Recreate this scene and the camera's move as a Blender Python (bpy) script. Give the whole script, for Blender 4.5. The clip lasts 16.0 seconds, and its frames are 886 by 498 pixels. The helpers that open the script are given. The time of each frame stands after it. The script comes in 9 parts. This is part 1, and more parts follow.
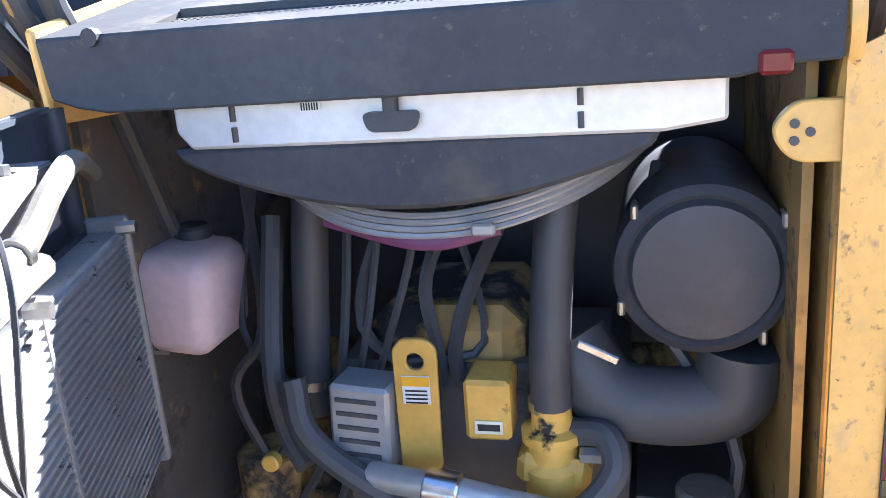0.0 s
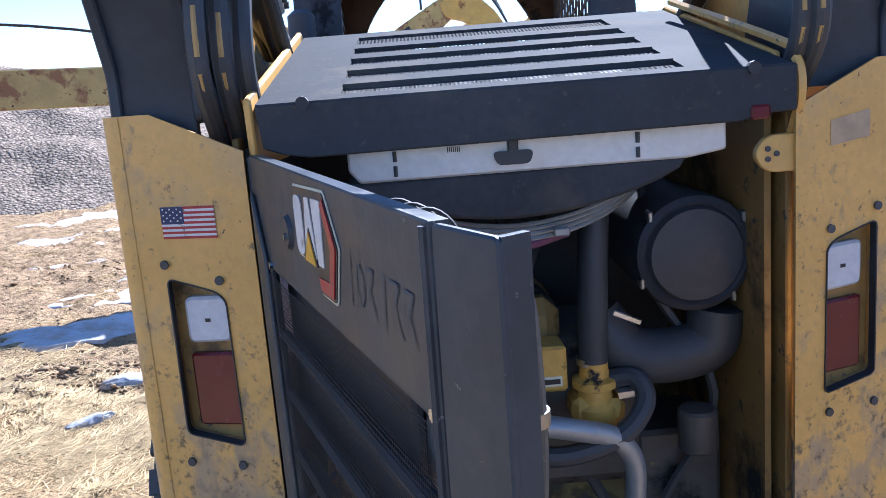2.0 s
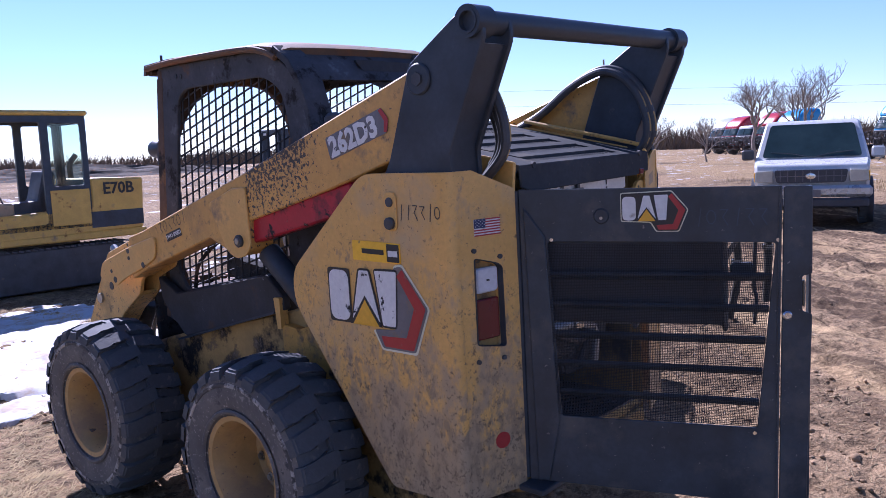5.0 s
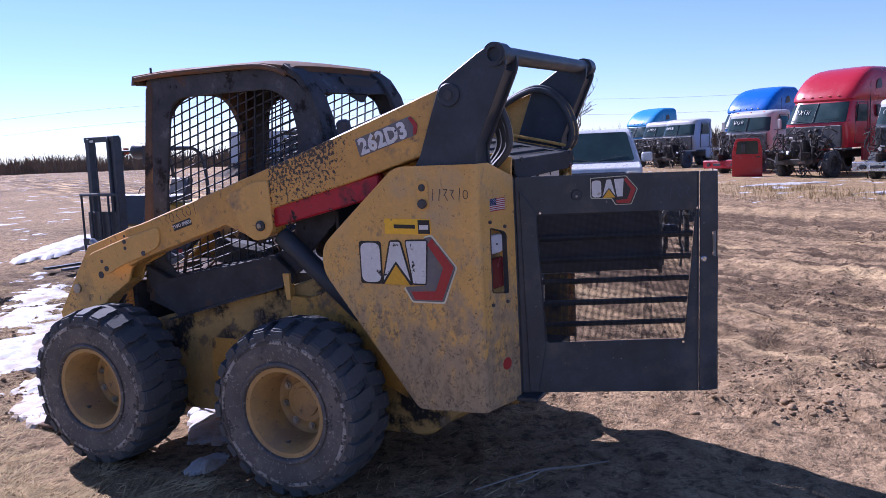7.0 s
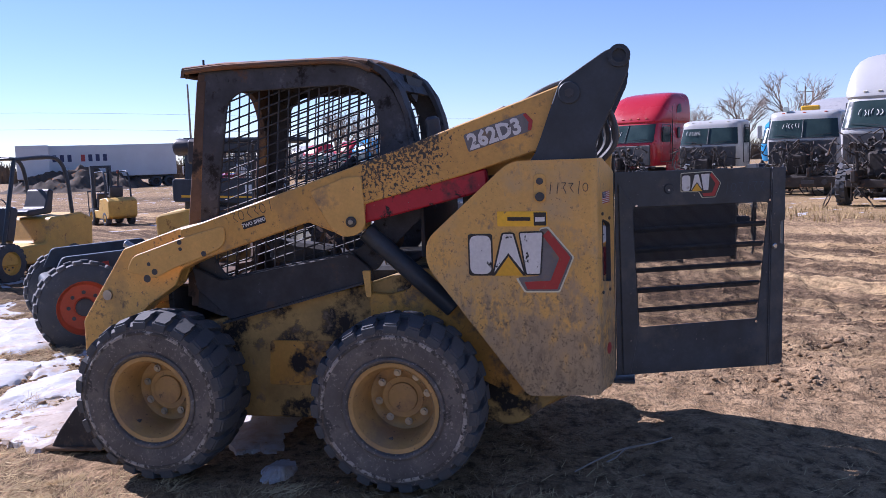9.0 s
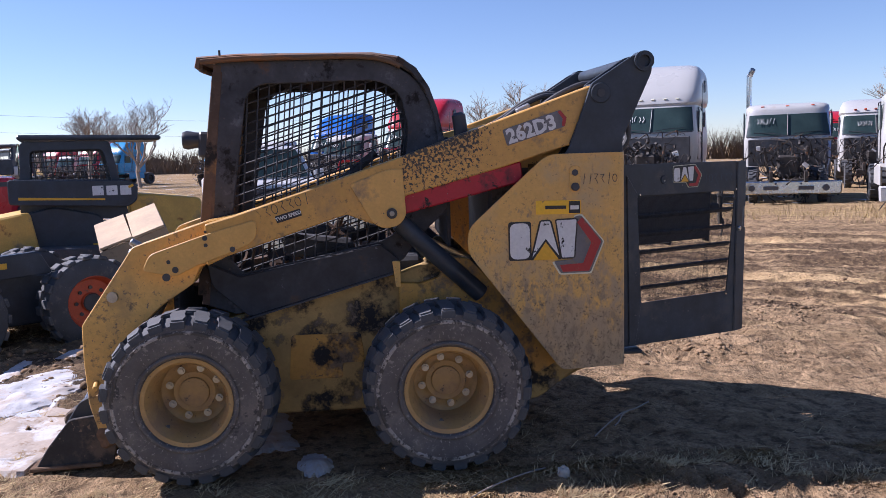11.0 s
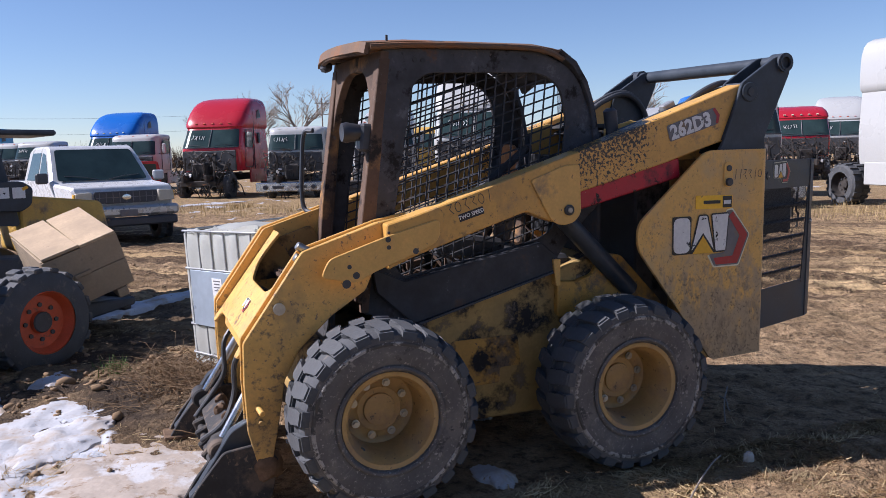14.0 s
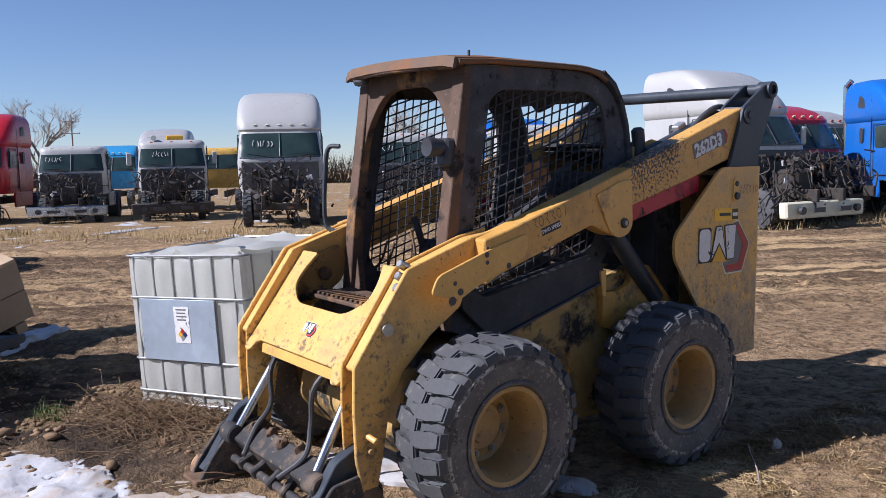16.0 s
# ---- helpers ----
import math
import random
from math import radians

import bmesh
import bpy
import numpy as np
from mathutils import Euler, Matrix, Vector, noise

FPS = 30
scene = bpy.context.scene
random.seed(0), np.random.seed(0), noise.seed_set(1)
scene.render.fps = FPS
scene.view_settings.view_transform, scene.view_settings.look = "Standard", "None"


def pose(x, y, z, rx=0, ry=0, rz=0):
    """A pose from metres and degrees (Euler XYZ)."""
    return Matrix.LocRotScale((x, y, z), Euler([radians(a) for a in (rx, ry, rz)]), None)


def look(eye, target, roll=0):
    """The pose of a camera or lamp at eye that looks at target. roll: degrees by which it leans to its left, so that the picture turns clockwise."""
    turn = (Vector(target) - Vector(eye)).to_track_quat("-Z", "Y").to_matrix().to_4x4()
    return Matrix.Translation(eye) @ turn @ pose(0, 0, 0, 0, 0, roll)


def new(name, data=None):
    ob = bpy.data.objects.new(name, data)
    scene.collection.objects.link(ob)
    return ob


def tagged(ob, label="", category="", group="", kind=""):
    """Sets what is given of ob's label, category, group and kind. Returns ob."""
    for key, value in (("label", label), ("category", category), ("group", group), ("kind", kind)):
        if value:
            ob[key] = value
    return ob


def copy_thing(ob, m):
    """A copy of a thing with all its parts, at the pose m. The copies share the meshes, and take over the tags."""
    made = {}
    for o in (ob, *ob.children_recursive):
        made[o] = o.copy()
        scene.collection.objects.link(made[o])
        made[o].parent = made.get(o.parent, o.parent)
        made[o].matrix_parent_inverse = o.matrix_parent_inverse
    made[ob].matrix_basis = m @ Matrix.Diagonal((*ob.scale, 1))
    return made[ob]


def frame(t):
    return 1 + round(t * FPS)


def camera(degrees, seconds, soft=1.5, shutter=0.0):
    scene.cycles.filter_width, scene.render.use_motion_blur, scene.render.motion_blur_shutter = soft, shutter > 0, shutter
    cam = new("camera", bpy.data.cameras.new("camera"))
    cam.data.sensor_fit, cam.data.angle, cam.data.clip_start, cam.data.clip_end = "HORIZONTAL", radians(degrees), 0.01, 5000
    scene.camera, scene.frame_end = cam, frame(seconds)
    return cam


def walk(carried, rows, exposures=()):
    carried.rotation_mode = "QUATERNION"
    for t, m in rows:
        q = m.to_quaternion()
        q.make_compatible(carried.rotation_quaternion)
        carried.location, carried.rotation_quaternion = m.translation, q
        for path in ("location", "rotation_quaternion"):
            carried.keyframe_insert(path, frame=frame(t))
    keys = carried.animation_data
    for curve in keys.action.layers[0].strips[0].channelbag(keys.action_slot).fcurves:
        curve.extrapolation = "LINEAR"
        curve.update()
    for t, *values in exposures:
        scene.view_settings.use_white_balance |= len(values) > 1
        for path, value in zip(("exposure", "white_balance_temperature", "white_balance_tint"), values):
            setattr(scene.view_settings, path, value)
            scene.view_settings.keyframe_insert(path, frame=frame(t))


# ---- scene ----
cam = camera(55.52, 16.0, soft=0.65)
PATH = [
    (0, (0.280, -1.881, 1.546), (-0.193, -0.020, 0.986), -3.10),
    (0.5, (0.315, -1.972, 1.595), (-0.149, -0.053, 1.272), -2.66),
    (1, (0.243, -2.213, 1.594), (-0.138, -0.275, 1.279), -3.03),
    (1.5, (0.131, -2.349, 1.559), (-0.104, -0.403, 1.161), -3.29),
    (2, (-0.163, -2.381, 1.549), (-0.122, -0.419, 1.163), -3.10),
    (2.5, (-0.550, -2.507, 1.563), (-0.197, -0.573, 1.197), -2.88),
    (3, (-0.986, -2.479, 1.554), (-0.308, -0.628, 1.217), -2.94),
    (3.5, (-1.428, -2.568, 1.566), (-0.477, -0.836, 1.255), -2.69),
    (4, (-1.810, -2.530, 1.581), (-0.626, -0.942, 1.302), -2.26),
    (4.5, (-2.263, -2.616, 1.569), (-0.908, -1.165, 1.328), -2.13),
    (5, (-2.670, -2.633, 1.593), (-1.180, -1.320, 1.358), -2.31),
    (5.2, (-2.857, -2.669, 1.611), (-1.319, -1.410, 1.391), -2.20),
    (7.3, (-4.084, -2.197, 1.582), (-2.266, -1.398, 1.345), -2.36),
    (7.5, (-4.177, -2.088, 1.578), (-2.337, -1.338, 1.345), -2.24),
    (8, (-4.381, -1.799, 1.578), (-2.490, -1.188, 1.352), -2.17),
    (8.5, (-4.396, -1.410, 1.549), (-2.470, -0.922, 1.323), -2.14),
    (9, (-4.518, -1.042, 1.537), (-2.574, -0.623, 1.327), -1.99),
    (9.2, (-4.565, -0.872, 1.535), (-2.612, -0.494, 1.327), -2.00),
    (11.3, (-4.829, 0.490, 1.531), (-2.858, 0.256, 1.290), -1.82),
    (11.5, (-4.795, 0.600, 1.545), (-2.831, 0.328, 1.285), -1.78),
    (12, (-4.797, 0.952, 1.543), (-2.851, 0.601, 1.242), -1.79),
    (12.5, (-4.779, 1.262, 1.507), (-2.849, 0.829, 1.211), -1.74),
    (13, (-4.542, 1.577, 1.505), (-2.634, 1.040, 1.233), -1.68),
    (13.5, (-4.417, 1.952, 1.546), (-2.534, 1.324, 1.299), -1.68),
    (14, (-4.223, 2.255, 1.553), (-2.368, 1.544, 1.323), -1.59),
    (14.5, (-3.956, 2.577, 1.556), (-2.139, 1.769, 1.343), -1.54),
    (15, (-3.796, 2.948, 1.556), (-2.038, 2.016, 1.356), -1.48),
    (15.5, (-3.579, 3.228, 1.549), (-1.900, 2.163, 1.343), -1.46),
    (16, (-3.481, 3.552, 1.558), (-1.900, 2.342, 1.366), -1.45),
]
walk(cam, [(t, look(eye, target, roll)) for t, eye, target, roll in PATH], [(0, 3.95, 5600, 14), (0.5, 3.5, 5400, 15), (1.0, 2.95, 5200, 16), (1.6, 2.55, 5150, 16), (2.5, 2.1, 5150, 15), (3.5, 1.70, 5050, 20), (4.4, 1.60, 5200, 30), (5.0, 1.56, 5200, 34), (8.0, 1.46, 5400, 32), (13.0, 1.30, 5850, 23), (16.0, 1.08, 5750, 20)])

# ---- world and sun ----
SUN_AZ, SUN_EL = math.atan2(0.36, 0.93), radians(40.0)   # azimuth from +y towards +x
world = bpy.data.worlds.new("world")
scene.world = world
world.use_nodes = True
wn = world.node_tree
sky = wn.nodes.new("ShaderNodeTexSky")
sky.sky_type = "NISHITA"
sky.sun_disc = False
sky.sun_elevation, sky.sun_rotation = SUN_EL, SUN_AZ
sky.altitude, sky.air_density, sky.dust_density, sky.ozone_density = 1200.0, 1.0, 0.05, 3.2
wn.links.new(sky.outputs[0], wn.nodes["Background"].inputs[0])
wn.nodes["Background"].inputs[1].default_value = 0.047
sun_data = bpy.data.lights.new("sun", "SUN")
sun_data.energy, sun_data.angle, sun_data.color = 3.35, radians(0.55), (1.0, 0.95, 0.88)
sun = new("sun", sun_data)
sun_dir = Vector((math.sin(SUN_AZ) * math.cos(SUN_EL), math.cos(SUN_AZ) * math.cos(SUN_EL), math.sin(SUN_EL)))
sun.matrix_world = look(sun_dir * 50, (0, 0, 0))


# ---- materials ----
def mat(name, base, rough=0.6, metal=0.0, var=0.25, scale=6.0, fine=60.0, bump=0.05, spots=(), rough_var=0.1, obj_random=0.0, spec=0.5):
    """A surface with broad and fine variation. spots: (colour, scale, threshold, softness, roughness) layers of dirt, rust or wear."""
    m = bpy.data.materials.new(name)
    m.use_nodes = True
    nt = m.node_tree
    b = nt.nodes["Principled BSDF"]
    co = nt.nodes.new("ShaderNodeTexCoord")

    def noise_node(s, detail=4.0, rough_=0.6):
        n = nt.nodes.new("ShaderNodeTexNoise")
        n.inputs["Scale"].default_value, n.inputs["Detail"].default_value, n.inputs["Roughness"].default_value = s, detail, rough_
        nt.links.new(co.outputs["Object"], n.inputs["Vector"])
        return n

    def ramp(src, lo, hi, a, c):
        r = nt.nodes.new("ShaderNodeMapRange")
        for key, value in (("From Min", lo), ("From Max", hi), ("To Min", a), ("To Max", c)):
            r.inputs[key].default_value = value
        nt.links.new(src, r.inputs["Value"])
        return r.outputs[0]

    def mix(fac, a, c):
        x = nt.nodes.new("ShaderNodeMix")
        x.data_type = "RGBA"
        for sock, value in ((x.inputs[0], fac), (x.inputs[6], a), (x.inputs[7], c)):
            if hasattr(value, "links") or hasattr(value, "is_linked"):
                nt.links.new(value, sock)
            else:
                sock.default_value = value if not isinstance(value, tuple) else (*value[:3], 1.0)
        return x.outputs[2]

    broad, grain = noise_node(scale), noise_node(fine, 3.0)
    dark = tuple(c * (1 - var) for c in base)
    light = tuple(min(1.0, c * (1 + var)) for c in base)
    col = mix(ramp(broad.outputs[0], 0.3, 0.7, 0, 1), dark, light)
    col = mix(ramp(grain.outputs[0], 0.35, 0.65, 0, 0.35), col, tuple(c * 0.72 for c in base))
    rgh = ramp(broad.outputs[0], 0.3, 0.7, max(0.02, rough - rough_var), min(1.0, rough + rough_var))
    for colour, s, th, soft, srough in spots:
        n = noise_node(s, 6.0, 0.65)
        f = ramp(n.outputs[0], th, th + soft, 0, 1)
        col = mix(f, col, tuple(colour))
        rr = nt.nodes.new("ShaderNodeMix")
        nt.links.new(f, rr.inputs[0])
        nt.links.new(rgh, rr.inputs[2])
        rr.inputs[3].default_value = srough
        rgh = rr.outputs[0]
    if obj_random:
        oi = nt.nodes.new("ShaderNodeObjectInfo")
        hv = nt.nodes.new("ShaderNodeHueSaturation")
        nt.links.new(ramp(oi.outputs["Random"], 0, 1, 1 - obj_random, 1 + obj_random), hv.inputs["Value"])
        nt.links.new(col, hv.inputs["Color"])
        col = hv.outputs[0]
    nt.links.new(col, b.inputs["Base Color"])
    nt.links.new(rgh, b.inputs["Roughness"])
    b.inputs["Metallic"].default_value = metal
    b.inputs["Specular IOR Level"].default_value = spec
    if bump:
        bp = nt.nodes.new("ShaderNodeBump")
        bp.inputs["Strength"].default_value, bp.inputs["Distance"].default_value = min(1.0, bump * 4), 0.006
        nt.links.new(grain.outputs[0], bp.inputs["Height"])
        nt.links.new(bp.outputs[0], b.inputs["Normal"])
    return m


def glass(name, tint=(0.8, 0.9, 0.88), rough=0.02):
    """A thin pane: mostly clear, with a mirror sheen."""
    m = bpy.data.materials.new(name)
    m.use_nodes = True
    nt = m.node_tree
    out = nt.nodes["Material Output"]
    tr, gl, mx, fr = (nt.nodes.new(k) for k in ("ShaderNodeBsdfTransparent", "ShaderNodeBsdfGlossy", "ShaderNodeMixShader", "ShaderNodeFresnel"))
    tr.inputs[0].default_value = (*tint, 1)
    gl.inputs["Roughness"].default_value = rough
    fr.inputs["IOR"].default_value = 1.6
    nt.links.new(fr.outputs[0], mx.inputs[0])
    nt.links.new(tr.outputs[0], mx.inputs[1])
    nt.links.new(gl.outputs[0], mx.inputs[2])
    nt.links.new(mx.outputs[0], out.inputs[0])
    return m


DIRT, MUD, SOOT, RUST = (0.23, 0.17, 0.11), (0.13, 0.10, 0.075), (0.018, 0.016, 0.015), (0.20, 0.085, 0.03)
YELLOW = (0.70, 0.405, 0.105)
m_yellow = mat("loader_yellow", YELLOW, 0.45, var=0.10, spots=((DIRT, 3.5, 0.60, 0.10, 0.8), (MUD, 22, 0.66, 0.03, 0.9)), bump=0.02)
m_yellow_dirty = mat("loader_yellow_dirty", YELLOW, 0.42, var=0.08, spots=(((0.42, 0.27, 0.10), 3.2, 0.53, 0.16, 0.7), ((0.22, 0.16, 0.10), 46, 0.63, 0.03, 0.9), ((0.10, 0.085, 0.065), 75, 0.68, 0.02, 0.9)), bump=0.03)
m_plate = mat("side_plate_yellow", YELLOW, 0.42, var=0.08, spots=(((0.50, 0.36, 0.18), 2.6, 0.54, 0.18, 0.7), ((0.10, 0.085, 0.065), 70, 0.69, 0.02, 0.9)), bump=0.03)
m_arm = mat("lift_arm_yellow", (0.64, 0.350, 0.080), 0.45, var=0.14, spots=(((0.40, 0.24, 0.085), 3.0, 0.54, 0.14, 0.7), (DIRT, 4.5, 0.61, 0.10, 0.8), (MUD, 22, 0.66, 0.03, 0.9), ((0.15, 0.10, 0.06), 60, 0.66, 0.03, 0.9)), bump=0.03)


def splash(m, y0, y1, z_drop, colour):
    """Mud thrown on a stretch between y0 and y1, thickest towards the upper edge."""
    nt = m.node_tree
    b = nt.nodes["Principled BSDF"]
    co, sep = nt.nodes.new("ShaderNodeTexCoord"), nt.nodes.new("ShaderNodeSeparateXYZ")
    n = nt.nodes.new("ShaderNodeTexNoise")
    n.inputs["Scale"].default_value, n.inputs["Detail"].default_value, n.inputs["Roughness"].default_value = 62.0, 5.0, 0.62
    nt.links.new(co.outputs["Object"], n.inputs["Vector"])
    nt.links.new(co.outputs["Object"], sep.inputs[0])

    def op(kind, a, c, clamp=False):
        k = nt.nodes.new("ShaderNodeMath")
        k.operation, k.use_clamp = kind, clamp
        for sock, v in ((k.inputs[0], a), (k.inputs[1], c)):
            if isinstance(v, (int, float)):
                sock.default_value = v
            else:
                nt.links.new(v, sock)
        return k.outputs[0]

    def rng(src, lo, hi):
        r = nt.nodes.new("ShaderNodeMapRange")
        r.inputs["From Min"].default_value, r.inputs["From Max"].default_value = lo, hi
        nt.links.new(src, r.inputs["Value"])
        return r.outputs[0]

    band = op("MULTIPLY", rng(sep.outputs[1], y0 - 0.16, y0 + 0.12), rng(sep.outputs[1], y1, y1 - 0.03))
    low = rng(op("ADD", sep.outputs[2], op("MULTIPLY", sep.outputs[1], 0.335)), z_drop - 0.17, z_drop + 0.01)
    f = rng(op("ADD", n.outputs[0], op("ADD", op("MULTIPLY", band, 0.245), op("MULTIPLY", op("MULTIPLY", low, band), 0.10))), 0.785, 0.82)
    mx = nt.nodes.new("ShaderNodeMix")
    mx.data_type = "RGBA"
    old = b.inputs["Base Color"].links[0].from_socket
    nt.links.new(f, mx.inputs[0])
    nt.links.new(old, mx.inputs[6])
    mx.inputs[7].default_value = (*colour, 1)
    nt.links.new(mx.outputs[2], b.inputs["Base Color"])


def mud_specks(m, z_full, z_none, colour, scale, reach, streak=1.0):
    """Fine splashes thrown up by the wheels, dying out between z_full and z_none."""
    nt = m.node_tree
    b = nt.nodes["Principled BSDF"]
    co, sep = nt.nodes.new("ShaderNodeTexCoord"), nt.nodes.new("ShaderNodeSeparateXYZ")
    nt.links.new(co.outputs["Object"], sep.inputs[0])
    mp = nt.nodes.new("ShaderNodeMapping")
    mp.inputs["Scale"].default_value = (1.0, 1.0, streak)
    nt.links.new(co.outputs["Object"], mp.inputs["Vector"])
    fac = []
    for s in (scale, scale * 0.22):
        n = nt.nodes.new("ShaderNodeTexNoise")
        n.inputs["Scale"].default_value, n.inputs["Detail"].default_value, n.inputs["Roughness"].default_value = s, 5.0, 0.62
        nt.links.new(mp.outputs[0], n.inputs["Vector"])
        fac.append(n.outputs[0])
    h = nt.nodes.new("ShaderNodeMapRange")
    h.inputs["From Min"].default_value, h.inputs["From Max"].default_value = z_none, z_full
    h.inputs["To Max"].default_value = reach
    nt.links.new(sep.outputs[2], h.inputs["Value"])
    s1 = nt.nodes.new("ShaderNodeMath")
    s1.operation = "MULTIPLY_ADD"
    nt.links.new(fac[1], s1.inputs[0])
    s1.inputs[1].default_value = 0.55
    nt.links.new(fac[0], s1.inputs[2])
    s2 = nt.nodes.new("ShaderNodeMath")
    nt.links.new(s1.outputs[0], s2.inputs[0])
    nt.links.new(h.outputs[0], s2.inputs[1])
    f = nt.nodes.new("ShaderNodeMapRange")
    f.inputs["From Min"].default_value, f.inputs["From Max"].default_value = 0.91, 1.05
    f.inputs["To Max"].default_value = 0.85
    nt.links.new(s2.outputs[0], f.inputs["Value"])
    mx = nt.nodes.new("ShaderNodeMix")
    mx.data_type = "RGBA"
    nt.links.new(f.outputs[0], mx.inputs[0])
    nt.links.new(b.inputs["Base Color"].links[0].from_socket, mx.inputs[6])
    mx.inputs[7].default_value = (*colour, 1)
    nt.links.new(mx.outputs[2], b.inputs["Base Color"])


mud_specks(m_plate, 0.40, 1.25, (0.40, 0.285, 0.160), 20.0, 0.335, 0.5)
mud_specks(m_plate, 0.32, 1.05, (0.385, 0.285, 0.170), 9.0, 0.30, 0.7)
mud_specks(m_plate, 0.45, 1.30, (0.27, 0.195, 0.115), 40.0, 0.195, 0.6)
mud_specks(m_plate, 0.50, 1.45, (0.12, 0.085, 0.05), 80.0, 0.10)
mud_specks(m_yellow_dirty, 0.30, 1.30, (0.12, 0.09, 0.06), 34.0, 0.15)
mud_specks(m_arm, 0.30, 1.25, (0.30, 0.20, 0.10), 14.0, 0.26, 0.7)
mud_specks(m_arm, 0.35, 1.25, (0.11, 0.08, 0.05), 30.0, 0.16)
splash(m_arm, -0.30, 0.20, 1.59, (0.055, 0.045, 0.035))
m_frame = mat("loader_frame_scorched", (0.40, 0.26, 0.085), 0.7, var=0.3, spots=((SOOT, 4, 0.50, 0.08, 0.85), (DIRT, 8, 0.58, 0.1, 0.9)), bump=0.06)
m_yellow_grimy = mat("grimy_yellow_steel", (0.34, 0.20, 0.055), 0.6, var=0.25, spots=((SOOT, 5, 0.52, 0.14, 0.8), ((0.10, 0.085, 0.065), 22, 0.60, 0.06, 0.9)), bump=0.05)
m_channel = mat("dusty_bare_steel", (0.20, 0.19, 0.175), 0.6, 0.2, var=0.2, spots=(((0.20, 0.16, 0.12), 11, 0.58, 0.1, 0.9), ((0.12, 0.10, 0.08), 40, 0.64, 0.05, 0.9)), bump=0.04)
m_hose_grey = mat("dusty_grey_hose", (0.13, 0.112, 0.085), 0.75, var=0.25, spots=(((0.06, 0.058, 0.055), 14, 0.60, 0.1, 0.8), ((0.26, 0.22, 0.165), 30, 0.62, 0.08, 0.9)), bump=0.05)
m_mesh = mat("dusty_black_mesh", (0.034, 0.035, 0.038), 0.8, spec=0.1, var=0.3, spots=(((0.10, 0.093, 0.085), 6, 0.68, 0.12, 0.9),), bump=0.0)
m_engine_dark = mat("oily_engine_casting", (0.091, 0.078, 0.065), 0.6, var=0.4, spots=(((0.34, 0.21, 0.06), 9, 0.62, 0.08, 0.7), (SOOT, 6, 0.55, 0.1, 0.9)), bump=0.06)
m_frame_yellow = mat("dirty_frame_yellow", (0.52, 0.275, 0.05), 0.55, var=0.2, spots=((SOOT, 4.5, 0.51, 0.09, 0.85), ((0.17, 0.125, 0.08), 7, 0.50, 0.12, 0.9), ((0.09, 0.075, 0.06), 40, 0.62, 0.05, 0.9)), bump=0.06)
m_black = mat("black_paint", (0.046, 0.055, 0.066), 0.42, spec=0.3, var=0.3, spots=(((0.15, 0.13, 0.11), 7, 0.70, 0.12, 0.8),), bump=0.02)
m_black_door = mat("black_door_paint", (0.050, 0.059, 0.069), 0.40, spec=0.3, var=0.35, spots=(((0.105, 0.098, 0.088), 5, 0.52, 0.18, 0.7), ((0.20, 0.19, 0.175), 60, 0.66, 0.04, 0.8)), bump=0.02)
m_hose_print = mat("hose_print", (0.42, 0.27, 0.09), 0.6, var=0.2, bump=0.0)
m_hood = mat("hood_grey_black", (0.064, 0.066, 0.069), 0.86, spec=0.06, var=0.25, scale=3, spots=(((0.125, 0.110, 0.088), 4, 0.54, 0.2, 0.9), ((0.105, 0.095, 0.08), 50, 0.62, 0.06, 0.95)), bump=0.02, rough_var=0.05)
m_char = mat("burnt_steel", (0.062, 0.062, 0.066), 0.7, spec=0.3, var=0.5, spots=(((0.16, 0.075, 0.03), 4, 0.62, 0.10, 0.8), (SOOT, 9, 0.56, 0.08, 0.9), ((0.13, 0.135, 0.14), 6, 0.62, 0.06, 0.8), ((0.12, 0.10, 0.085), 40, 0.64, 0.05, 0.9)), bump=0.06)
m_char_rust = mat("burnt_rusty_steel", (0.109, 0.069, 0.046), 0.8, spec=0.3, var=0.5, scale=4, spots=(((0.36, 0.19, 0.065), 3.2, 0.55, 0.12, 0.75), ((0.025, 0.022, 0.020), 5, 0.55, 0.08, 0.9), ((0.15, 0.12, 0.095), 30, 0.62, 0.06, 0.9)), bump=0.06)
m_seat_rust = mat("orange_rusted_sheet", (0.40, 0.17, 0.055), 0.85, var=0.4, spots=(((0.55, 0.50, 0.44), 6, 0.54, 0.08, 0.8), ((0.06, 0.04, 0.03), 9, 0.60, 0.06, 0.9)), bump=0.06)
m_roof = mat("scorched_roof_paint", (0.150, 0.085, 0.045), 0.75, var=0.3, spots=((RUST, 4, 0.5, 0.1, 0.8), (SOOT, 6, 0.62, 0.08, 0.9)), bump=0.05)
m_soot = mat("sooty_panel", (0.046, 0.047, 0.051), 0.65, spec=0.3, var=0.5, spots=(((0.10, 0.085, 0.07), 6, 0.60, 0.08, 0.9), ((0.16, 0.17, 0.18), 9, 0.67, 0.04, 0.7), ((0.10, 0.06, 0.035), 3, 0.58, 0.12, 0.85)), bump=0.05)
m_dark = mat("dark_engine_metal", (0.060, 0.060, 0.062), 0.55, var=0.4, spots=((DIRT, 9, 0.66, 0.1, 0.9),), bump=0.05)
m_rubber = mat("hose_rubber", (0.055, 0.056, 0.058), 0.55, var=0.3, spots=(((0.12, 0.10, 0.08), 10, 0.62, 0.12, 0.8),), bump=0.03)
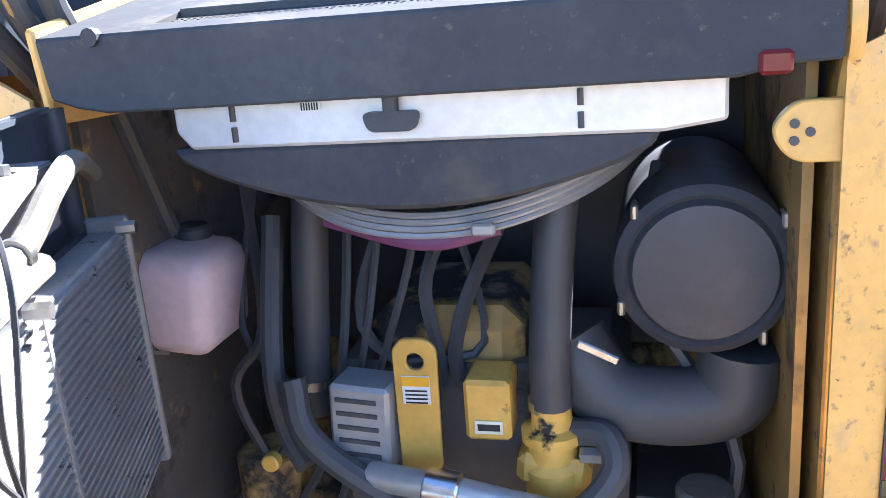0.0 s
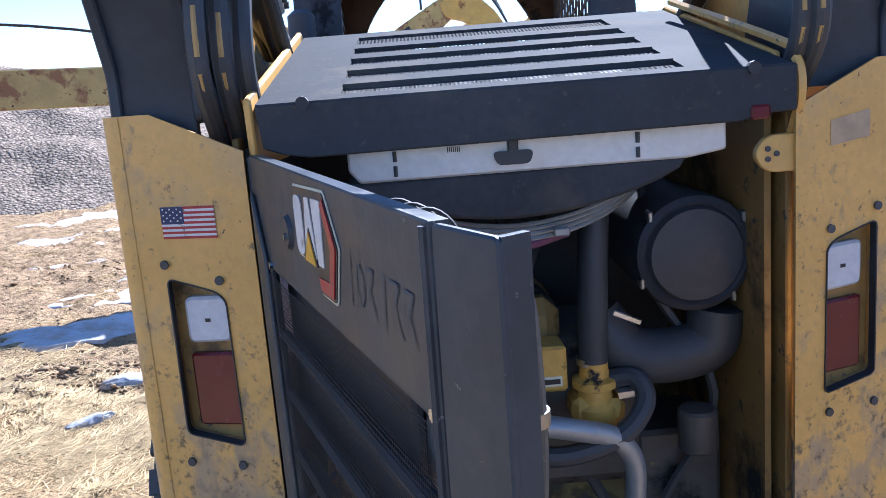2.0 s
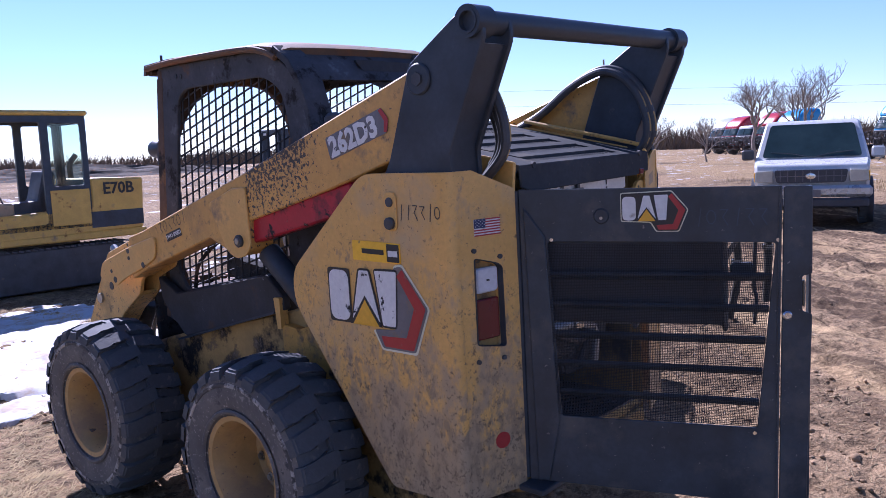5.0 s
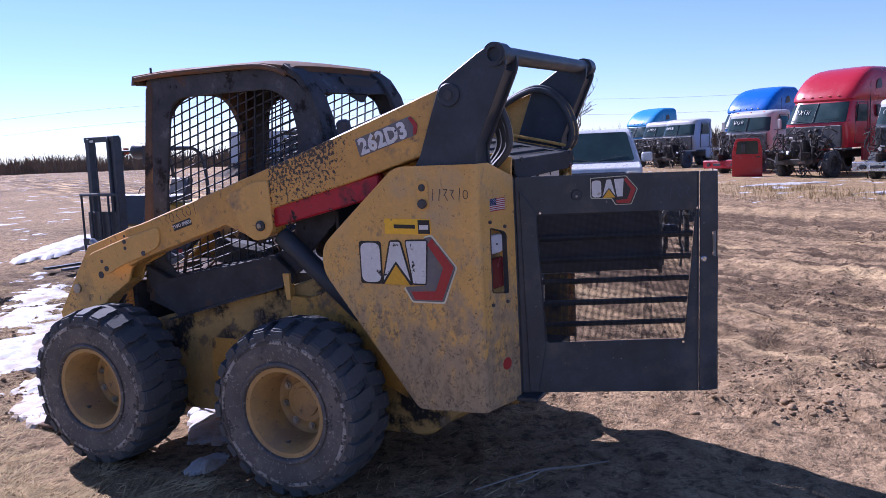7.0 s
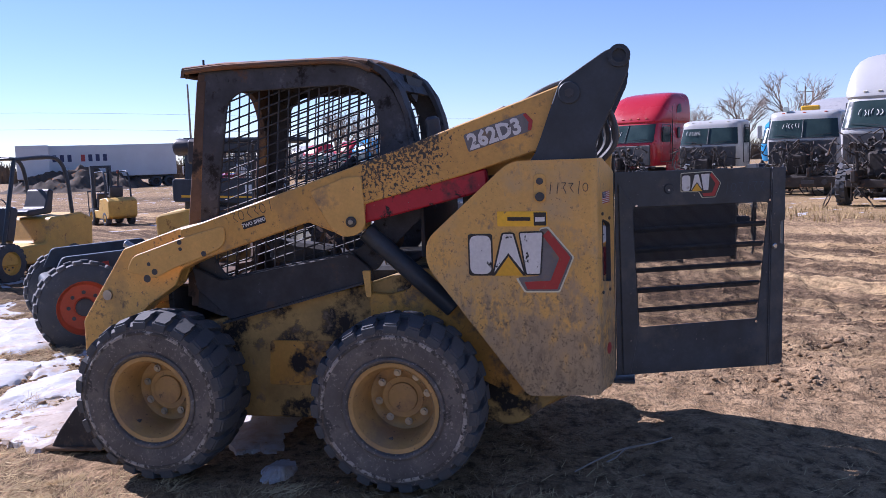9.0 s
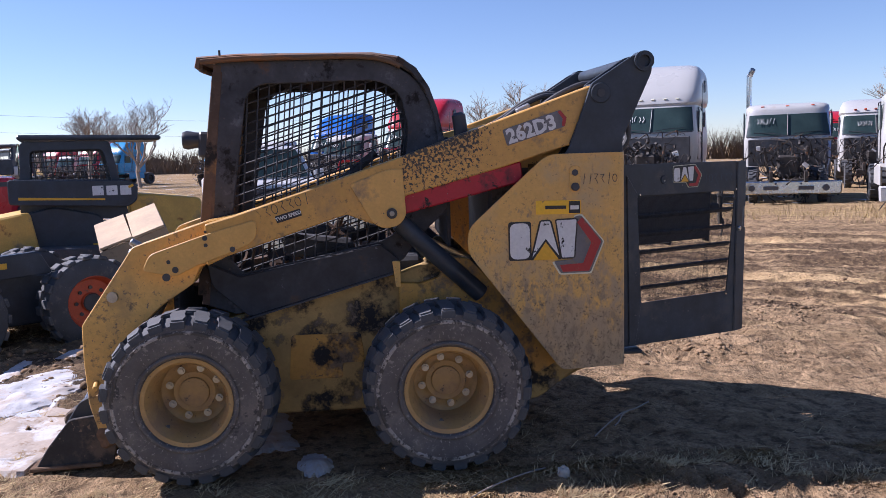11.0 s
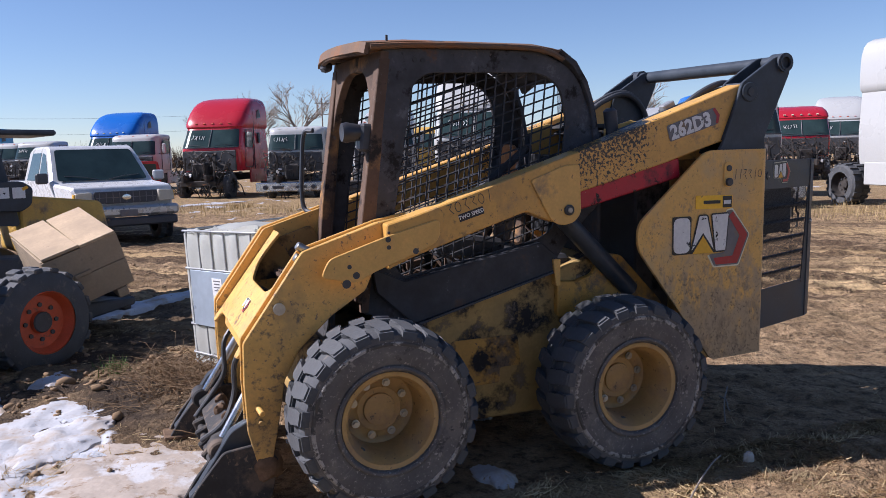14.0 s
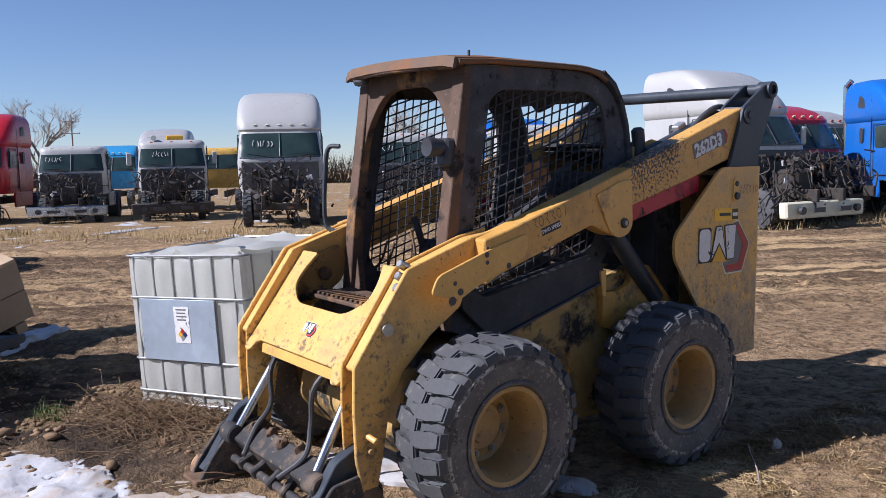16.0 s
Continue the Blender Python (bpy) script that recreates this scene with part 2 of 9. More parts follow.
m_tyre = mat("tyre_rubber", (0.069, 0.072, 0.076), 0.8, var=0.3, spots=(((0.15, 0.135, 0.115), 14, 0.58, 0.12, 0.95), ((0.26, 0.245, 0.225), 60, 0.66, 0.04, 0.95)), bump=0.08)
m_tyre_side = mat("tyre_sidewall_dusty", (0.120, 0.111, 0.104), 0.88, var=0.35, spots=(((0.17, 0.15, 0.13), 6, 0.52, 0.16, 0.95), ((0.055, 0.053, 0.052), 12, 0.58, 0.06, 0.95), ((0.24, 0.22, 0.195), 24, 0.60, 0.06, 0.95), ((0.30, 0.275, 0.25), 70, 0.60, 0.05, 0.95)), bump=0.10)
m_scuff = mat("scuffed_shoulder_rubber", (0.36, 0.335, 0.30), 0.9, var=0.3, scale=18, spots=(((0.075, 0.068, 0.06), 11, 0.46, 0.08, 0.9), ((0.06, 0.055, 0.05), 45, 0.52, 0.06, 0.9)), bump=0.08)
m_coupler = mat("muddy_black_steel", (0.045, 0.043, 0.042), 0.75, spec=0.3, var=0.4, spots=(((0.13, 0.10, 0.075), 7, 0.50, 0.12, 0.9), ((0.20, 0.15, 0.105), 24, 0.60, 0.06, 0.95)), bump=0.08)
m_mud_cake = mat("caked_mud", (0.16, 0.105, 0.068), 0.95, spec=0.1, var=0.4, scale=14, fine=50, bump=0.2)
m_rim = mat("rim_yellow_brown", (0.41, 0.26, 0.095), 0.5, var=0.2, spots=(((0.30, 0.20, 0.105), 5, 0.48, 0.16, 0.85), ((0.13, 0.10, 0.07), 34, 0.62, 0.05, 0.9)), bump=0.04)
m_steel = mat("bright_steel", (0.62, 0.62, 0.62), 0.28, 1.0, var=0.15, bump=0.02)
m_zinc = mat("zinc_steel", (0.42, 0.41, 0.38), 0.4, 1.0, var=0.25, bump=0.03)
m_alu = mat("aluminium_strip", (0.70, 0.68, 0.64), 0.45, 0.3, var=0.08, spots=(((0.30, 0.25, 0.2), 12, 0.66, 0.1, 0.8),), bump=0.02)
m_alu_fin = mat("cooler_fin_metal", (0.48, 0.47, 0.45), 0.45, 0.8, var=0.15, spots=(((0.15, 0.14, 0.13), 26, 0.62, 0.05, 0.9),), bump=0.06)
m_red = mat("red_link_paint", (0.44, 0.014, 0.030), 0.4, var=0.2, spots=((SOOT, 13, 0.57, 0.06, 0.8), ((0.10, 0.03, 0.03), 6, 0.54, 0.12, 0.7), ((0.5, 0.4, 0.36), 26, 0.68, 0.03, 0.8)), bump=0.03)
m_red_decal = mat("red_decal", (0.40, 0.03, 0.03), 0.4, var=0.1, spots=((DIRT, 14, 0.62, 0.08, 0.8),), bump=0.0)
m_white_decal = mat("white_decal", (0.72, 0.71, 0.68), 0.45, var=0.06, spots=((SOOT, 22, 0.60, 0.05, 0.8), (DIRT, 9, 0.64, 0.1, 0.8)), bump=0.0)
m_black_decal = mat("black_decal", (0.02, 0.02, 0.022), 0.4, var=0.2, spots=((DIRT, 12, 0.62, 0.08, 0.8),), bump=0.0)
m_grey_decal = mat("grey_worn_decal", (0.16, 0.15, 0.15), 0.5, var=0.25, spots=((DIRT, 8, 0.55, 0.12, 0.8),), bump=0.0)
m_yellow_decal = mat("amber_decal", (0.75, 0.40, 0.02), 0.4, var=0.05, bump=0.0)
m_dealer = mat("dealer_sticker_amber", (0.92, 0.52, 0.02), 0.4, var=0.05, spots=((DIRT, 16, 0.68, 0.06, 0.8),), bump=0.0)
m_ghost = mat("faded_sticker_grey", (0.46, 0.33, 0.20), 0.7, var=0.2, scale=20, spots=((YELLOW, 30, 0.60, 0.08, 0.6),), bump=0.0)
m_blue_decal = mat("navy_decal", (0.02, 0.03, 0.10), 0.5, var=0.1, bump=0.0)
m_pale_decal = mat("pale_plate", (0.7, 0.68, 0.5), 0.5, var=0.1, bump=0.0)
m_chalk = mat("marker_scribble", (0.06, 0.062, 0.058), 0.7, var=0.3, bump=0.0)
m_chalk_blue = mat("blue_marker_scribble", (0.045, 0.068, 0.095), 0.6, var=0.3, bump=0.0)
m_lamp_white = mat("white_lamp_lens", (0.62, 0.62, 0.63), 0.18, var=0.05, bump=0.0)
m_lamp_red = mat("red_lamp_lens", (0.135, 0.014, 0.018), 0.2, var=0.1, scale=30, bump=0.0)
m_pink = mat("reservoir_plastic", (0.62, 0.47, 0.46), 0.5, var=0.08, spots=(((0.4, 0.3, 0.28), 7, 0.62, 0.1, 0.7),), bump=0.0)
m_purple = mat("purple_hose", (0.16, 0.05, 0.11), 0.5, var=0.2, bump=0.02)
m_engine_yellow = mat("engine_yellow", (0.60, 0.36, 0.07), 0.45, var=0.15, spots=((SOOT, 12, 0.62, 0.06, 0.8),), bump=0.03)
m_ibc = mat("ibc_plastic", (0.60, 0.60, 0.55), 0.42, var=0.06, spots=(((0.5, 0.46, 0.38), 5, 0.62, 0.15, 0.6),), bump=0.01)
nt = m_ibc.node_tree
thin, blend = nt.nodes.new("ShaderNodeBsdfTranslucent"), nt.nodes.new("ShaderNodeMixShader")
thin.inputs[0].default_value = (0.80, 0.80, 0.72, 1)
blend.inputs[0].default_value = 0.42
nt.links.new(nt.nodes["Principled BSDF"].outputs[0], blend.inputs[1])
nt.links.new(thin.outputs[0], blend.inputs[2])
nt.links.new(blend.outputs[0], nt.nodes["Material Output"].inputs[0])
m_galv = mat("galvanised_tube", (0.38, 0.385, 0.38), 0.42, 0.4, var=0.12, bump=0.02)
m_tote_panel = mat("tote_panel_zinc", (0.44, 0.51, 0.57), 0.35, 0.3, var=0.14, scale=3, fine=14, bump=0.02)
m_headlight = mat("clouded_headlight", (0.50, 0.47, 0.38), 0.2, var=0.1, bump=0.0)
m_bumper = mat("dull_silver_bumper", (0.45, 0.45, 0.44), 0.3, 0.5, var=0.1, bump=0.0)
m_wood = mat("crate_plywood", (0.46, 0.335, 0.205), 0.75, var=0.25, scale=2.2, fine=30, spots=(((0.25, 0.18, 0.12), 9, 0.64, 0.1, 0.9),), bump=0.05)
m_wood_grey = mat("weathered_plywood", (0.34, 0.255, 0.165), 0.8, var=0.2, scale=4, fine=40, spots=(((0.18, 0.14, 0.10), 7, 0.60, 0.12, 0.9),), bump=0.06)
m_orange_rim = mat("orange_rim", (0.55, 0.09, 0.03), 0.5, var=0.2, spots=((MUD, 9, 0.6, 0.1, 0.9),), bump=0.03)
m_white_paint = mat("white_vehicle_paint", (0.56, 0.56, 0.55), 0.3, var=0.05, spots=(((0.42, 0.38, 0.32), 3, 0.66, 0.15, 0.6),), bump=0.0)
m_truck_white = mat("truck_white_paint", (0.44, 0.44, 0.42), 0.32, var=0.03, scale=0.8, spots=(((0.35, 0.31, 0.26), 2.2, 0.64, 0.12, 0.7),), bump=0.0)
m_truck_red = mat("truck_red_paint", (0.42, 0.016, 0.028), 0.25, var=0.03, scale=0.7, fine=200, bump=0.0)
m_truck_blue = mat("truck_blue_paint", (0.012, 0.125, 0.46), 0.25, var=0.03, scale=0.7, fine=200, bump=0.0)
m_truck_teal = mat("truck_light_blue_paint", (0.04, 0.27, 0.52), 0.25, var=0.03, scale=0.7, fine=200, bump=0.0)
m_truck_silver = mat("truck_silver_paint", (0.5, 0.49, 0.47), 0.35, 0.3, var=0.1, bump=0.0)
m_chrome = mat("dull_chrome", (0.62, 0.61, 0.58), 0.22, 1.0, var=0.2, bump=0.0)
m_plastic = mat("dark_plastic", (0.046, 0.047, 0.053), 0.5, var=0.3, spots=(((0.10, 0.09, 0.08), 5, 0.62, 0.15, 0.85),), bump=0.02)
m_junk = mat("wrecked_engine_parts", (0.04, 0.034, 0.029), 0.7, 0.2, var=0.6, scale=9, spots=(((0.26, 0.24, 0.215), 6, 0.63, 0.05, 0.6), (RUST, 6, 0.6, 0.08, 0.9)), bump=0.06)
m_windscreen = mat("dusty_windscreen", (0.028, 0.048, 0.046), 0.12, spec=0.35, var=0.25, scale=2, spots=(((0.22, 0.24, 0.22), 3, 0.64, 0.2, 0.4),), bump=0.0)
m_glass = glass("cab_glass")
m_plant_yellow = mat("excavator_yellow", (0.60, 0.36, 0.07), 0.5, var=0.15, spots=((RUST, 5, 0.62, 0.08, 0.9), (DIRT, 3, 0.58, 0.12, 0.9)), bump=0.03)
m_rust_yellow = mat("rusty_yellow_beam", (0.46, 0.33, 0.13), 0.75, spec=0.15, var=0.2, spots=(((0.26, 0.135, 0.07), 5, 0.51, 0.08, 0.9), ((0.14, 0.07, 0.04), 12, 0.60, 0.05, 0.9)), bump=0.05)
m_hook_yellow = mat("hook_block_yellow", (0.74, 0.50, 0.06), 0.5, var=0.12, spots=((DIRT, 9, 0.62, 0.08, 0.8),), bump=0.02)
m_bark = mat("bare_bark", (0.30, 0.25, 0.205), 0.9, var=0.3, bump=0.05)
m_shed = mat("distant_shed_metal", (0.22, 0.23, 0.25), 0.7, var=0.3, scale=0.4, bump=0.0)
m_shed_white = mat("distant_white_metal", (0.60, 0.61, 0.62), 0.6, var=0.1, scale=0.4, bump=0.0)
m_scrap = mat("distant_scrap", (0.09, 0.075, 0.06), 0.9, spec=0.1, var=0.6, scale=1.2, spots=((RUST, 1.5, 0.58, 0.06, 0.9),), bump=0.0)
m_brush = mat("bare_brush", (0.17, 0.13, 0.095), 0.95, spec=0.1, var=0.3, scale=0.5, bump=0.0)
m_wire = mat("power_line", (0.03, 0.03, 0.03), 0.7, bump=0.0)


# ---- mesh helpers ----
def thing(name, label, category, group="", kind="", m=None):
    e = new(name)
    e.empty_display_size = 0.2
    if m is not None:
        e.matrix_world = m
    return tagged(e, label, category, group, kind)


def link_bm(name, bm, material, smooth=True):
    me = bpy.data.meshes.new(name)
    bmesh.ops.recalc_face_normals(bm, faces=bm.faces)
    bm.to_mesh(me)
    bm.free()
    for mm in (material if isinstance(material, (list, tuple)) else (material,)):
        me.materials.append(mm)
    if smooth and len(me.polygons):
        me.polygons.foreach_set("use_smooth", [True] * len(me.polygons))
        me.set_sharp_from_angle(angle=radians(35))
    return new(name, me)


def part(name, bm, material, parent, label="", smooth=True):
    """One mesh object under a thing or part, in the thing's own space."""
    ob = link_bm(name, bm, material, smooth)
    ob.parent = parent
    if label:
        ob["label"] = label
    return ob


def solid(name, bm, material, label, category, group="", kind="", smooth=True):
    return tagged(link_bm(name, bm, material, smooth), label, category, group, kind)


def bev(bm, w=0.006, seg=1, angle=30):
    es = [e for e in bm.edges if len(e.link_faces) == 2 and e.calc_face_angle(0) > radians(angle)]
    if es and w > 0:
        bmesh.ops.bevel(bm, geom=es, offset=w, segments=seg, affect="EDGES", clamp_overlap=True)
    return bm


def add_box(bm, c, s, rot=(0, 0, 0), m=None):
    mm = Matrix.Translation(c) @ Euler([radians(a) for a in rot]).to_matrix().to_4x4() @ Matrix.Diagonal((*s, 1))
    if m is not None:
        mm = m @ mm
    return bmesh.ops.create_cube(bm, size=1.0, matrix=mm)["verts"]


def box(c, s, rot=(0, 0, 0), w=0.006, m=None):
    bm = bmesh.new()
    add_box(bm, c, s, rot, m)
    return bev(bm, w)


def add_cyl(bm, a, b, r, seg=16, r2=None):
    a, b = Vector(a), Vector(b)
    d = b - a
    mm = Matrix.Translation((a + b) / 2) @ d.to_track_quat("Z", "Y").to_matrix().to_4x4()
    bmesh.ops.create_cone(bm, cap_ends=True, segments=seg, radius1=r, radius2=r if r2 is None else r2, depth=d.length, matrix=mm)
    return bm


def cyl(a, b, r, seg=16, w=0.0, r2=None):
    bm = add_cyl(bmesh.new(), a, b, r, seg, r2)
    return bev(bm, w, angle=50) if w else bm


def add_pipe(bm, pts, r, seg=8, closed=False):
    """A tube swept along smooth points."""
    P = [Vector(p) for p in pts]
    rings, up = [], None
    n = len(P)
    for i, p in enumerate(P):
        a, b = P[max(i - 1, 0)], P[min(i + 1, n - 1)]
        d = (b - a).normalized()
        if up is None:
            up = d.orthogonal().normalized()
        up = (up - d * up.dot(d)).normalized()
        side = d.cross(up)
        rr = r[i] if isinstance(r, (list, tuple)) else r
        rings.append([bm.verts.new(p + (up * math.cos(2 * math.pi * k / seg) + side * math.sin(2 * math.pi * k / seg)) * rr) for k in range(seg)])
    for q, s in zip(rings, rings[1:]):
        for k in range(seg):
            bm.faces.new((q[k], q[(k + 1) % seg], s[(k + 1) % seg], s[k]))
    bm.faces.new(rings[0])
    bm.faces.new(rings[-1][::-1])
    return bm


def smooth_path(pts, n=6):
    """Catmull-Rom points through pts."""
    P = [Vector(p) for p in pts]
    P = [P[0] * 2 - P[1], *P, P[-1] * 2 - P[-2]]
    out = []
    for i in range(1, len(P) - 2):
        a, b, c, d = P[i - 1:i + 3]
        for k in range(n):
            t = k / n
            out.append(0.5 * ((2 * b) + (c - a) * t + (2 * a - 5 * b + 4 * c - d) * t * t + (3 * b - a - 3 * c + d) * t ** 3))
    return [*out, P[-2]]


def pipe(pts, r, seg=8, n=6):
    return add_pipe(bmesh.new(), smooth_path(pts, n) if n else pts, r, seg)


def rounded(pts, r=0.02, n=4):
    """A polygon with its corners rounded. A point may carry its own radius as a third number."""
    out, m = [], len(pts)
    for i, p in enumerate(pts):
        rad = p[2] if len(p) > 2 else r
        q, a, b = Vector(p[:2]), Vector(pts[i - 1][:2]), Vector(pts[(i + 1) % m][:2])
        u, v = a - q, b - q
        k = min(rad, u.length * 0.45, v.length * 0.45)
        if k < 1e-4:
            out.append(tuple(q))
            continue
        s, e = q + u.normalized() * k, q + v.normalized() * k
        for j in range(n + 1):
            t = j / n
            out.append(tuple(s * (1 - t) ** 2 + q * 2 * t * (1 - t) + e * t * t))
    return out


def slab(outline, holes=(), t0=0.0, t1=0.01, axis="x", w=0.0):
    """A plate of any outline with holes through it. The outline lies in the plane across axis: (y, z), (x, z) or (x, y)."""
    bm = bmesh.new()

    def place(p, t):
        return {"x": (t, p[0], p[1]), "y": (p[0], t, p[1]), "z": (p[0], p[1], t)}[axis]

    edges = []
    for loop in (outline, *holes):
        vs = [bm.verts.new(place(p, t0)) for p in loop]
        edges += [bm.edges.new((vs[i - 1], vs[i])) for i in range(len(vs))]
    bmesh.ops.triangle_fill(bm, use_beauty=True, use_dissolve=True, edges=edges)
    faces = bm.faces[:]
    ex = bmesh.ops.extrude_face_region(bm, geom=faces)
    off = Vector(place((0, 0), t1)) - Vector(place((0, 0), t0))
    bmesh.ops.translate(bm, vec=off, verts=[g for g in ex["geom"] if isinstance(g, bmesh.types.BMVert)])
    bmesh.ops.recalc_face_normals(bm, faces=bm.faces)
    return bev(bm, w, angle=60) if w else bm


def lathe(profile, axis_pt, axis="x", seg=32, cap=True):
    """A ring turned about an axis through axis_pt; profile: (along, radius)."""
    bm = bmesh.new()
    rings = []
    for a, r in profile:
        ring = []
        for k in range(seg):
            th = 2 * math.pi * k / seg
            c, s = r * math.cos(th), r * math.sin(th)
            v = {"x": (a, c, s), "y": (c, a, s), "z": (c, s, a)}[axis]
            ring.append(bm.verts.new(Vector(v) + Vector(axis_pt)))
        rings.append(ring)
    for q, s in zip(rings, rings[1:]):
        for k in range(seg):
            bm.faces.new((q[k], q[(k + 1) % seg], s[(k + 1) % seg], s[k]))
    for ring, (a, r) in ((rings[0], profile[0]), (rings[-1], profile[-1])):
        if cap and r > 1e-4:
            bm.faces.new(ring)
    bmesh.ops.remove_doubles(bm, verts=bm.verts, dist=1e-5)
    return bm


def text_bm(body, size, m, depth=0.0008, bold=0.0):
    """Letters of the built-in font as a mesh, placed by m."""
    cu = bpy.data.curves.new("lettering", "FONT")
    cu.body, cu.size, cu.align_x, cu.align_y, cu.extrude, cu.offset, cu.resolution_u = body, size, "CENTER", "CENTER", depth, bold, 2
    ob = bpy.data.objects.new("lettering", cu)
    scene.collection.objects.link(ob)
    bpy.context.view_layer.update()
    me = bpy.data.meshes.new_from_object(ob.evaluated_get(bpy.context.evaluated_depsgraph_get()))
    bpy.data.objects.remove(ob)
    bpy.data.curves.remove(cu)
    bm = bmesh.new()
    bm.from_mesh(me)
    bm.transform(m)
    bpy.data.meshes.remove(me)
    return bm


def join_into(bm, other):
    me = bpy.data.meshes.new("tmp")
    other.to_mesh(me)
    other.free()
    bm.from_mesh(me)
    bpy.data.meshes.remove(me)
    return bm


def mirror(bm):
    """The same mesh on the other side of the centre line."""
    c = bm.copy()
    bmesh.ops.scale(c, vec=(-1, 1, 1), verts=c.verts)
    bmesh.ops.reverse_faces(c, faces=c.faces)
    return c


def both(name, make, material, parent, label=""):
    """A part on the left side, and its mirror on the right."""
    bm = make()
    other = mirror(bm)
    return part(name, bm, material, parent, label), part(name, other, material, parent, label)

# ---- the ground: one sheet to the horizon ----
def graded(near, step, far):
    a = [0.0]
    while a[-1] < near:
        a.append(a[-1] + step)
    s = step
    while a[-1] < far:
        s *= 1.08
        a.append(a[-1] + s)
    return a


def fbm(x, y, s, o=4):
    return noise.fractal(Vector((x * s, y * s, 3.7)), 1.0, 2.0, o)


dent_rnd = random.Random(31)
DENTS = [(-1.36, -1.19, 0.4, 0.10, 0.05, 0.045), (-0.85, -1.24, 0.9, 0.07, 0.035, 0.03), (-1.30, -1.65, -0.3, 0.09, 0.05, 0.04), (-1.26, -0.98, -0.6, 0.11, 0.04, 0.03), (-1.12, -0.62, 1.3, 0.09, 0.035, 0.03)]
DENTS += [(dent_rnd.uniform(-2.2, -0.95), dent_rnd.uniform(-2.2, 0.9), dent_rnd.uniform(0, 3.1), dent_rnd.uniform(0.05, 0.12), dent_rnd.uniform(0.035, 0.06), dent_rnd.uniform(0.020, 0.042)) for k in range(34)]


def ground_height(x, y):
    d = math.hypot(x, y)
    if d > 60:
        return 0.12 * fbm(x, y, 0.05)
    z = 0.035 * fbm(x, y, 0.6)
    if d < 20:
        z += 0.022 * fbm(x + 9, y, 3.2)
        # churned soil: sharp little ridges and hollows
        ch = 1.0 if (x > 0.9 or y > 1.7) else 0.45
        rid = 1.0 - abs(fbm(x, y + 5, 3.3, 5)) * 1.6
        z += ch * 0.040 * (rid - 0.55)
    # the dirt road runs past the right side, with wheel ruts along it
    along, across = 0.55 * x + 0.835 * y, 0.835 * x - 0.55 * y - 7.6
    r = max(0.0, 1.0 - abs(across) / 6.5)
    if d < 40 and r > 0:
        wob = across + 0.5 * math.sin(along * 0.22) + 0.25 * fbm(x, y, 0.4)
        rut = math.sin(wob * 4.6)
        z += min(1.0, r * 1.8) * (0.060 * math.copysign(abs(rut) ** 0.6, rut) * (0.55 + 0.6 * fbm(x, y, 0.35)) + 0.03 * fbm(x, y, 2.6))
    if -2.4 < x < -0.4 and -2.4 < y < 1.2:      # boot marks and pits pressed into the soft mud
        for dx, dy, turn, length, width, deep in DENTS:
            ex, ey = x - dx, y - dy
            u = (ex * math.cos(turn) + ey * math.sin(turn)) / length
            v = (ey * math.cos(turn) - ex * math.sin(turn)) / width
            q = u * u + v * v
            if q < 6:
                z += deep * (0.55 * math.exp(-((math.sqrt(q) - 1.35) / 0.35) ** 2) - 1.15 * math.exp(-q * q))
    if -3 < y < 3 and x > 0:          # slightly rising ground on the far side of the machine
        z += 0.03 * min(1.0, x / 0.7)
    k = math.exp(-((x + 0.75) ** 2 + (y - 1.3) ** 2) / 0.5) + math.exp(-((x + 0.75) ** 2 + y ** 2) / 0.5)
    k += 1.2 * math.exp(-(((x - 1.98) / 0.75) ** 2 + ((y - 1.08) / 0.75) ** 2) ** 2)
    return z * (1 - 0.75 * min(1.0, k))


# where thin snow lies: centre, half-widths, depth of cover
SNOWY = ((0.25, 2.50, 0.95, 0.50, 0.82), (-0.35, 2.30, 0.5, 0.32, 0.78), (0.6, 2.55, 1.0, 0.42, 0.66), (-0.4, 2.6, 0.5, 0.4, 0.6), (-0.4, 4.4, 1.5, 1.3, 0.72), (0.6, 6.2, 2.4, 1.2, 0.68), (2.2, 2.8, 0.6, 0.25, 0.6), (2.6, 4.9, 1.4, 0.8, 0.62), (0.1, 8.6, 2.4, 0.9, 0.62), (0.1, 1.0, 0.5, 0.25, 0.55), (5.0, 2.2, 1.0, 0.25, 0.6), (-1.0, 3.4, 0.9, 0.5, 0.62), (-2.5, 3.5, 0.6, 0.55, 0.80), (-2.75, 4.8, 0.6, 0.5, 0.80), (-1.1, 5.2, 0.9, 1.0, 0.80), (-5.7, 10.9, 1.5, 0.45, 0.85))


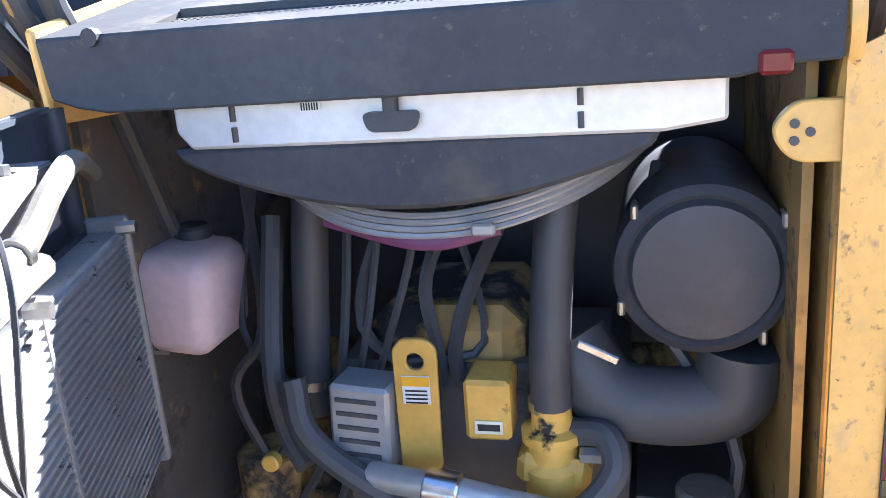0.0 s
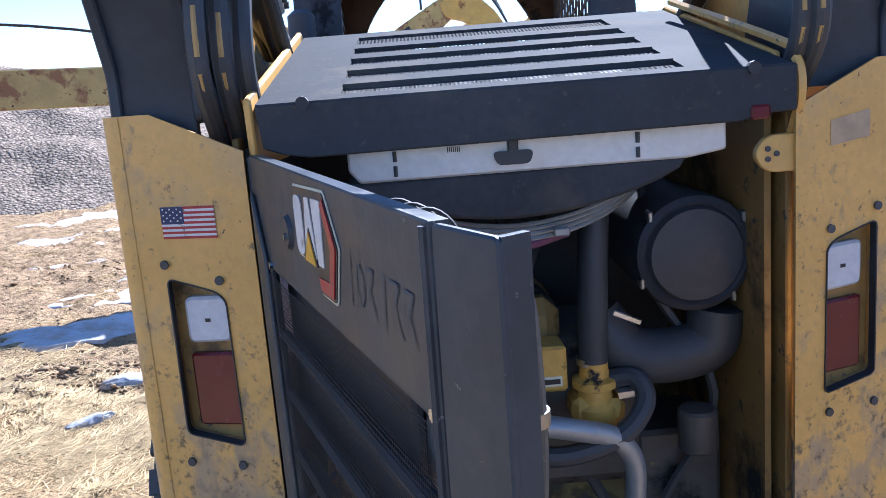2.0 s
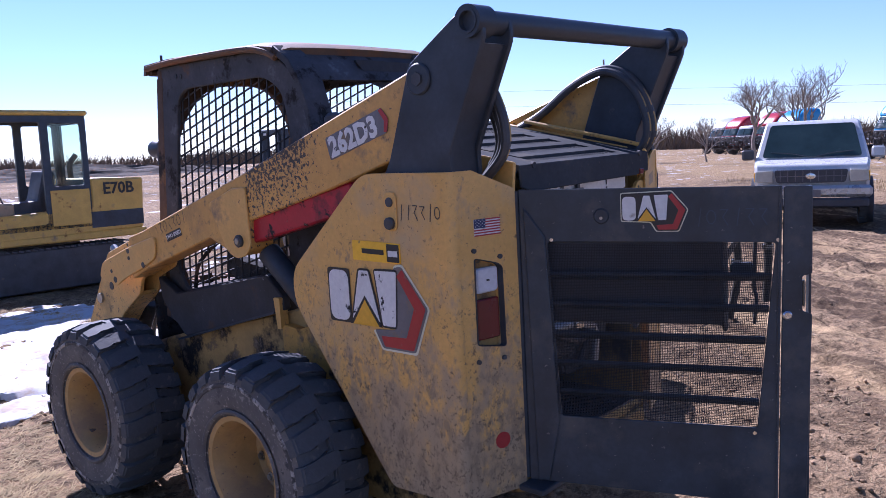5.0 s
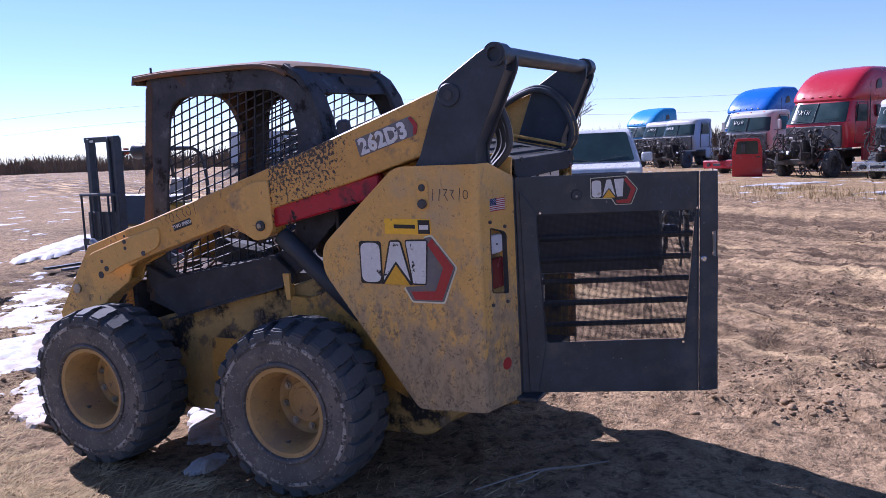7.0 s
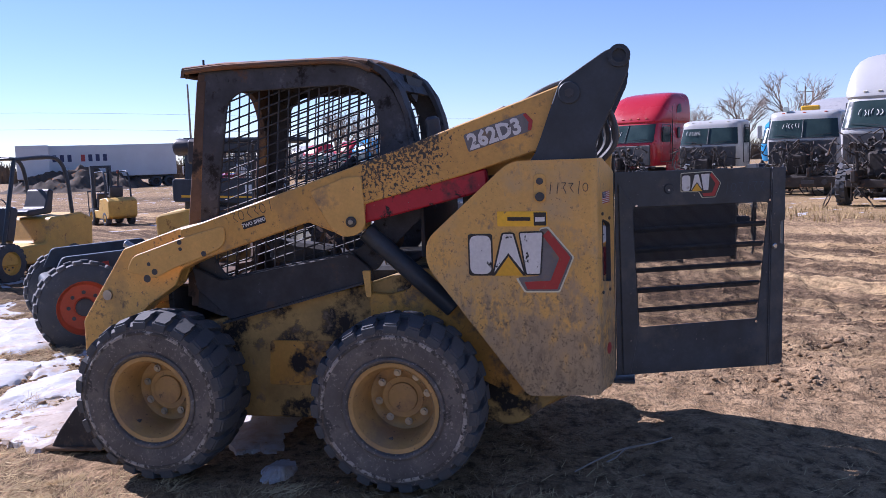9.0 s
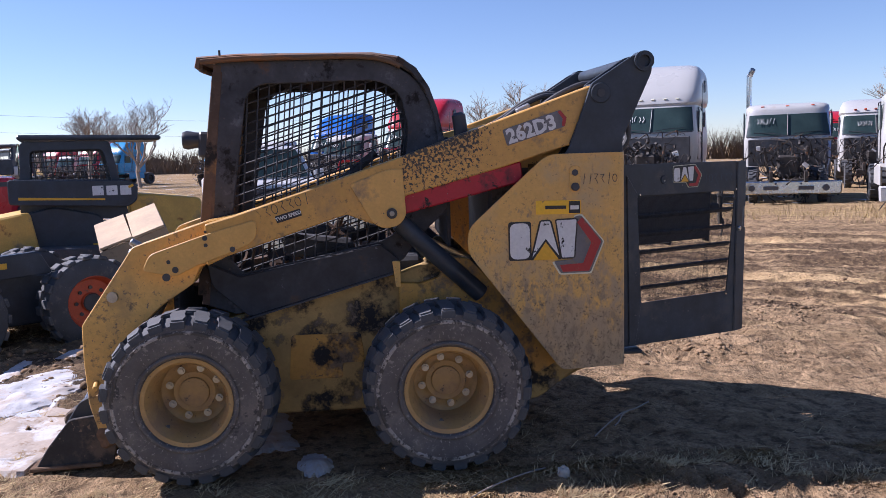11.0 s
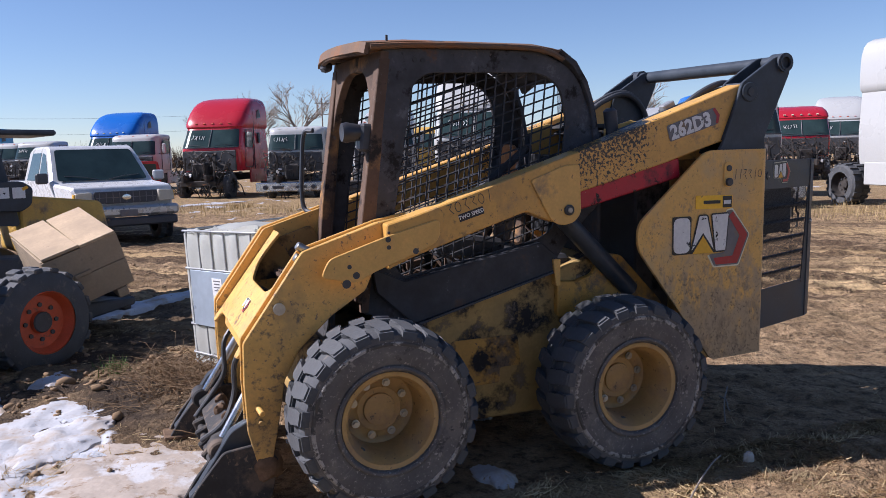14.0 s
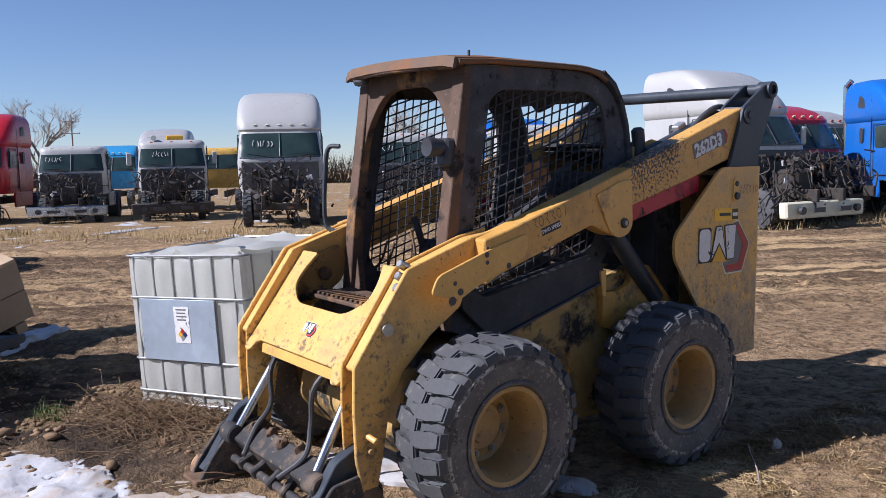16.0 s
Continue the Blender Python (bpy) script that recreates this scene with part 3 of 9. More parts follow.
def ground_mesh():
    half = graded(6.6, 0.046, 3200.0)
    gx = [-v for v in half[:0:-1]] + half
    gy = gx
    ox, oy = 1.2, 0.6
    n = len(gx)
    co, wet, straw, snow, road = [], [], [], [], []
    for j in range(n):
        y = gy[j] + oy
        for i in range(n):
            x = gx[i] + ox
            d = math.hypot(x, y)
            a = fbm(x, y, 0.35)
            z = ground_height(x, y)
            r = max(0.0, 1.0 - abs(0.835 * x - 0.55 * y - 7.6) / 6.0)
            co.append((x, y, z))
            # cover: snow lies ahead of and beyond the machine's front, straw in a band by the camera's way
            sn = 0.08
            if y > 1.5 and x > -3.2:
                sn = 0.08 + 0.22 * min(1.0, (y - 1.5) / 1.0)
            if y > 5.5:
                sn = 0.43 if x < 3 else 0.36
            if y > 26:
                sn = 0.34
            if -0.55 < x < 0.9 and 0.15 < y < 1.15:
                sn = 0.20
            if 1.5 < x < 3.0 and y > 1.9:
                sn = min(sn, 0.30)
            if x > 16:
                sn = 0.33
            if 3.2 < x < 16 and y < 6:
                sn = 0.14
            if y < -1.0 and x < 14:
                sn = 0.0
            for cx, cy, rx, ry, top in SNOWY:
                sn = max(sn, top * math.exp(-((x - cx) / rx) ** 2 - ((y - cy) / ry) ** 2))
            snow.append(max(0.0, min(1.0, sn + 0.12 * a)))
            st = 0.30
            st = max(st, 0.78 * math.exp(-((y - 1.2 + 0.9 * (x + 1.9)) ** 2) / 3.2)) if x < -0.9 else st
            if y > 3:
                st = max(st, 0.50)
            g = 0.75 * (x - 13.0) - 0.66 * (y + 8.5)      # dry grass before and between the truck rows
            if g > 0 and x > 2:
                st = 0.66
            if x > 2 and y < 6:
                st = max(st, 0.86 * math.exp(-((g - 0.6) / 1.3) ** 2))
            straw.append(max(0.0, min(1.0, st - 0.30 * r)))
            road.append(max(0.0, min(1.0, 1.5 * r + (0.35 if x > 2 and y < 3 and d < 60 else 0.0))))
            wet.append(max(0.0, min(1.0, 1.3 * math.exp(-((x - 1.7) / 1.1) ** 2 - ((y - 2.5) / 0.8) ** 2) + 0.8 * math.exp(-((x - 3.5) / 2.5) ** 2 - ((y - 2.0) / 1.6) ** 2) + (0.75 * max(0.0, min(1.0, 0.35 + 1.6 * fbm(x, y, 0.16))) if y > 5.0 else 0.0))))
    faces = [(j * n + i, j * n + i + 1, (j + 1) * n + i + 1, (j + 1) * n + i) for j in range(n - 1) for i in range(n - 1)]
    me = bpy.data.meshes.new("ground")
    me.from_pydata(co, [], faces)
    for key, values in (("snow", snow), ("straw", straw), ("road", road), ("wet", wet)):
        at = me.attributes.new(key, "FLOAT", "POINT")
        at.data.foreach_set("value", values)
    me.polygons.foreach_set("use_smooth", [True] * len(me.polygons))
    return me


def ground_material():
    m = bpy.data.materials.new("yard_ground")
    m.use_nodes = True
    nt = m.node_tree
    b = nt.nodes["Principled BSDF"]
    co = nt.nodes.new("ShaderNodeTexCoord")

    def attr(k):
        a = nt.nodes.new("ShaderNodeAttribute")
        a.attribute_name = k
        return a.outputs["Fac"]

    def noise_out(s, d=5.0, stretch=None, ro=0.6):
        t = nt.nodes.new("ShaderNodeTexNoise")
        t.inputs["Scale"].default_value, t.inputs["Detail"].default_value, t.inputs["Roughness"].default_value = s, d, ro
        if stretch:
            mp = nt.nodes.new("ShaderNodeMapping")
            mp.vector_type = "TEXTURE"
            mp.inputs["Rotation"].default_value = (0, 0, stretch[0])
            mp.inputs["Scale"].default_value = (1 / stretch[1], 1 / stretch[2], 1)
            nt.links.new(co.outputs["Object"], mp.inputs["Vector"])
            nt.links.new(mp.outputs[0], t.inputs["Vector"])
        else:
            nt.links.new(co.outputs["Object"], t.inputs["Vector"])
        return t.outputs[0]

    def math_(op, a, c, clamp=False):
        k = nt.nodes.new("ShaderNodeMath")
        k.operation, k.use_clamp = op, clamp
        for sock, v in ((k.inputs[0], a), (k.inputs[1], c)):
            if isinstance(v, (int, float)):
                sock.default_value = v
            else:
                nt.links.new(v, sock)
        return k.outputs[0]

    def rng(src, lo, hi, a=0.0, c=1.0):
        r = nt.nodes.new("ShaderNodeMapRange")
        for key, value in (("From Min", lo), ("From Max", hi), ("To Min", a), ("To Max", c)):
            r.inputs[key].default_value = value
        nt.links.new(src, r.inputs["Value"])
        return r.outputs[0]

    def mix(f, a, c):
        x = nt.nodes.new("ShaderNodeMix")
        x.data_type = "RGBA"
        for sock, v in ((x.inputs[0], f), (x.inputs[6], a), (x.inputs[7], c)):
            if isinstance(v, tuple):
                sock.default_value = (*v, 1)
            elif isinstance(v, (int, float)):
                sock.default_value = v
            else:
                nt.links.new(v, sock)
        return x.outputs[2]

    mid, fine = noise_out(5.0, 6), noise_out(42.0, 4)
    clod = noise_out(13.0, 6, None, 0.68)
    mud = mix(rng(mid, 0.36, 0.64), (0.262, 0.172, 0.094), (0.505, 0.345, 0.195))
    mud = mix(rng(clod, 0.52, 0.38, 0, 0.9), mud, (0.100, 0.068, 0.042))
    mud = mix(rng(fine, 0.46, 0.64, 0, 0.5), mud, (0.124, 0.085, 0.052))
    mud = mix(math_("MULTIPLY", rng(fine, 0.61, 0.66), 0.6), mud, (0.48, 0.38, 0.225))
    mud = mix(math_("MULTIPLY", attr("wet"), rng(noise_out(2.0, 6), 0.28, 0.54), True), mud, (0.060, 0.045, 0.034))
    sand = mix(rng(noise_out(1.6, 5, (0.988, 0.22, 1.0)), 0.35, 0.65), (0.490, 0.330, 0.165), (0.700, 0.500, 0.265))
    sand = mix(rng(clod, 0.50, 0.34, 0, 0.7), sand, (0.197, 0.128, 0.072))
    sand = mix(rng(fine, 0.44, 0.66, 0, 0.4), sand, (0.238, 0.156, 0.087))
    tracks = noise_out(1.05, 7, (0.988, 0.10, 1.0), 0.64)
    col = mix(math_("MULTIPLY", attr("road"), rng(tracks, 0.495, 0.565), True), mud, sand)
    # dark wet wheel tracks with the bars of the tread across them
    lines = rng(noise_out(2.0, 5, (0.988, 0.03, 1.0), 0.62), 0.475, 0.535)
    col = mix(math_("MULTIPLY", math_("MULTIPLY", attr("road"), lines, True), rng(clod, 0.66, 0.42, 0.55, 1.0)), col, (0.098, 0.064, 0.040))
    stalks = noise_out(26.0, 4, (0.6, 0.22, 2.6))
    stalks2 = noise_out(24.0, 4, (-0.7, 0.22, 2.6))
    strawc = mix(rng(stalks, 0.42, 0.6), (0.205, 0.136, 0.066), (0.46, 0.33, 0.16))
    strawc = mix(rng(stalks2, 0.5, 0.62, 0, 0.8), strawc, (0.46, 0.335, 0.165))
    fs = rng(math_("ADD", attr("straw"), math_("MULTIPLY", math_("SUBTRACT", noise_out(2.2, 6), 0.5), 1.7)), 0.52, 0.72)
    col = mix(math_("MULTIPLY", fs, 0.60), col, strawc)
    grit = noise_out(150.0, 3, None, 0.7)
    col = mix(rng(grit, 0.53, 0.66, 0, 0.42), col, (0.085, 0.060, 0.035))
    col = mix(rng(grit, 0.40, 0.30, 0, 0.45), col, (0.52, 0.40, 0.235))
    sn = math_("ADD", attr("snow"), math_("MULTIPLY", math_("SUBTRACT", noise_out(0.9, 7, None, 0.58), 0.5), 2.3))
    fsn = rng(sn, 0.60, 0.645)
    snowc = mix(rng(noise_out(7.0), 0.3, 0.7), (0.42, 0.435, 0.46), (0.56, 0.57, 0.585))
    col = mix(fsn, col, snowc)
    nt.links.new(col, b.inputs["Base Color"])
    nt.links.new(rng(fsn, 0, 1, 0.9, 0.55), b.inputs["Roughness"])
    b.inputs["Specular IOR Level"].default_value = 0.06
    bp = nt.nodes.new("ShaderNodeBump")
    bp.inputs["Strength"].default_value, bp.inputs["Distance"].default_value = 1.0, 0.075
    h = math_("ADD", math_("ADD", math_("MULTIPLY", mid, 0.55), math_("MULTIPLY", clod, 0.5)), math_("ADD", math_("MULTIPLY", fine, 0.34), math_("MULTIPLY", grit, 0.10)))
    grooves = noise_out(3.4, 4, (0.988, 0.06, 1.0), 0.6)
    h = math_("ADD", h, math_("MULTIPLY", math_("MULTIPLY", grooves, attr("road")), 1.6))
    h = math_("ADD", math_("MULTIPLY", h, rng(fsn, 0, 1, 1, 0.25)), math_("MULTIPLY", fsn, 0.5))
    nt.links.new(h, bp.inputs["Height"])
    nt.links.new(bp.outputs[0], b.inputs["Normal"])
    return m


ground_me = ground_mesh()
ground_me.materials.append(ground_material())
tagged(new("ground", ground_me), "churned brown yard mud with dry straw, wheel ruts and melting snow patches", "ground", kind="structure")

# ---- the skid steer loader: left side fitted in place, right side mirrored ----
LOADER_TILT = Matrix.Translation((-0.68, 0, 1.0)) @ pose(0, 0, 0, 0, -1.4, 0) @ Matrix.Translation((0.68, 0, -1.0))
loader = thing("skid_steer_loader", "worn yellow skid steer loader with burnt cab and open engine door", "skid steer loader", m=LOADER_TILT)

# rear uprights: side plate, rounded corner and rear panel of one bent sheet
PLATE = [(-0.54, 1.522, 0.05), (-0.900, 1.522, 0.0), (-0.900, 0.435, 0.0), (-0.60, 0.425, 0.03), (-0.135, 1.045, 0.05), (-0.135, 1.165, 0.06)]
LAMP_HOLE = [(-0.607, 1.243), (-0.519, 1.218), (-0.502, 1.203), (-0.500, 0.935), (-0.609, 0.955)]


# the rear panels stand a little askew; the right-hand one sits 32 mm further out
REAR_SPLAY = {s: Matrix(((1, 0, 0, 0.035 if s > 0 else 0.0), (0.30 * s, 1, 0, -0.150 + (0.012 if s > 0 else 0.0)), (0, 0, 1, 0), (0, 0, 0, 1))) for s in (-1, 1)}


def splayed(name, bm, material, parent, s, label=""):
    bm.transform(REAR_SPLAY[s])
    return part(name, bm, material, parent, label)


def upright():
    bm = slab(rounded(PLATE, 0.03), t0=-0.690, t1=-0.672, axis="x")
    rear = [(-0.655, 1.522), (-0.60, 1.522), (-0.440, 1.452), (-0.440, 0.435), (-0.655, 0.435)]
    panel = slab(rear, (rounded(LAMP_HOLE, 0.014),), t0=-0.980, t1=-0.972, axis="y")
    panel.transform(REAR_SPLAY[-1])
    join_into(bm, panel)
    strips = []
    for k in range(7):
        a = math.pi / 2 * k / 6
        strips.append((-0.655 - 0.035 * math.cos(a), -0.900 - 0.035 * math.sin(a)))
    inner = [(-0.655 - 0.018 * math.cos(math.pi / 2 * k / 6), -0.900 - 0.027 * math.sin(math.pi / 2 * k / 6)) for k in range(6, -1, -1)]
    join_into(bm, slab(strips + inner, t0=0.435, t1=1.522, axis="z"))
    return bm


for side, ob in zip((-1, 1), both("rear_upright", upright, m_plate, loader, "dirty yellow bent sheet upright, scuffed and mud-specked")):
    if side > 0:
        ob.data.transform(Matrix.Translation((0.035, 0.012, 0)))
    part("inner_wall", box((side * 0.462 + (0.02 if side > 0 else 0.0), -0.715, 0.95), (0.012, 0.46, 1.04), w=0.003), m_yellow_grimy, ob)


def tail_lamp(side):
    x = side * 0.545
    h = splayed("lamp_housing", slab(rounded([(x - 0.062, 1.26), (x + 0.062, 1.26), (x + 0.062, 0.925), (x - 0.062, 0.925)], 0.02), t0=-0.949, t1=-0.938, axis="y"), m_yellow_grimy, loader, side, "grimy yellow recessed lamp housing")
    hole = [(-side * px, pz) for px, pz in LAMP_HOLE]
    cx = sum(p[0] for p in hole) / len(hole)
    wide = [(px + math.copysign(0.005, px - cx), pz + (0.005 if pz > 1.1 else -0.005)) for px, pz in hole]
    splayed("lamp_recess", slab(rounded(wide, 0.016), (rounded(hole, 0.014),), t0=-0.971, t1=-0.947, axis="y"), m_plate, h, side, "yellow folded edge round the lamps")
    splayed("lamp_gasket", slab(rounded(hole, 0.014), (rounded([(cx + (px - cx) * 0.955, 1.09 + (pz - 1.09) * 0.984) for px, pz in hole], 0.012),), t0=-0.9835, t1=-0.962, axis="y"), m_soot, h, side, "black rubber edge of the lamp opening")
    splayed("reverse_lamp", slab(rounded([(x - 0.041, 1.203), (x + 0.041, 1.206), (x + 0.041, 1.124), (x - 0.041, 1.120)], 0.014), t0=-0.966, t1=-0.94, axis="y", w=0.005), m_lamp_white, h, side, "white reverse lamp lens")
    splayed("lamp_mark", box((x, -0.9667, 1.163), (0.010, 0.002, 0.006), w=0), m_black_decal, h, side)
    splayed("brake_lamp", slab(rounded([(x - 0.042, 1.100), (x + 0.042, 1.103), (x + 0.042, 0.968), (x - 0.042, 0.966)], 0.008), t0=-0.964, t1=-0.94, axis="y", w=0.004), m_lamp_red, h, side, "red brake lamp lens")


for s in (-1, 1):
    tail_lamp(s)
    for bx, bz in ((0.510, 1.237), (0.607, 1.266), (0.511, 0.900), (0.608, 0.902)):
        splayed("bolt", cyl((s * bx, -0.978, bz), (s * bx, -0.986, bz), 0.008, 8), m_dark, loader, s)


def decal_flag():
    """Striped flag sticker on the left rear panel."""
    x0, x1, z0, z1, y = -0.601, -0.503, 1.311, 1.366, -0.9812
    base = splayed("flag_sticker", box(((x0 + x1) / 2, y, (z0 + z1) / 2), (x1 - x0, 0.001, z1 - z0), w=0), m_white_decal, loader, -1, "striped flag sticker, red, white and blue")
    h = (z1 - z0) / 13
    for k in range(0, 13, 2):
        xa = x0 + (0.042 if k < 7 else 0.0)
        splayed("stripe", box(((xa + x1) / 2, y - 0.001, z1 - (k + 0.5) * h), (x1 - xa, 0.001, h), w=0), m_red_decal, base, -1)
    splayed("canton", box((x0 + 0.021, y - 0.001, z1 - 3.5 * h), (0.042, 0.001, 7 * h), w=0), m_blue_decal, base, -1)
    for j in range(5):
        for i in range(6):
            if (i + j) % 2 == 0:
                splayed("star", cyl((x0 + 0.005 + i * 0.0064, y - 0.0016, z1 - 0.004 - j * 0.005), (x0 + 0.005 + i * 0.0064, y - 0.0021, z1 - 0.004 - j * 0.005), 0.0016, 5), m_white_decal, base, -1)


decal_flag()
ghost = slab(rounded([(0.508, 1.423), (0.588, 1.437), (0.588, 1.390), (0.508, 1.380)], 0.003), t0=-0.9812, t1=-0.9806, axis="y")
splayed("faded_sticker", ghost, m_ghost, loader, 1, "faded grey sticker patch")


def badge(parent, m, w, worn):
    """A maker's badge drawn as plain shapes: dark shield with red edge, white blocks and an amber triangle. m: from badge plane (x, y) to place."""
    h = w * 0.60

    def flat(name, pts, material, lift, r=0.0):
        bm = slab(rounded([(x * w, y * w) for x, y in pts], r * w), t0=0, t1=0.0012, axis="z")
        bm.transform(m @ Matrix.Translation((0, 0, lift)))
        return part(name, bm, material, back if name != "badge" else parent, "maker's badge as worn plain shapes" if name == "badge" else "")

    back = None
    if worn:         # most of the backing has weathered away: dark edges round the shapes and the shield's point
        back = flat("badge", [(0.18, 0.27), (0.26, 0.285), (0.49, 0.0), (0.355, -0.325), (0.03, -0.325), (-0.05, -0.19), (0.17, -0.18)], m_pale_decal, 0.0, 0.02)
        flat("badge_field", [(0.18, 0.255), (0.25, 0.27), (0.475, 0.0), (0.345, -0.31), (0.04, -0.31), (-0.03, -0.185), (0.17, -0.17)], m_grey_decal, 0.0014, 0.02)
        for pts in ([(-0.485, 0.225), (-0.255, 0.225), (-0.255, -0.165), (-0.485, -0.165)], [(-0.17, 0.235), (-0.05, 0.235), (0.05, -0.165), (-0.27, -0.165)], [(-0.015, 0.24), (0.22, 0.245), (0.19, -0.165), (0.04, -0.165)]):
            flat("badge_outline", pts, m_black_decal, 0.0014, 0.03)
    else:
        back = flat("badge", [(-0.50, 0.27), (0.26, 0.29), (0.50, 0.0), (0.36, -0.33), (0.02, -0.33), (-0.06, -0.19), (-0.50, -0.17)], m_pale_decal, 0.0, 0.03)
        flat("badge_field", [(-0.485, 0.255), (0.25, 0.275), (0.48, 0.0), (0.35, -0.315), (0.035, -0.315), (-0.05, -0.175), (-0.485, -0.155)], m_black_decal, 0.0014, 0.03)
    flat("badge_edge", [(0.26, 0.25), (0.455, 0.0), (0.33, -0.295), (0.06, -0.295), (0.03, -0.225), (0.27, -0.215), (0.355, -0.005), (0.21, 0.20)], m_red_decal, 0.0028, 0.01)
    flat("badge_block", [(-0.47, 0.21), (-0.27, 0.21), (-0.27, -0.15), (-0.47, -0.15)], m_white_decal, 0.0028, 0.07)
    flat("badge_block", [(-0.155, 0.22), (-0.065, 0.22), (0.03, -0.15), (-0.25, -0.15)], m_white_decal, 0.0028, 0.012)
    flat("badge_block", [(0.00, 0.225), (0.205, 0.230), (0.175, -0.15), (0.055, -0.15)], m_white_decal, 0.0028, 0.012)
    flat("badge_triangle_edge", [(-0.11, 0.045), (0.05, -0.165), (-0.27, -0.165)], m_black_decal, 0.0036)
    flat("badge_triangle", [(-0.11, 0.015), (0.02, -0.165), (-0.24, -0.165)], m_yellow_decal, 0.0046)


LEFT_FACE = Matrix(((0, 0, -1, -0.6912), (-1, 0, 0, 0), (0, 1, 0, 0), (0, 0, 0, 1)))   # picture x to -y, up to z, out to -x
badge(loader, LEFT_FACE @ Matrix.Translation((0.580, 1.080, 0)), 0.50, True)
# dealer plate as plain bars
dealer = part("dealer_plate", slab(rounded([(-0.478, 1.295), (-0.706, 1.29), (-0.706, 1.222), (-0.478, 1.226)], 0.005), t0=-0.6930, t1=-0.6905, axis="x"), m_dealer, loader, "amber dealer sticker with plain black bars")
part("sticker_bar", slab([(-0.525, 1.268), (-0.630, 1.266), (-0.630, 1.249), (-0.525, 1.251)], t0=-0.6942, t1=-0.6931, axis="x"), m_black_decal, dealer)
part("sticker_block", slab([(-0.645, 1.287), (-0.702, 1.286), (-0.702, 1.226), (-0.645, 1.227)], t0=-0.6942, t1=-0.6931, axis="x"), m_black_decal, dealer)
part("sticker_bar", slab([(-0.652, 1.265), (-0.695, 1.265), (-0.695, 1.245), (-0.652, 1.245)], t0=-0.6952, t1=-0.6943, axis="x"), m_white_decal, dealer)

# slotted latch on the upright
latch = part("latch_plate", slab(rounded([(-0.648, 1.462), (-0.704, 1.462), (-0.704, 1.332), (-0.648, 1.332)], 0.028, 6), t0=-0.697, t1=-0.6905, axis="x", w=0.002), m_yellow_dirty, loader)
part("latch_pin", cyl((-0.688, -0.676, 1.428), (-0.704, -0.676, 1.428), 0.016, 16, 0.003), m_dark, latch)
part("latch_bolt", cyl((-0.688, -0.676, 1.358), (-0.712, -0.676, 1.358), 0.021, 12, 0.004), m_dark, latch)


def scribble(parent, m, w, h, material, n, seed):
    """Unreadable marker writing, as loose strokes."""
    rnd = random.Random(seed)
    for k in range(n):
        x = -w / 2 + w * (k + 0.5) / n
        kind = rnd.randrange(3)
        s = h * rnd.uniform(0.8, 1.1)
        if kind == 0:
            pts = [(x, -s / 2), (x + w / n * 0.2, s / 2)]
        elif kind == 1:
            pts = [(x + math.cos(a) * w / n * 0.36, math.sin(a) * s / 2.4) for a in [2 * math.pi * q / 9 for q in range(10)]]
        else:
            pts = [(x - w / n * 0.3, s / 2.2), (x + w / n * 0.3, s / 2.2), (x - w / n * 0.1, 0), (x + w / n * 0.3, -s / 2)]
        bm = bmesh.new()
        for a, b in zip(pts, pts[1:]):
            a, b = Vector(a), Vector(b)
            d = (b - a).normalized() * 0.001
            q = Vector((-d.y, d.x)) * 1.6
            vs = [bm.verts.new((p.x, p.y, 0.0006)) for p in (a - d + q, a - d - q, b + d - q, b + d + q)]
            bm.faces.new(vs)
        bm.transform(m)
        part("marker_stroke", bm, material, parent, smooth=False)


scribble(loader, LEFT_FACE @ Matrix.Translation((0.80, 1.395, 0)), 0.19, 0.052, m_chalk, 6, 3)

# ---- lift arms ----
ARM_REAR = [(-0.80, 1.862), (0.195, 1.527), (1.02, 1.268), (1.15, 1.235), (1.15, 1.03), (1.048, 1.075), (0.46, 1.258), (0.33, 1.205, 0.03), (0.25, 1.185, 0.03), (0.175, 1.22), (0.168, 1.338), (-0.33, 1.466), (-0.632, 1.555), (-0.86, 1.61)]
ARM_FRONT = [(1.00, 1.272), (1.16, 1.243), (1.52, 1.13), (1.795, 0.745), (1.80, 0.56), (1.792, 0.34), (1.75, 0.17, 0.03), (1.700, 0.15, 0.03), (1.657, 0.35), (1.62, 0.56), (1.55, 0.69), (1.40, 0.83), (1.235, 0.935), (1.20, 1.015), (1.05, 1.075)]


def arm_rear():
    bm = slab(rounded(ARM_REAR, 0.012), t0=-0.645, t1=-0.530, axis="x", w=0.006)
    return bm


def arm_front():
    return slab(rounded(ARM_FRONT, 0.015), t0=-0.572, t1=-0.552, axis="x", w=0.004)


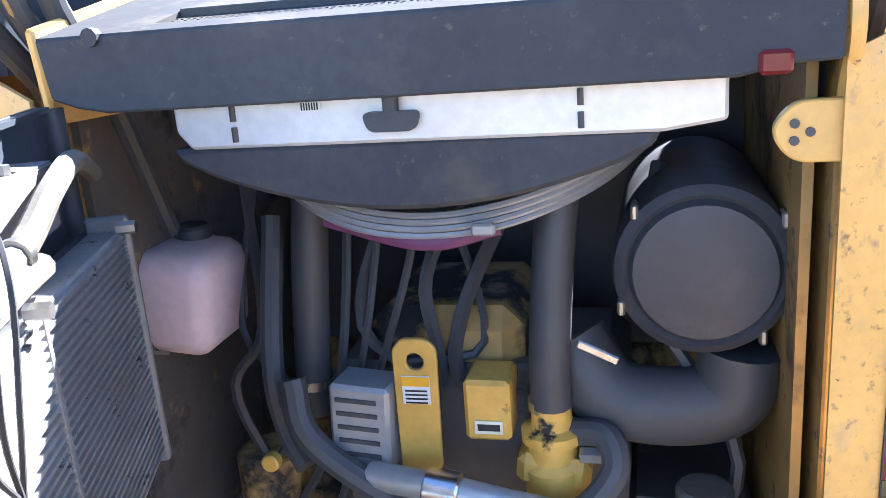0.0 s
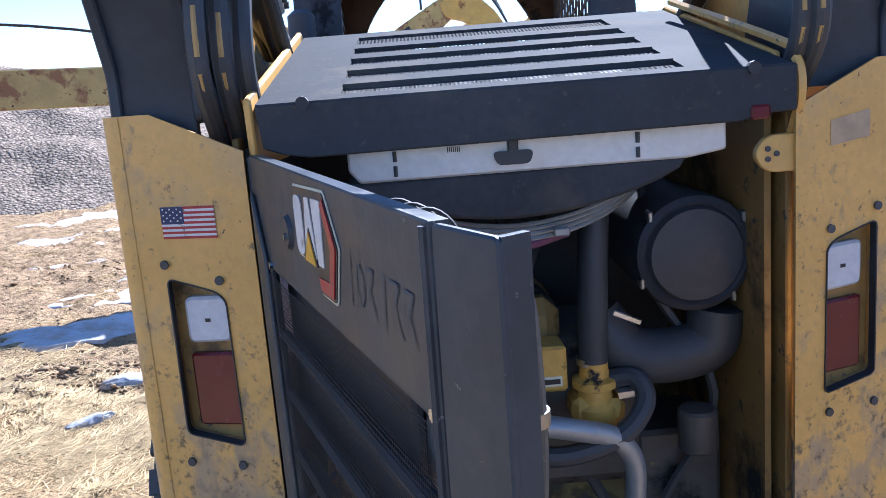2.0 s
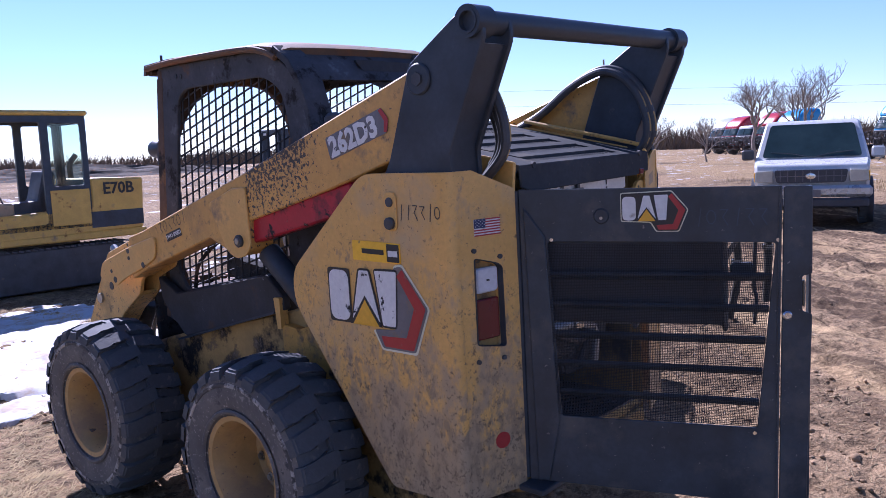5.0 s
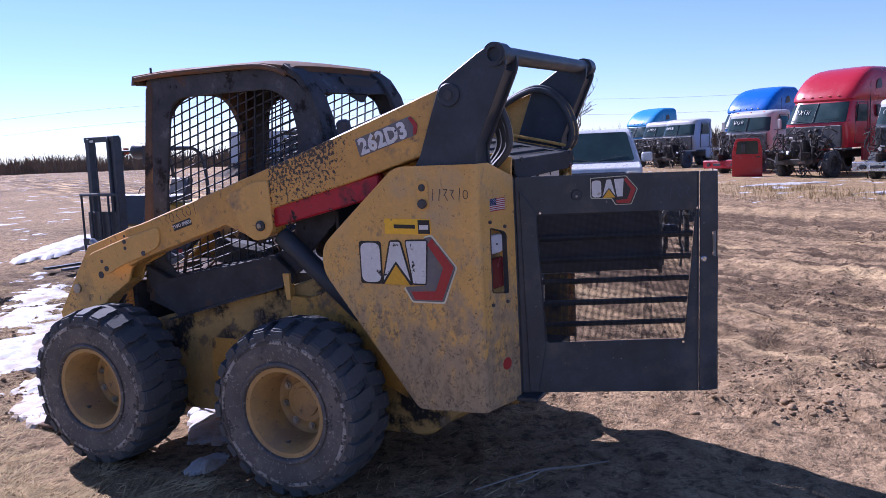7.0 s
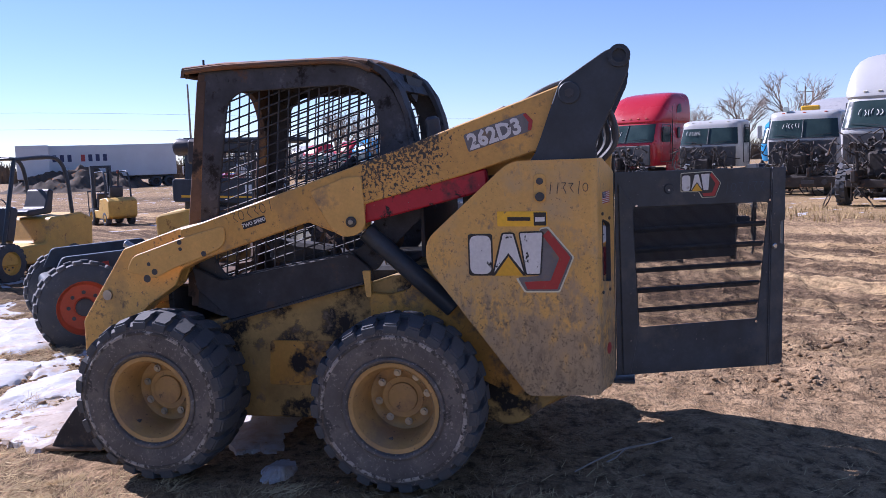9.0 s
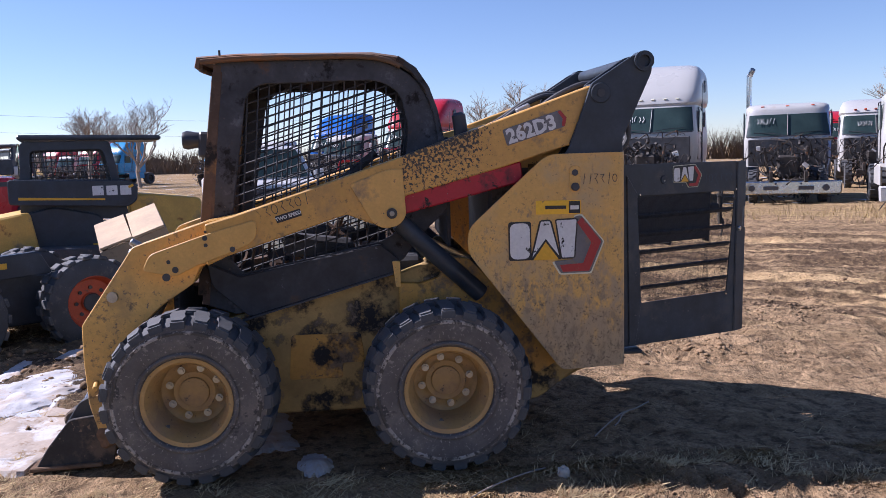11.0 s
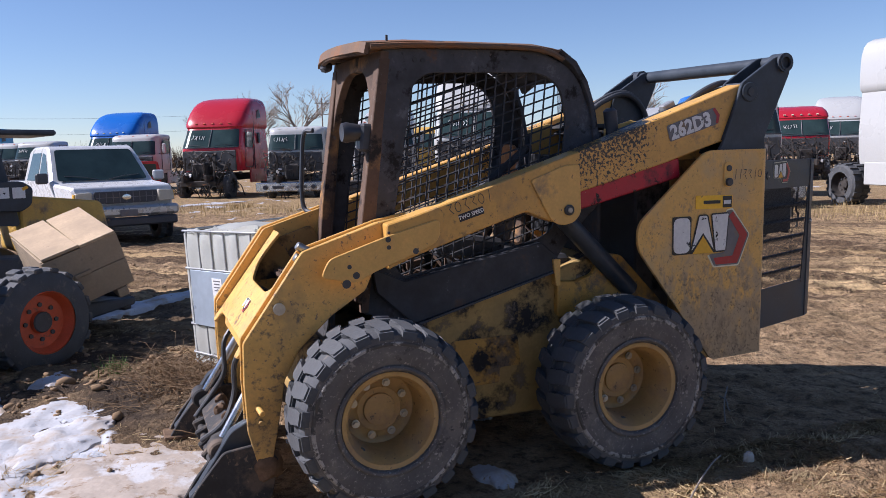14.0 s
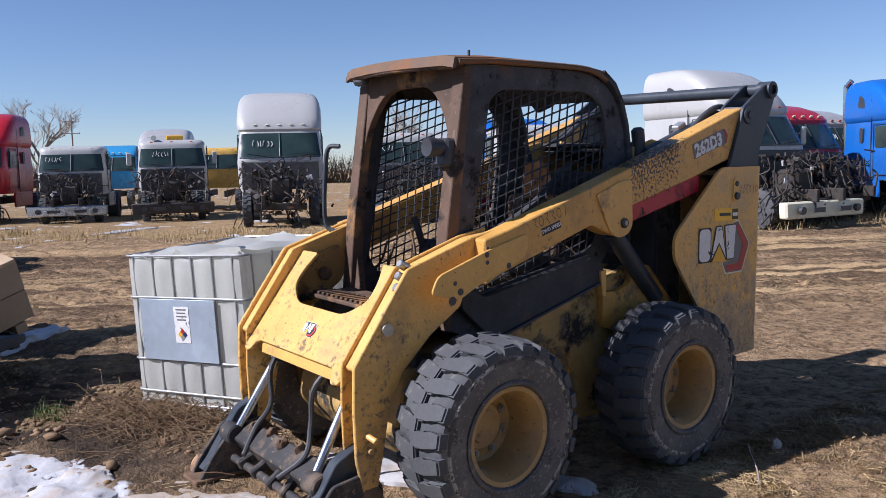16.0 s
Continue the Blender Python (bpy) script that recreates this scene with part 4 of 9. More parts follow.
arm_l, arm_r = both("lift_arm", arm_rear, m_arm, loader, "yellow box-section lift arm")
for ob, s in ((arm_l, -1), (arm_r, 1)):
    def mk(f):
        b = f()
        return b if s < 0 else mirror(b)
    part("arm_gooseneck", mk(arm_front), m_yellow_dirty, ob)
    part("gooseneck_inner", mk(lambda: slab(rounded(ARM_FRONT, 0.015), t0=-0.475, t1=-0.460, axis="x", w=0.003)), m_yellow_dirty, ob)
    # web between the two goose-neck plates along their upper edge
    part("gooseneck_web", mk(lambda: slab(rounded([(1.02, 1.255), (1.16, 1.232), (1.50, 1.12), (1.78, 0.73), (1.765, 0.71), (1.485, 1.09), (1.15, 1.205), (1.02, 1.235)], 0.01), t0=-0.553, t1=-0.474, axis="x")), m_yellow, ob)
    part("gooseneck_web_lower", mk(lambda: slab([(1.63, 0.54), (1.56, 0.68), (1.41, 0.82), (1.245, 0.93), (1.26, 0.945), (1.42, 0.84), (1.575, 0.695), (1.645, 0.55)], t0=-0.553, t1=-0.474, axis="x")), m_yellow_dirty, ob)
    # raised reinforcing sheet and pin boss
    part("arm_doubler", mk(lambda: slab(rounded([(0.44, 1.405), (0.26, 1.470), (0.175, 1.475), (0.165, 1.24), (0.20, 1.195, 0.03), (0.275, 1.180, 0.03), (0.33, 1.21)], 0.02), t0=-0.655, t1=-0.6445, axis="x", w=0.003)), m_yellow, ob)
    part("link_pin", mk(lambda: cyl((-0.650, 0.235, 1.256), (-0.668, 0.235, 1.256), 0.026, 20, 0.004)), m_dark, ob)
    part("pin_cap", mk(lambda: cyl((-0.666, 0.235, 1.256), (-0.673, 0.235, 1.256), 0.013, 12, 0.002)), m_zinc, ob)
    part("front_doubler", mk(lambda: slab(rounded([(0.90, 1.250), (1.14, 1.190), (1.42, 1.10), (1.46, 1.02), (1.30, 0.985), (1.21, 1.03), (1.02, 1.098), (0.90, 1.150, 0.05)], 0.03), t0=-0.656, t1=-0.6445, axis="x", w=0.003)) if s < 0 else mk(lambda: slab(rounded([(0.90, 1.250), (1.14, 1.190), (1.15, 1.05), (1.02, 1.098), (0.90, 1.150)], 0.03), t0=-0.656, t1=-0.6445, axis="x", w=0.003)), m_yellow, ob)
    for hy, hz, r in ((1.147, 1.135, 0.010), (1.145, 1.20, 0.007), (1.149, 1.17, 0.013), (1.02, 1.11, 0.014), (1.33, 1.06, 0.010), (1.30, 1.02, 0.016), (1.345, 0.985, 0.02)):
        part("arm_hole", mk(lambda: cyl((-0.655, hy, hz), (-0.6575, hy, hz), r, 12)), m_dark, ob)
    part("arm_step", mk(lambda: cyl((-0.57, 1.745, 0.455), (-0.64, 1.735, 0.44), 0.013, 10, 0.003)), m_yellow, ob)
    part("arm_stud", mk(lambda: cyl((-0.57, 1.735, 0.39), (-0.60, 1.735, 0.385), 0.012, 8)), m_rim, ob)
# model number and small plate on the left arm
num_m = Matrix(((0, 0, -1, -0.6468), (-1, 0, 0, -0.485), (0, 1, 0, 1.652), (0, 0, 0, 1))) @ Matrix.Rotation(radians(16.5), 4, "Z")
num_plate = part("model_number_plate", slab(rounded([(-0.155, 0.042), (0.15, 0.046), (0.17, 0.0), (0.15, -0.040), (-0.155, -0.042)], 0.01), t0=0, t1=0.001, axis="z"), m_grey_decal, arm_l, "dark model number decal")
num_plate.data.transform(num_m)
part("model_number", text_bm("262D3", 0.098, num_m @ Matrix.Translation((-0.015, -0.003, 0.0025)) @ Matrix.Diagonal((0.95, 1, 1, 1)), 0.0008, 0.004), m_white_decal, num_plate, "white model number lettering")
part("model_number_edge", slab([(0.135, 0.040), (0.15, 0.044), (0.17, 0.0), (0.15, -0.038), (0.135, -0.034), (0.15, 0.0)], t0=0.0015, t1=0.0025, axis="z"), m_red_decal, num_plate).data.transform(num_m)
two_m = Matrix(((0, 0, -1, -0.6462), (-1, 0, 0, 0.742), (0, 1, 0, 1.262), (0, 0, 0, 1))) @ Matrix.Rotation(radians(16.0), 4, "Z")
two_plate = part("speed_plate", slab(rounded([(-0.064, 0.018), (0.064, 0.018), (0.064, -0.018), (-0.064, -0.018)], 0.004), t0=0, t1=0.001, axis="z"), m_black_decal, arm_l)
two_plate.data.transform(two_m)
part("speed_lettering", text_bm("TWO SPEED", 0.024, two_m @ Matrix.Translation((0, 0, 0.0022)), 0.0005, 0.0006), m_white_decal, two_plate, "white lettering reading two speed")
scribble(arm_l, Matrix(((0, 0, -1, -0.6464), (-1, 0, 0, 0.75), (0, 1, 0, 1.315), (0, 0, 0, 1))) @ Matrix.Rotation(radians(16), 4, "Z"), 0.24, 0.055, m_chalk, 6, 5)

# front cross member between the goose-necks
def cross_member():
    """Sloping bridge plate with a big cut-out at its upper edge."""
    out = [(-0.462, -0.06), (-0.40, -0.07), (-0.37, 0.0, 0.05), (0.37, 0.0, 0.05), (0.40, -0.07), (0.462, -0.06), (0.462, 0.52), (0.30, 0.52), (0.34, 0.42, 0.05), (0.34, 0.33, 0.08), (0.22, 0.24, 0.06), (-0.22, 0.24, 0.06), (-0.34, 0.33, 0.08), (-0.34, 0.42, 0.05), (-0.30, 0.52), (-0.462, 0.52)]
    bm = slab(rounded(out, 0.02), t0=-0.008, t1=0.008, axis="z", w=0.003)
    bm.transform(Matrix(((1, 0, 0, 0), (0, -0.60, 0.80, 1.770), (0, 0.80, 0.60, 0.700), (0, 0, 0, 1))))
    return bm


cross = part("arm_cross_member", cross_member(), m_yellow_dirty, loader, "bright yellow bridge plate between the arms")
for s in (-1, 1):
    part("arm_gusset", slab(rounded([(1.66, 0.84), (1.50, 1.06), (1.26, 1.14), (1.18, 1.02), (1.36, 0.86)], 0.03), t0=s * 0.455, t1=s * 0.435, axis="x", w=0.004), m_yellow_grimy, cross)
    part("gusset_pin", cyl((s * 0.43, 1.36, 0.99), (s * 0.40, 1.36, 0.99), 0.035, 16, 0.006), m_char_rust, cross)
part("cross_lip", box((0, 1.755, 0.668), (0.72, 0.012, 0.06), (6, 0, 0), w=0.003), m_yellow, cross)
badge(cross, Matrix(((-1, 0, 0, -0.03), (0, -0.60, 0.80, 1.770 - 0.60 * 0.13 + 0.80 * 0.0085), (0, 0.80, 0.60, 0.700 + 0.80 * 0.13 + 0.60 * 0.0085), (0, 0, 0, 1))), 0.12, False)

# lift link (red) and lift cylinder
for s in (-1, 1):
    def mk2(f):
        b = f()
        return b if s < 0 else mirror(b)
    link = part("lift_link", mk2(lambda: slab(rounded([(0.20, 1.345), (-0.42, 1.492), (-0.43, 1.388), (0.20, 1.240)], 0.02), t0=-0.628, t1=-0.560, axis="x", w=0.008)), m_red, loader, "red painted lift link, scraped")
    part("lift_cylinder", mk2(lambda: cyl((-0.545, 0.20, 1.20), (-0.50, -0.22, 0.80), 0.048, 18, 0.005)), m_black, loader)
    part("cylinder_rod", mk2(lambda: cyl((-0.545, 0.24, 1.245), (-0.545, 0.20, 1.20), 0.028, 14)), m_steel, loader)

# ---- rear black towers and cross tube ----
TOWER = [(-0.770, 1.862), (-0.985, 1.998, 0.04), (-1.062, 2.002, 0.05), (-1.082, 1.925, 0.05), (-0.925, 1.585), (-0.93, 1.50), (-0.62, 1.50), (-0.66, 1.56)]
for s in (-1, 1):
    def mk3(f):
        b = f()
        return b if s < 0 else mirror(b)
    tower = part("rear_tower", mk3(lambda: slab(rounded(TOWER, 0.02), t0=-0.668, t1=-0.648, axis="x", w=0.003)), m_black, loader, "black rear arm tower plate")
    part("tower_inner_plate", mk3(lambda: slab(rounded(TOWER, 0.02), t0=-0.530, t1=-0.512, axis="x", w=0.003)), m_black, tower)
    part("tower_web", mk3(lambda: slab([(-1.055, 1.90), (-0.915, 1.60), (-0.92, 1.48), (-0.90, 1.48), (-0.895, 1.60), (-1.035, 1.905)], t0=-0.65, t1=-0.528, axis="x")), m_black, tower)
    part("tower_front_web", mk3(lambda: slab([(-0.80, 1.858), (-0.68, 1.57), (-0.66, 1.57), (-0.78, 1.862)], t0=-0.65, t1=-0.528, axis="x")), m_black, tower)
    part("pivot_boss", mk3(lambda: cyl((-0.668, -0.815, 1.815), (-0.678, -0.815, 1.815), 0.05, 24, 0.004)), m_black, tower)
    part("pivot_bolt", mk3(lambda: cyl((-0.677, -0.815, 1.815), (-0.684, -0.815, 1.815), 0.022, 6)), m_dark, tower)
tube_bm = lathe([(-0.60, 0.029), (-0.688, 0.029), (-0.688, 0.037), (0.688, 0.037), (0.688, 0.029), (0.60, 0.029)], (0, -1.033, 1.965), "x", 24)
part("tower_cross_tube", tube_bm, m_black, loader, "black round cross tube between the towers")
for s in (-1, 1):
    part("tube_collar", lathe([(s * 0.60, 0.03), (s * 0.60, 0.049), (s * 0.685, 0.049), (s * 0.685, 0.036)], (0, -1.033, 1.965), "x", 24, cap=False), m_black, loader)

splayed("round_sticker", cyl((-0.53, -0.9805, 0.62), (-0.53, -0.982, 0.62), 0.028, 24), m_red_decal, loader, -1, "faded red round sticker")

# ---- cab: burnt roll-over frame with mesh sides ----
CAB_SIDE = [(1.090, 2.028, 0.01), (0.27, 2.028, 0.12), (0.075, 1.93, 0.12), (-0.020, 1.70), (-0.06, 1.25), (0.10, 1.10), (0.18, 0.99), (1.05, 0.74), (1.21, 0.80), (1.185, 1.02), (1.152, 1.26), (1.058, 1.97)]
CAB_WINDOW = [(1.022, 1.40), (0.942, 1.86, 0.05), (0.870, 1.914, 0.06), (0.275, 1.920, 0.08), (0.165, 1.855, 0.07), (0.128, 1.68, 0.05), (0.20, 1.14, 0.05), (0.30, 1.09, 0.03), (1.01, 0.955, 0.03), (1.08, 1.05, 0.03)]


def cab_side():
    return slab(rounded(CAB_SIDE, 0.02), (rounded(CAB_WINDOW, 0.03),), t0=-0.440, t1=-0.420, axis="x", w=0.004)


def inside(poly, p):
    y, z = p
    hit = False
    for (y0, z0), (y1, z1) in zip(poly, poly[1:] + poly[:1]):
        if (z0 > z) != (z1 > z) and y < (y1 - y0) * (z - z0) / (z1 - z0) + y0:
            hit = not hit
    return hit


def clip_line(poly, a, b, n=160):
    """The pieces of the line a-b that lie inside poly."""
    out, start = [], None
    for k in range(n + 1):
        p = (a[0] + (b[0] - a[0]) * k / n, a[1] + (b[1] - a[1]) * k / n)
        if inside(poly, p):
            start = start or p
            last = p
        elif start:
            out.append((start, last))
            start = None
    if start:
        out.append((start, last))
    return out


MESH_POLY = rounded([(y, z) for y, z in [(1.037, 1.40), (0.957, 1.885), (0.88, 1.93), (0.265, 1.935), (0.15, 1.865), (0.108, 1.68), (0.18, 1.13), (0.30, 1.07), (1.03, 0.93), (1.09, 1.05)]], 0.03)
cab_l, cab_r = both("cab_side_frame", cab_side, m_char, loader, "burnt, sooty and rusting cab side frame")
for ob, s in ((cab_l, -1), (cab_r, 1)):
    flange = slab(rounded([(1.100, 1.98), (1.048, 1.98), (1.150, 1.26), (1.190, 0.85), (1.245, 0.85), (1.205, 1.26)], 0.01), t0=-0.443, t1=-0.362, axis="x", w=0.004)
    part("front_pillar", flange if s < 0 else mirror(flange), m_char_rust, ob, "rust-burnt front pillar")
    for yy, zz in ((0.93, 1.975), (0.89, 1.972), (0.10, 1.55), (0.07, 1.46), (0.05, 1.38)):
        part("frame_bolt", cyl((s * 0.440, yy, zz), (s * 0.445, yy, zz), 0.011, 10), m_soot, ob)
    for i in range(30):       # upright bars, and bars that rise to the rear
        y = 0.06 + i * 0.054
        for a, b in clip_line(MESH_POLY, (y + 0.05, 0.90), (y - 0.05, 1.96)):
            part("screen_bar", cyl((s * 0.414, a[0], a[1]), (s * 0.414, b[0], b[1]), 0.0046, 5), m_soot, ob)
    for i in range(40):
        z = 0.66 + i * 0.049
        for a, b in clip_line(MESH_POLY, (0.02, z + 0.17), (1.12, z - 0.17)):
            part("screen_bar", cyl((s * 0.4075, a[0], a[1]), (s * 0.4075, b[0], b[1]), 0.0046, 5), m_soot, ob)

# roof: pressed sheet with a bowed front edge, folded down all round, rounded to the rear
ROOF = [(1.160, 2.006), (1.155, 2.034), (0.96, 2.044), (0.30, 2.038), (0.19, 2.014), (0.15, 1.992), (0.135, 2.022), (0.18, 2.042), (0.30, 2.062), (0.96, 2.068), (1.168, 2.056), (1.180, 2.008)]
ROOF_POST = [(0.19, 2.012), (0.105, 1.955), (0.045, 1.87), (0.005, 1.77), (-0.022, 1.62), (-0.045, 1.30), (-0.075, 1.30), (-0.050, 1.62), (-0.022, 1.765), (0.018, 1.88), (0.080, 1.975), (0.17, 2.038)]


def cab_roof():
    bm = bmesh.new()
    rings = []
    n = 14
    for i in range(n + 1):
        x = -0.462 + 0.924 * i / n
        u = 1 - (x / 0.462) ** 2
        fall = 0.012 * max(0.0, abs(x) - 0.43) / 0.032
        rings.append([bm.verts.new((x, y + 0.050 * u * max(0.0, (y - 0.7) / 0.48), z + 0.008 * u - fall + 0.004 * noise.noise(Vector((x * 4, y * 4, 0.5))))) for y, z in ROOF])
    m = len(ROOF)
    for a, b in zip(rings, rings[1:]):
        for k in range(m):
            bm.faces.new((a[k], a[(k + 1) % m], b[(k + 1) % m], b[k]))
    bm.faces.new(rings[0])
    bm.faces.new(rings[-1][::-1])
    return bm


roof = part("cab_roof", cab_roof(), m_roof, loader, "scorched yellow-brown cab roof sheet")
for s in (-1, 1):
    part("roof_edge_roll", pipe([(s * 0.462, 1.150, 2.028), (s * 0.464, 0.90, 2.040), (s * 0.464, 0.40, 2.038), (s * 0.463, 0.24, 2.018), (s * 0.460, 0.16, 1.985)], 0.014, 8), m_roof, roof, "rolled yellow-brown edge of the roof sheet")
    part("rear_post", slab(ROOF_POST, t0=s * 0.462, t1=s * 0.335, axis="x", w=0.004), m_char, roof, "burnt curved rear cab post")
part("rear_header", slab([(0.16, 2.012), (0.080, 1.94), (0.055, 1.89), (0.075, 1.885), (0.10, 1.925), (0.175, 1.995)], t0=-0.34, t1=0.34, axis="x"), m_char, roof)
part("burnt_lining", slab(rounded([(-0.10, 1.98), (0.0, 1.88), (0.13, 1.84), (0.20, 1.91), (0.30, 1.97)], 0.02), t0=0.075, t1=0.09, axis="y"), m_soot, roof, "torn burnt roof lining hanging down")
part("roof_front_lip", pipe([(-0.44, 1.160, 2.012), (-0.22, 1.196, 2.016), (0.0, 1.212, 2.018), (0.22, 1.196, 2.016), (0.44, 1.160, 2.012)], 0.017, 8), m_char_rust, roof)
part("roof_hook", box((0.33, 1.165, 1.995), (0.10, 0.05, 0.05), (10, 0, 0), w=0.014), m_char, roof)
part("roof_stud", cyl((-0.43, 1.06, 2.055), (-0.43, 1.06, 2.085), 0.006, 8), m_soot, roof)
# front arch
arch_i = rounded([(-0.365, 1.10, 0.05), (-0.365, 1.72, 0.22), (-0.20, 1.950, 0.26), (0.20, 1.950, 0.26), (0.365, 1.72, 0.22), (0.365, 1.10, 0.05), (0.29, 0.86, 0.04), (-0.29, 0.86, 0.04)], 0.05, 6)
arch = slab([(-0.441, 2.022), (-0.441, 0.80), (0.441, 0.80), (0.441, 2.022)], (arch_i,), t0=-0.03, t1=0.010, axis="y", w=0.003)
arch.transform(Matrix.Translation((0, 1.215, 0.82)) @ pose(0, 0, 0, 6.4, 0, 0) @ Matrix.Translation((0, 0, -0.82)))
part("cab_front_arch", arch, m_char_rust, loader, "rust-orange burnt cab front arch")
# rear wall of the cab with its big window
rear_wall = part("cab_rear_wall", slab([(-0.44, 1.62), (-0.44, 1.05), (0.44, 1.05), (0.44, 1.62), (0.345, 1.62), (0.33, 1.50), (-0.33, 1.50), (-0.345, 1.62)], t0=-0.075, t1=-0.055, axis="y", w=0.003), m_soot, loader, "soot-black cab rear wall under an empty window")
# burnt seat, levers and remains
seat = part("seat_back", slab(rounded([(-0.22, 1.38), (-0.20, 1.02), (0.20, 1.02), (0.22, 1.38)], 0.07), t0=0.20, t1=0.26, axis="y", w=0.02), m_char_rust, loader, "burnt-out seat shell")
part("seat_base", box((0, 0.42, 0.98), (0.44, 0.44, 0.08), (4, 0, 0), w=0.02), m_char, seat)
part("head_sheet", slab(rounded([(-0.135, 1.34), (-0.14, 1.50, 0.05), (-0.09, 1.565, 0.05), (0.04, 1.565, 0.05), (0.065, 1.50, 0.05), (0.065, 1.34)], 0.03), t0=0.235, t1=0.26, axis="y", w=0.006), m_seat_rust, seat, "orange rusted head sheet of the seat")
rnd_cab = random.Random(5)
debris = bmesh.new()
for k in range(60):
    add_box(debris, (rnd_cab.uniform(-0.40, 0.40), rnd_cab.uniform(0.35, 1.15), 0.83 + abs(rnd_cab.gauss(0, 0.05))), (rnd_cab.uniform(0.02, 0.12), rnd_cab.uniform(0.02, 0.10), rnd_cab.uniform(0.01, 0.05)), (rnd_cab.uniform(-30, 30), rnd_cab.uniform(-30, 30), rnd_cab.uniform(0, 90)))
for k in range(26):
    p = Vector((rnd_cab.uniform(-0.38, 0.38), rnd_cab.uniform(0.2, 1.1), rnd_cab.uniform(0.9, 1.25)))
    q = p + Vector((rnd_cab.uniform(-0.2, 0.2), rnd_cab.uniform(-0.2, 0.2), -0.25))
    add_pipe(debris, smooth_path([p, (p + q) / 2 + Vector((rnd_cab.uniform(-.1, .1), rnd_cab.uniform(-.1, .1), 0)), q], 4), rnd_cab.uniform(0.004, 0.010), 4)
debris_ob = part("cab_debris", debris, m_char_rust, loader, "rusty burnt wires and scraps on the cab floor", smooth=False)
debris_ob["kind"] = "stuff"
for s in (-1, 1):
    part("control_pod", box((s * 0.30, 0.62, 1.06), (0.12, 0.36, 0.12), (8, 0, 0), w=0.02), m_char, loader)
    part("lever", pipe([(s * 0.30, 0.80, 1.10), (s * 0.29, 0.84, 1.20), (s * 0.30, 0.86, 1.27)], 0.02, 8), m_soot, loader)
part("restraint_bar", pipe([(-0.34, 0.30, 1.55), (-0.34, 0.62, 1.32), (-0.30, 0.98, 1.16)], 0.022, 8), m_char, loader)
part("cab_floor", box((0, 0.75, 0.80), (0.86, 0.90, 0.03), w=0.004), m_char, loader)
# work lamps on the front pillar and the grab rail
for s in (-1,):
    lamp = part("work_lamp", box((s * 0.385, 1.165, 1.62), (0.09, 0.06, 0.13), (5, 0, 0), w=0.012), m_plastic, loader, "black work lamp on the pillar")
    part("lamp_head", lathe([(1.18, 0.0), (1.18, 0.035), (1.255, 0.048), (1.275, 0.042), (1.27, 0.0)], (s * 0.385, 0, 1.645), "y", 16), m_plastic, lamp)
part("grab_rail", pipe([(0.47, 1.22, 1.66), (0.53, 1.26, 1.64), (0.545, 1.275, 1.45), (0.545, 1.28, 1.30), (0.53, 1.27, 1.22), (0.47, 1.24, 1.20)], 0.013, 8), m_black, loader, "black tubular grab rail")
part("beacon_stub", pipe([(-0.43, -0.14, 1.56), (-0.43, -0.14, 1.66), (-0.43, -0.13, 1.745)], [0.036] * 12 + [0.02], 12), m_plastic, loader)

# ---- main frame, lower side panels ----
part("main_frame", slab(rounded([(-0.86, 0.48), (-0.86, 0.41, 0.03), (-0.74, 0.36, 0.03), (-0.52, 0.20, 0.05), (1.40, 0.20, 0.06), (1.52, 0.36, 0.04), (1.46, 0.62), (1.20, 0.70), (0.20, 0.93), (-0.02, 1.0), (-0.30, 0.86), (-0.55, 0.50)], 0.03), t0=-0.455, t1=0.455, axis="x", w=0.01), m_frame, loader, "yellow main frame, scorched black and dirty")
part("rear_chassis", slab(rounded([(-0.96, 0.50), (-0.96, 0.41), (-0.74, 0.36), (-0.58, 0.25), (-0.45, 0.22), (-0.45, 0.50)], 0.02), t0=-0.45, t1=0.45, axis="x", w=0.012), m_frame, loader)
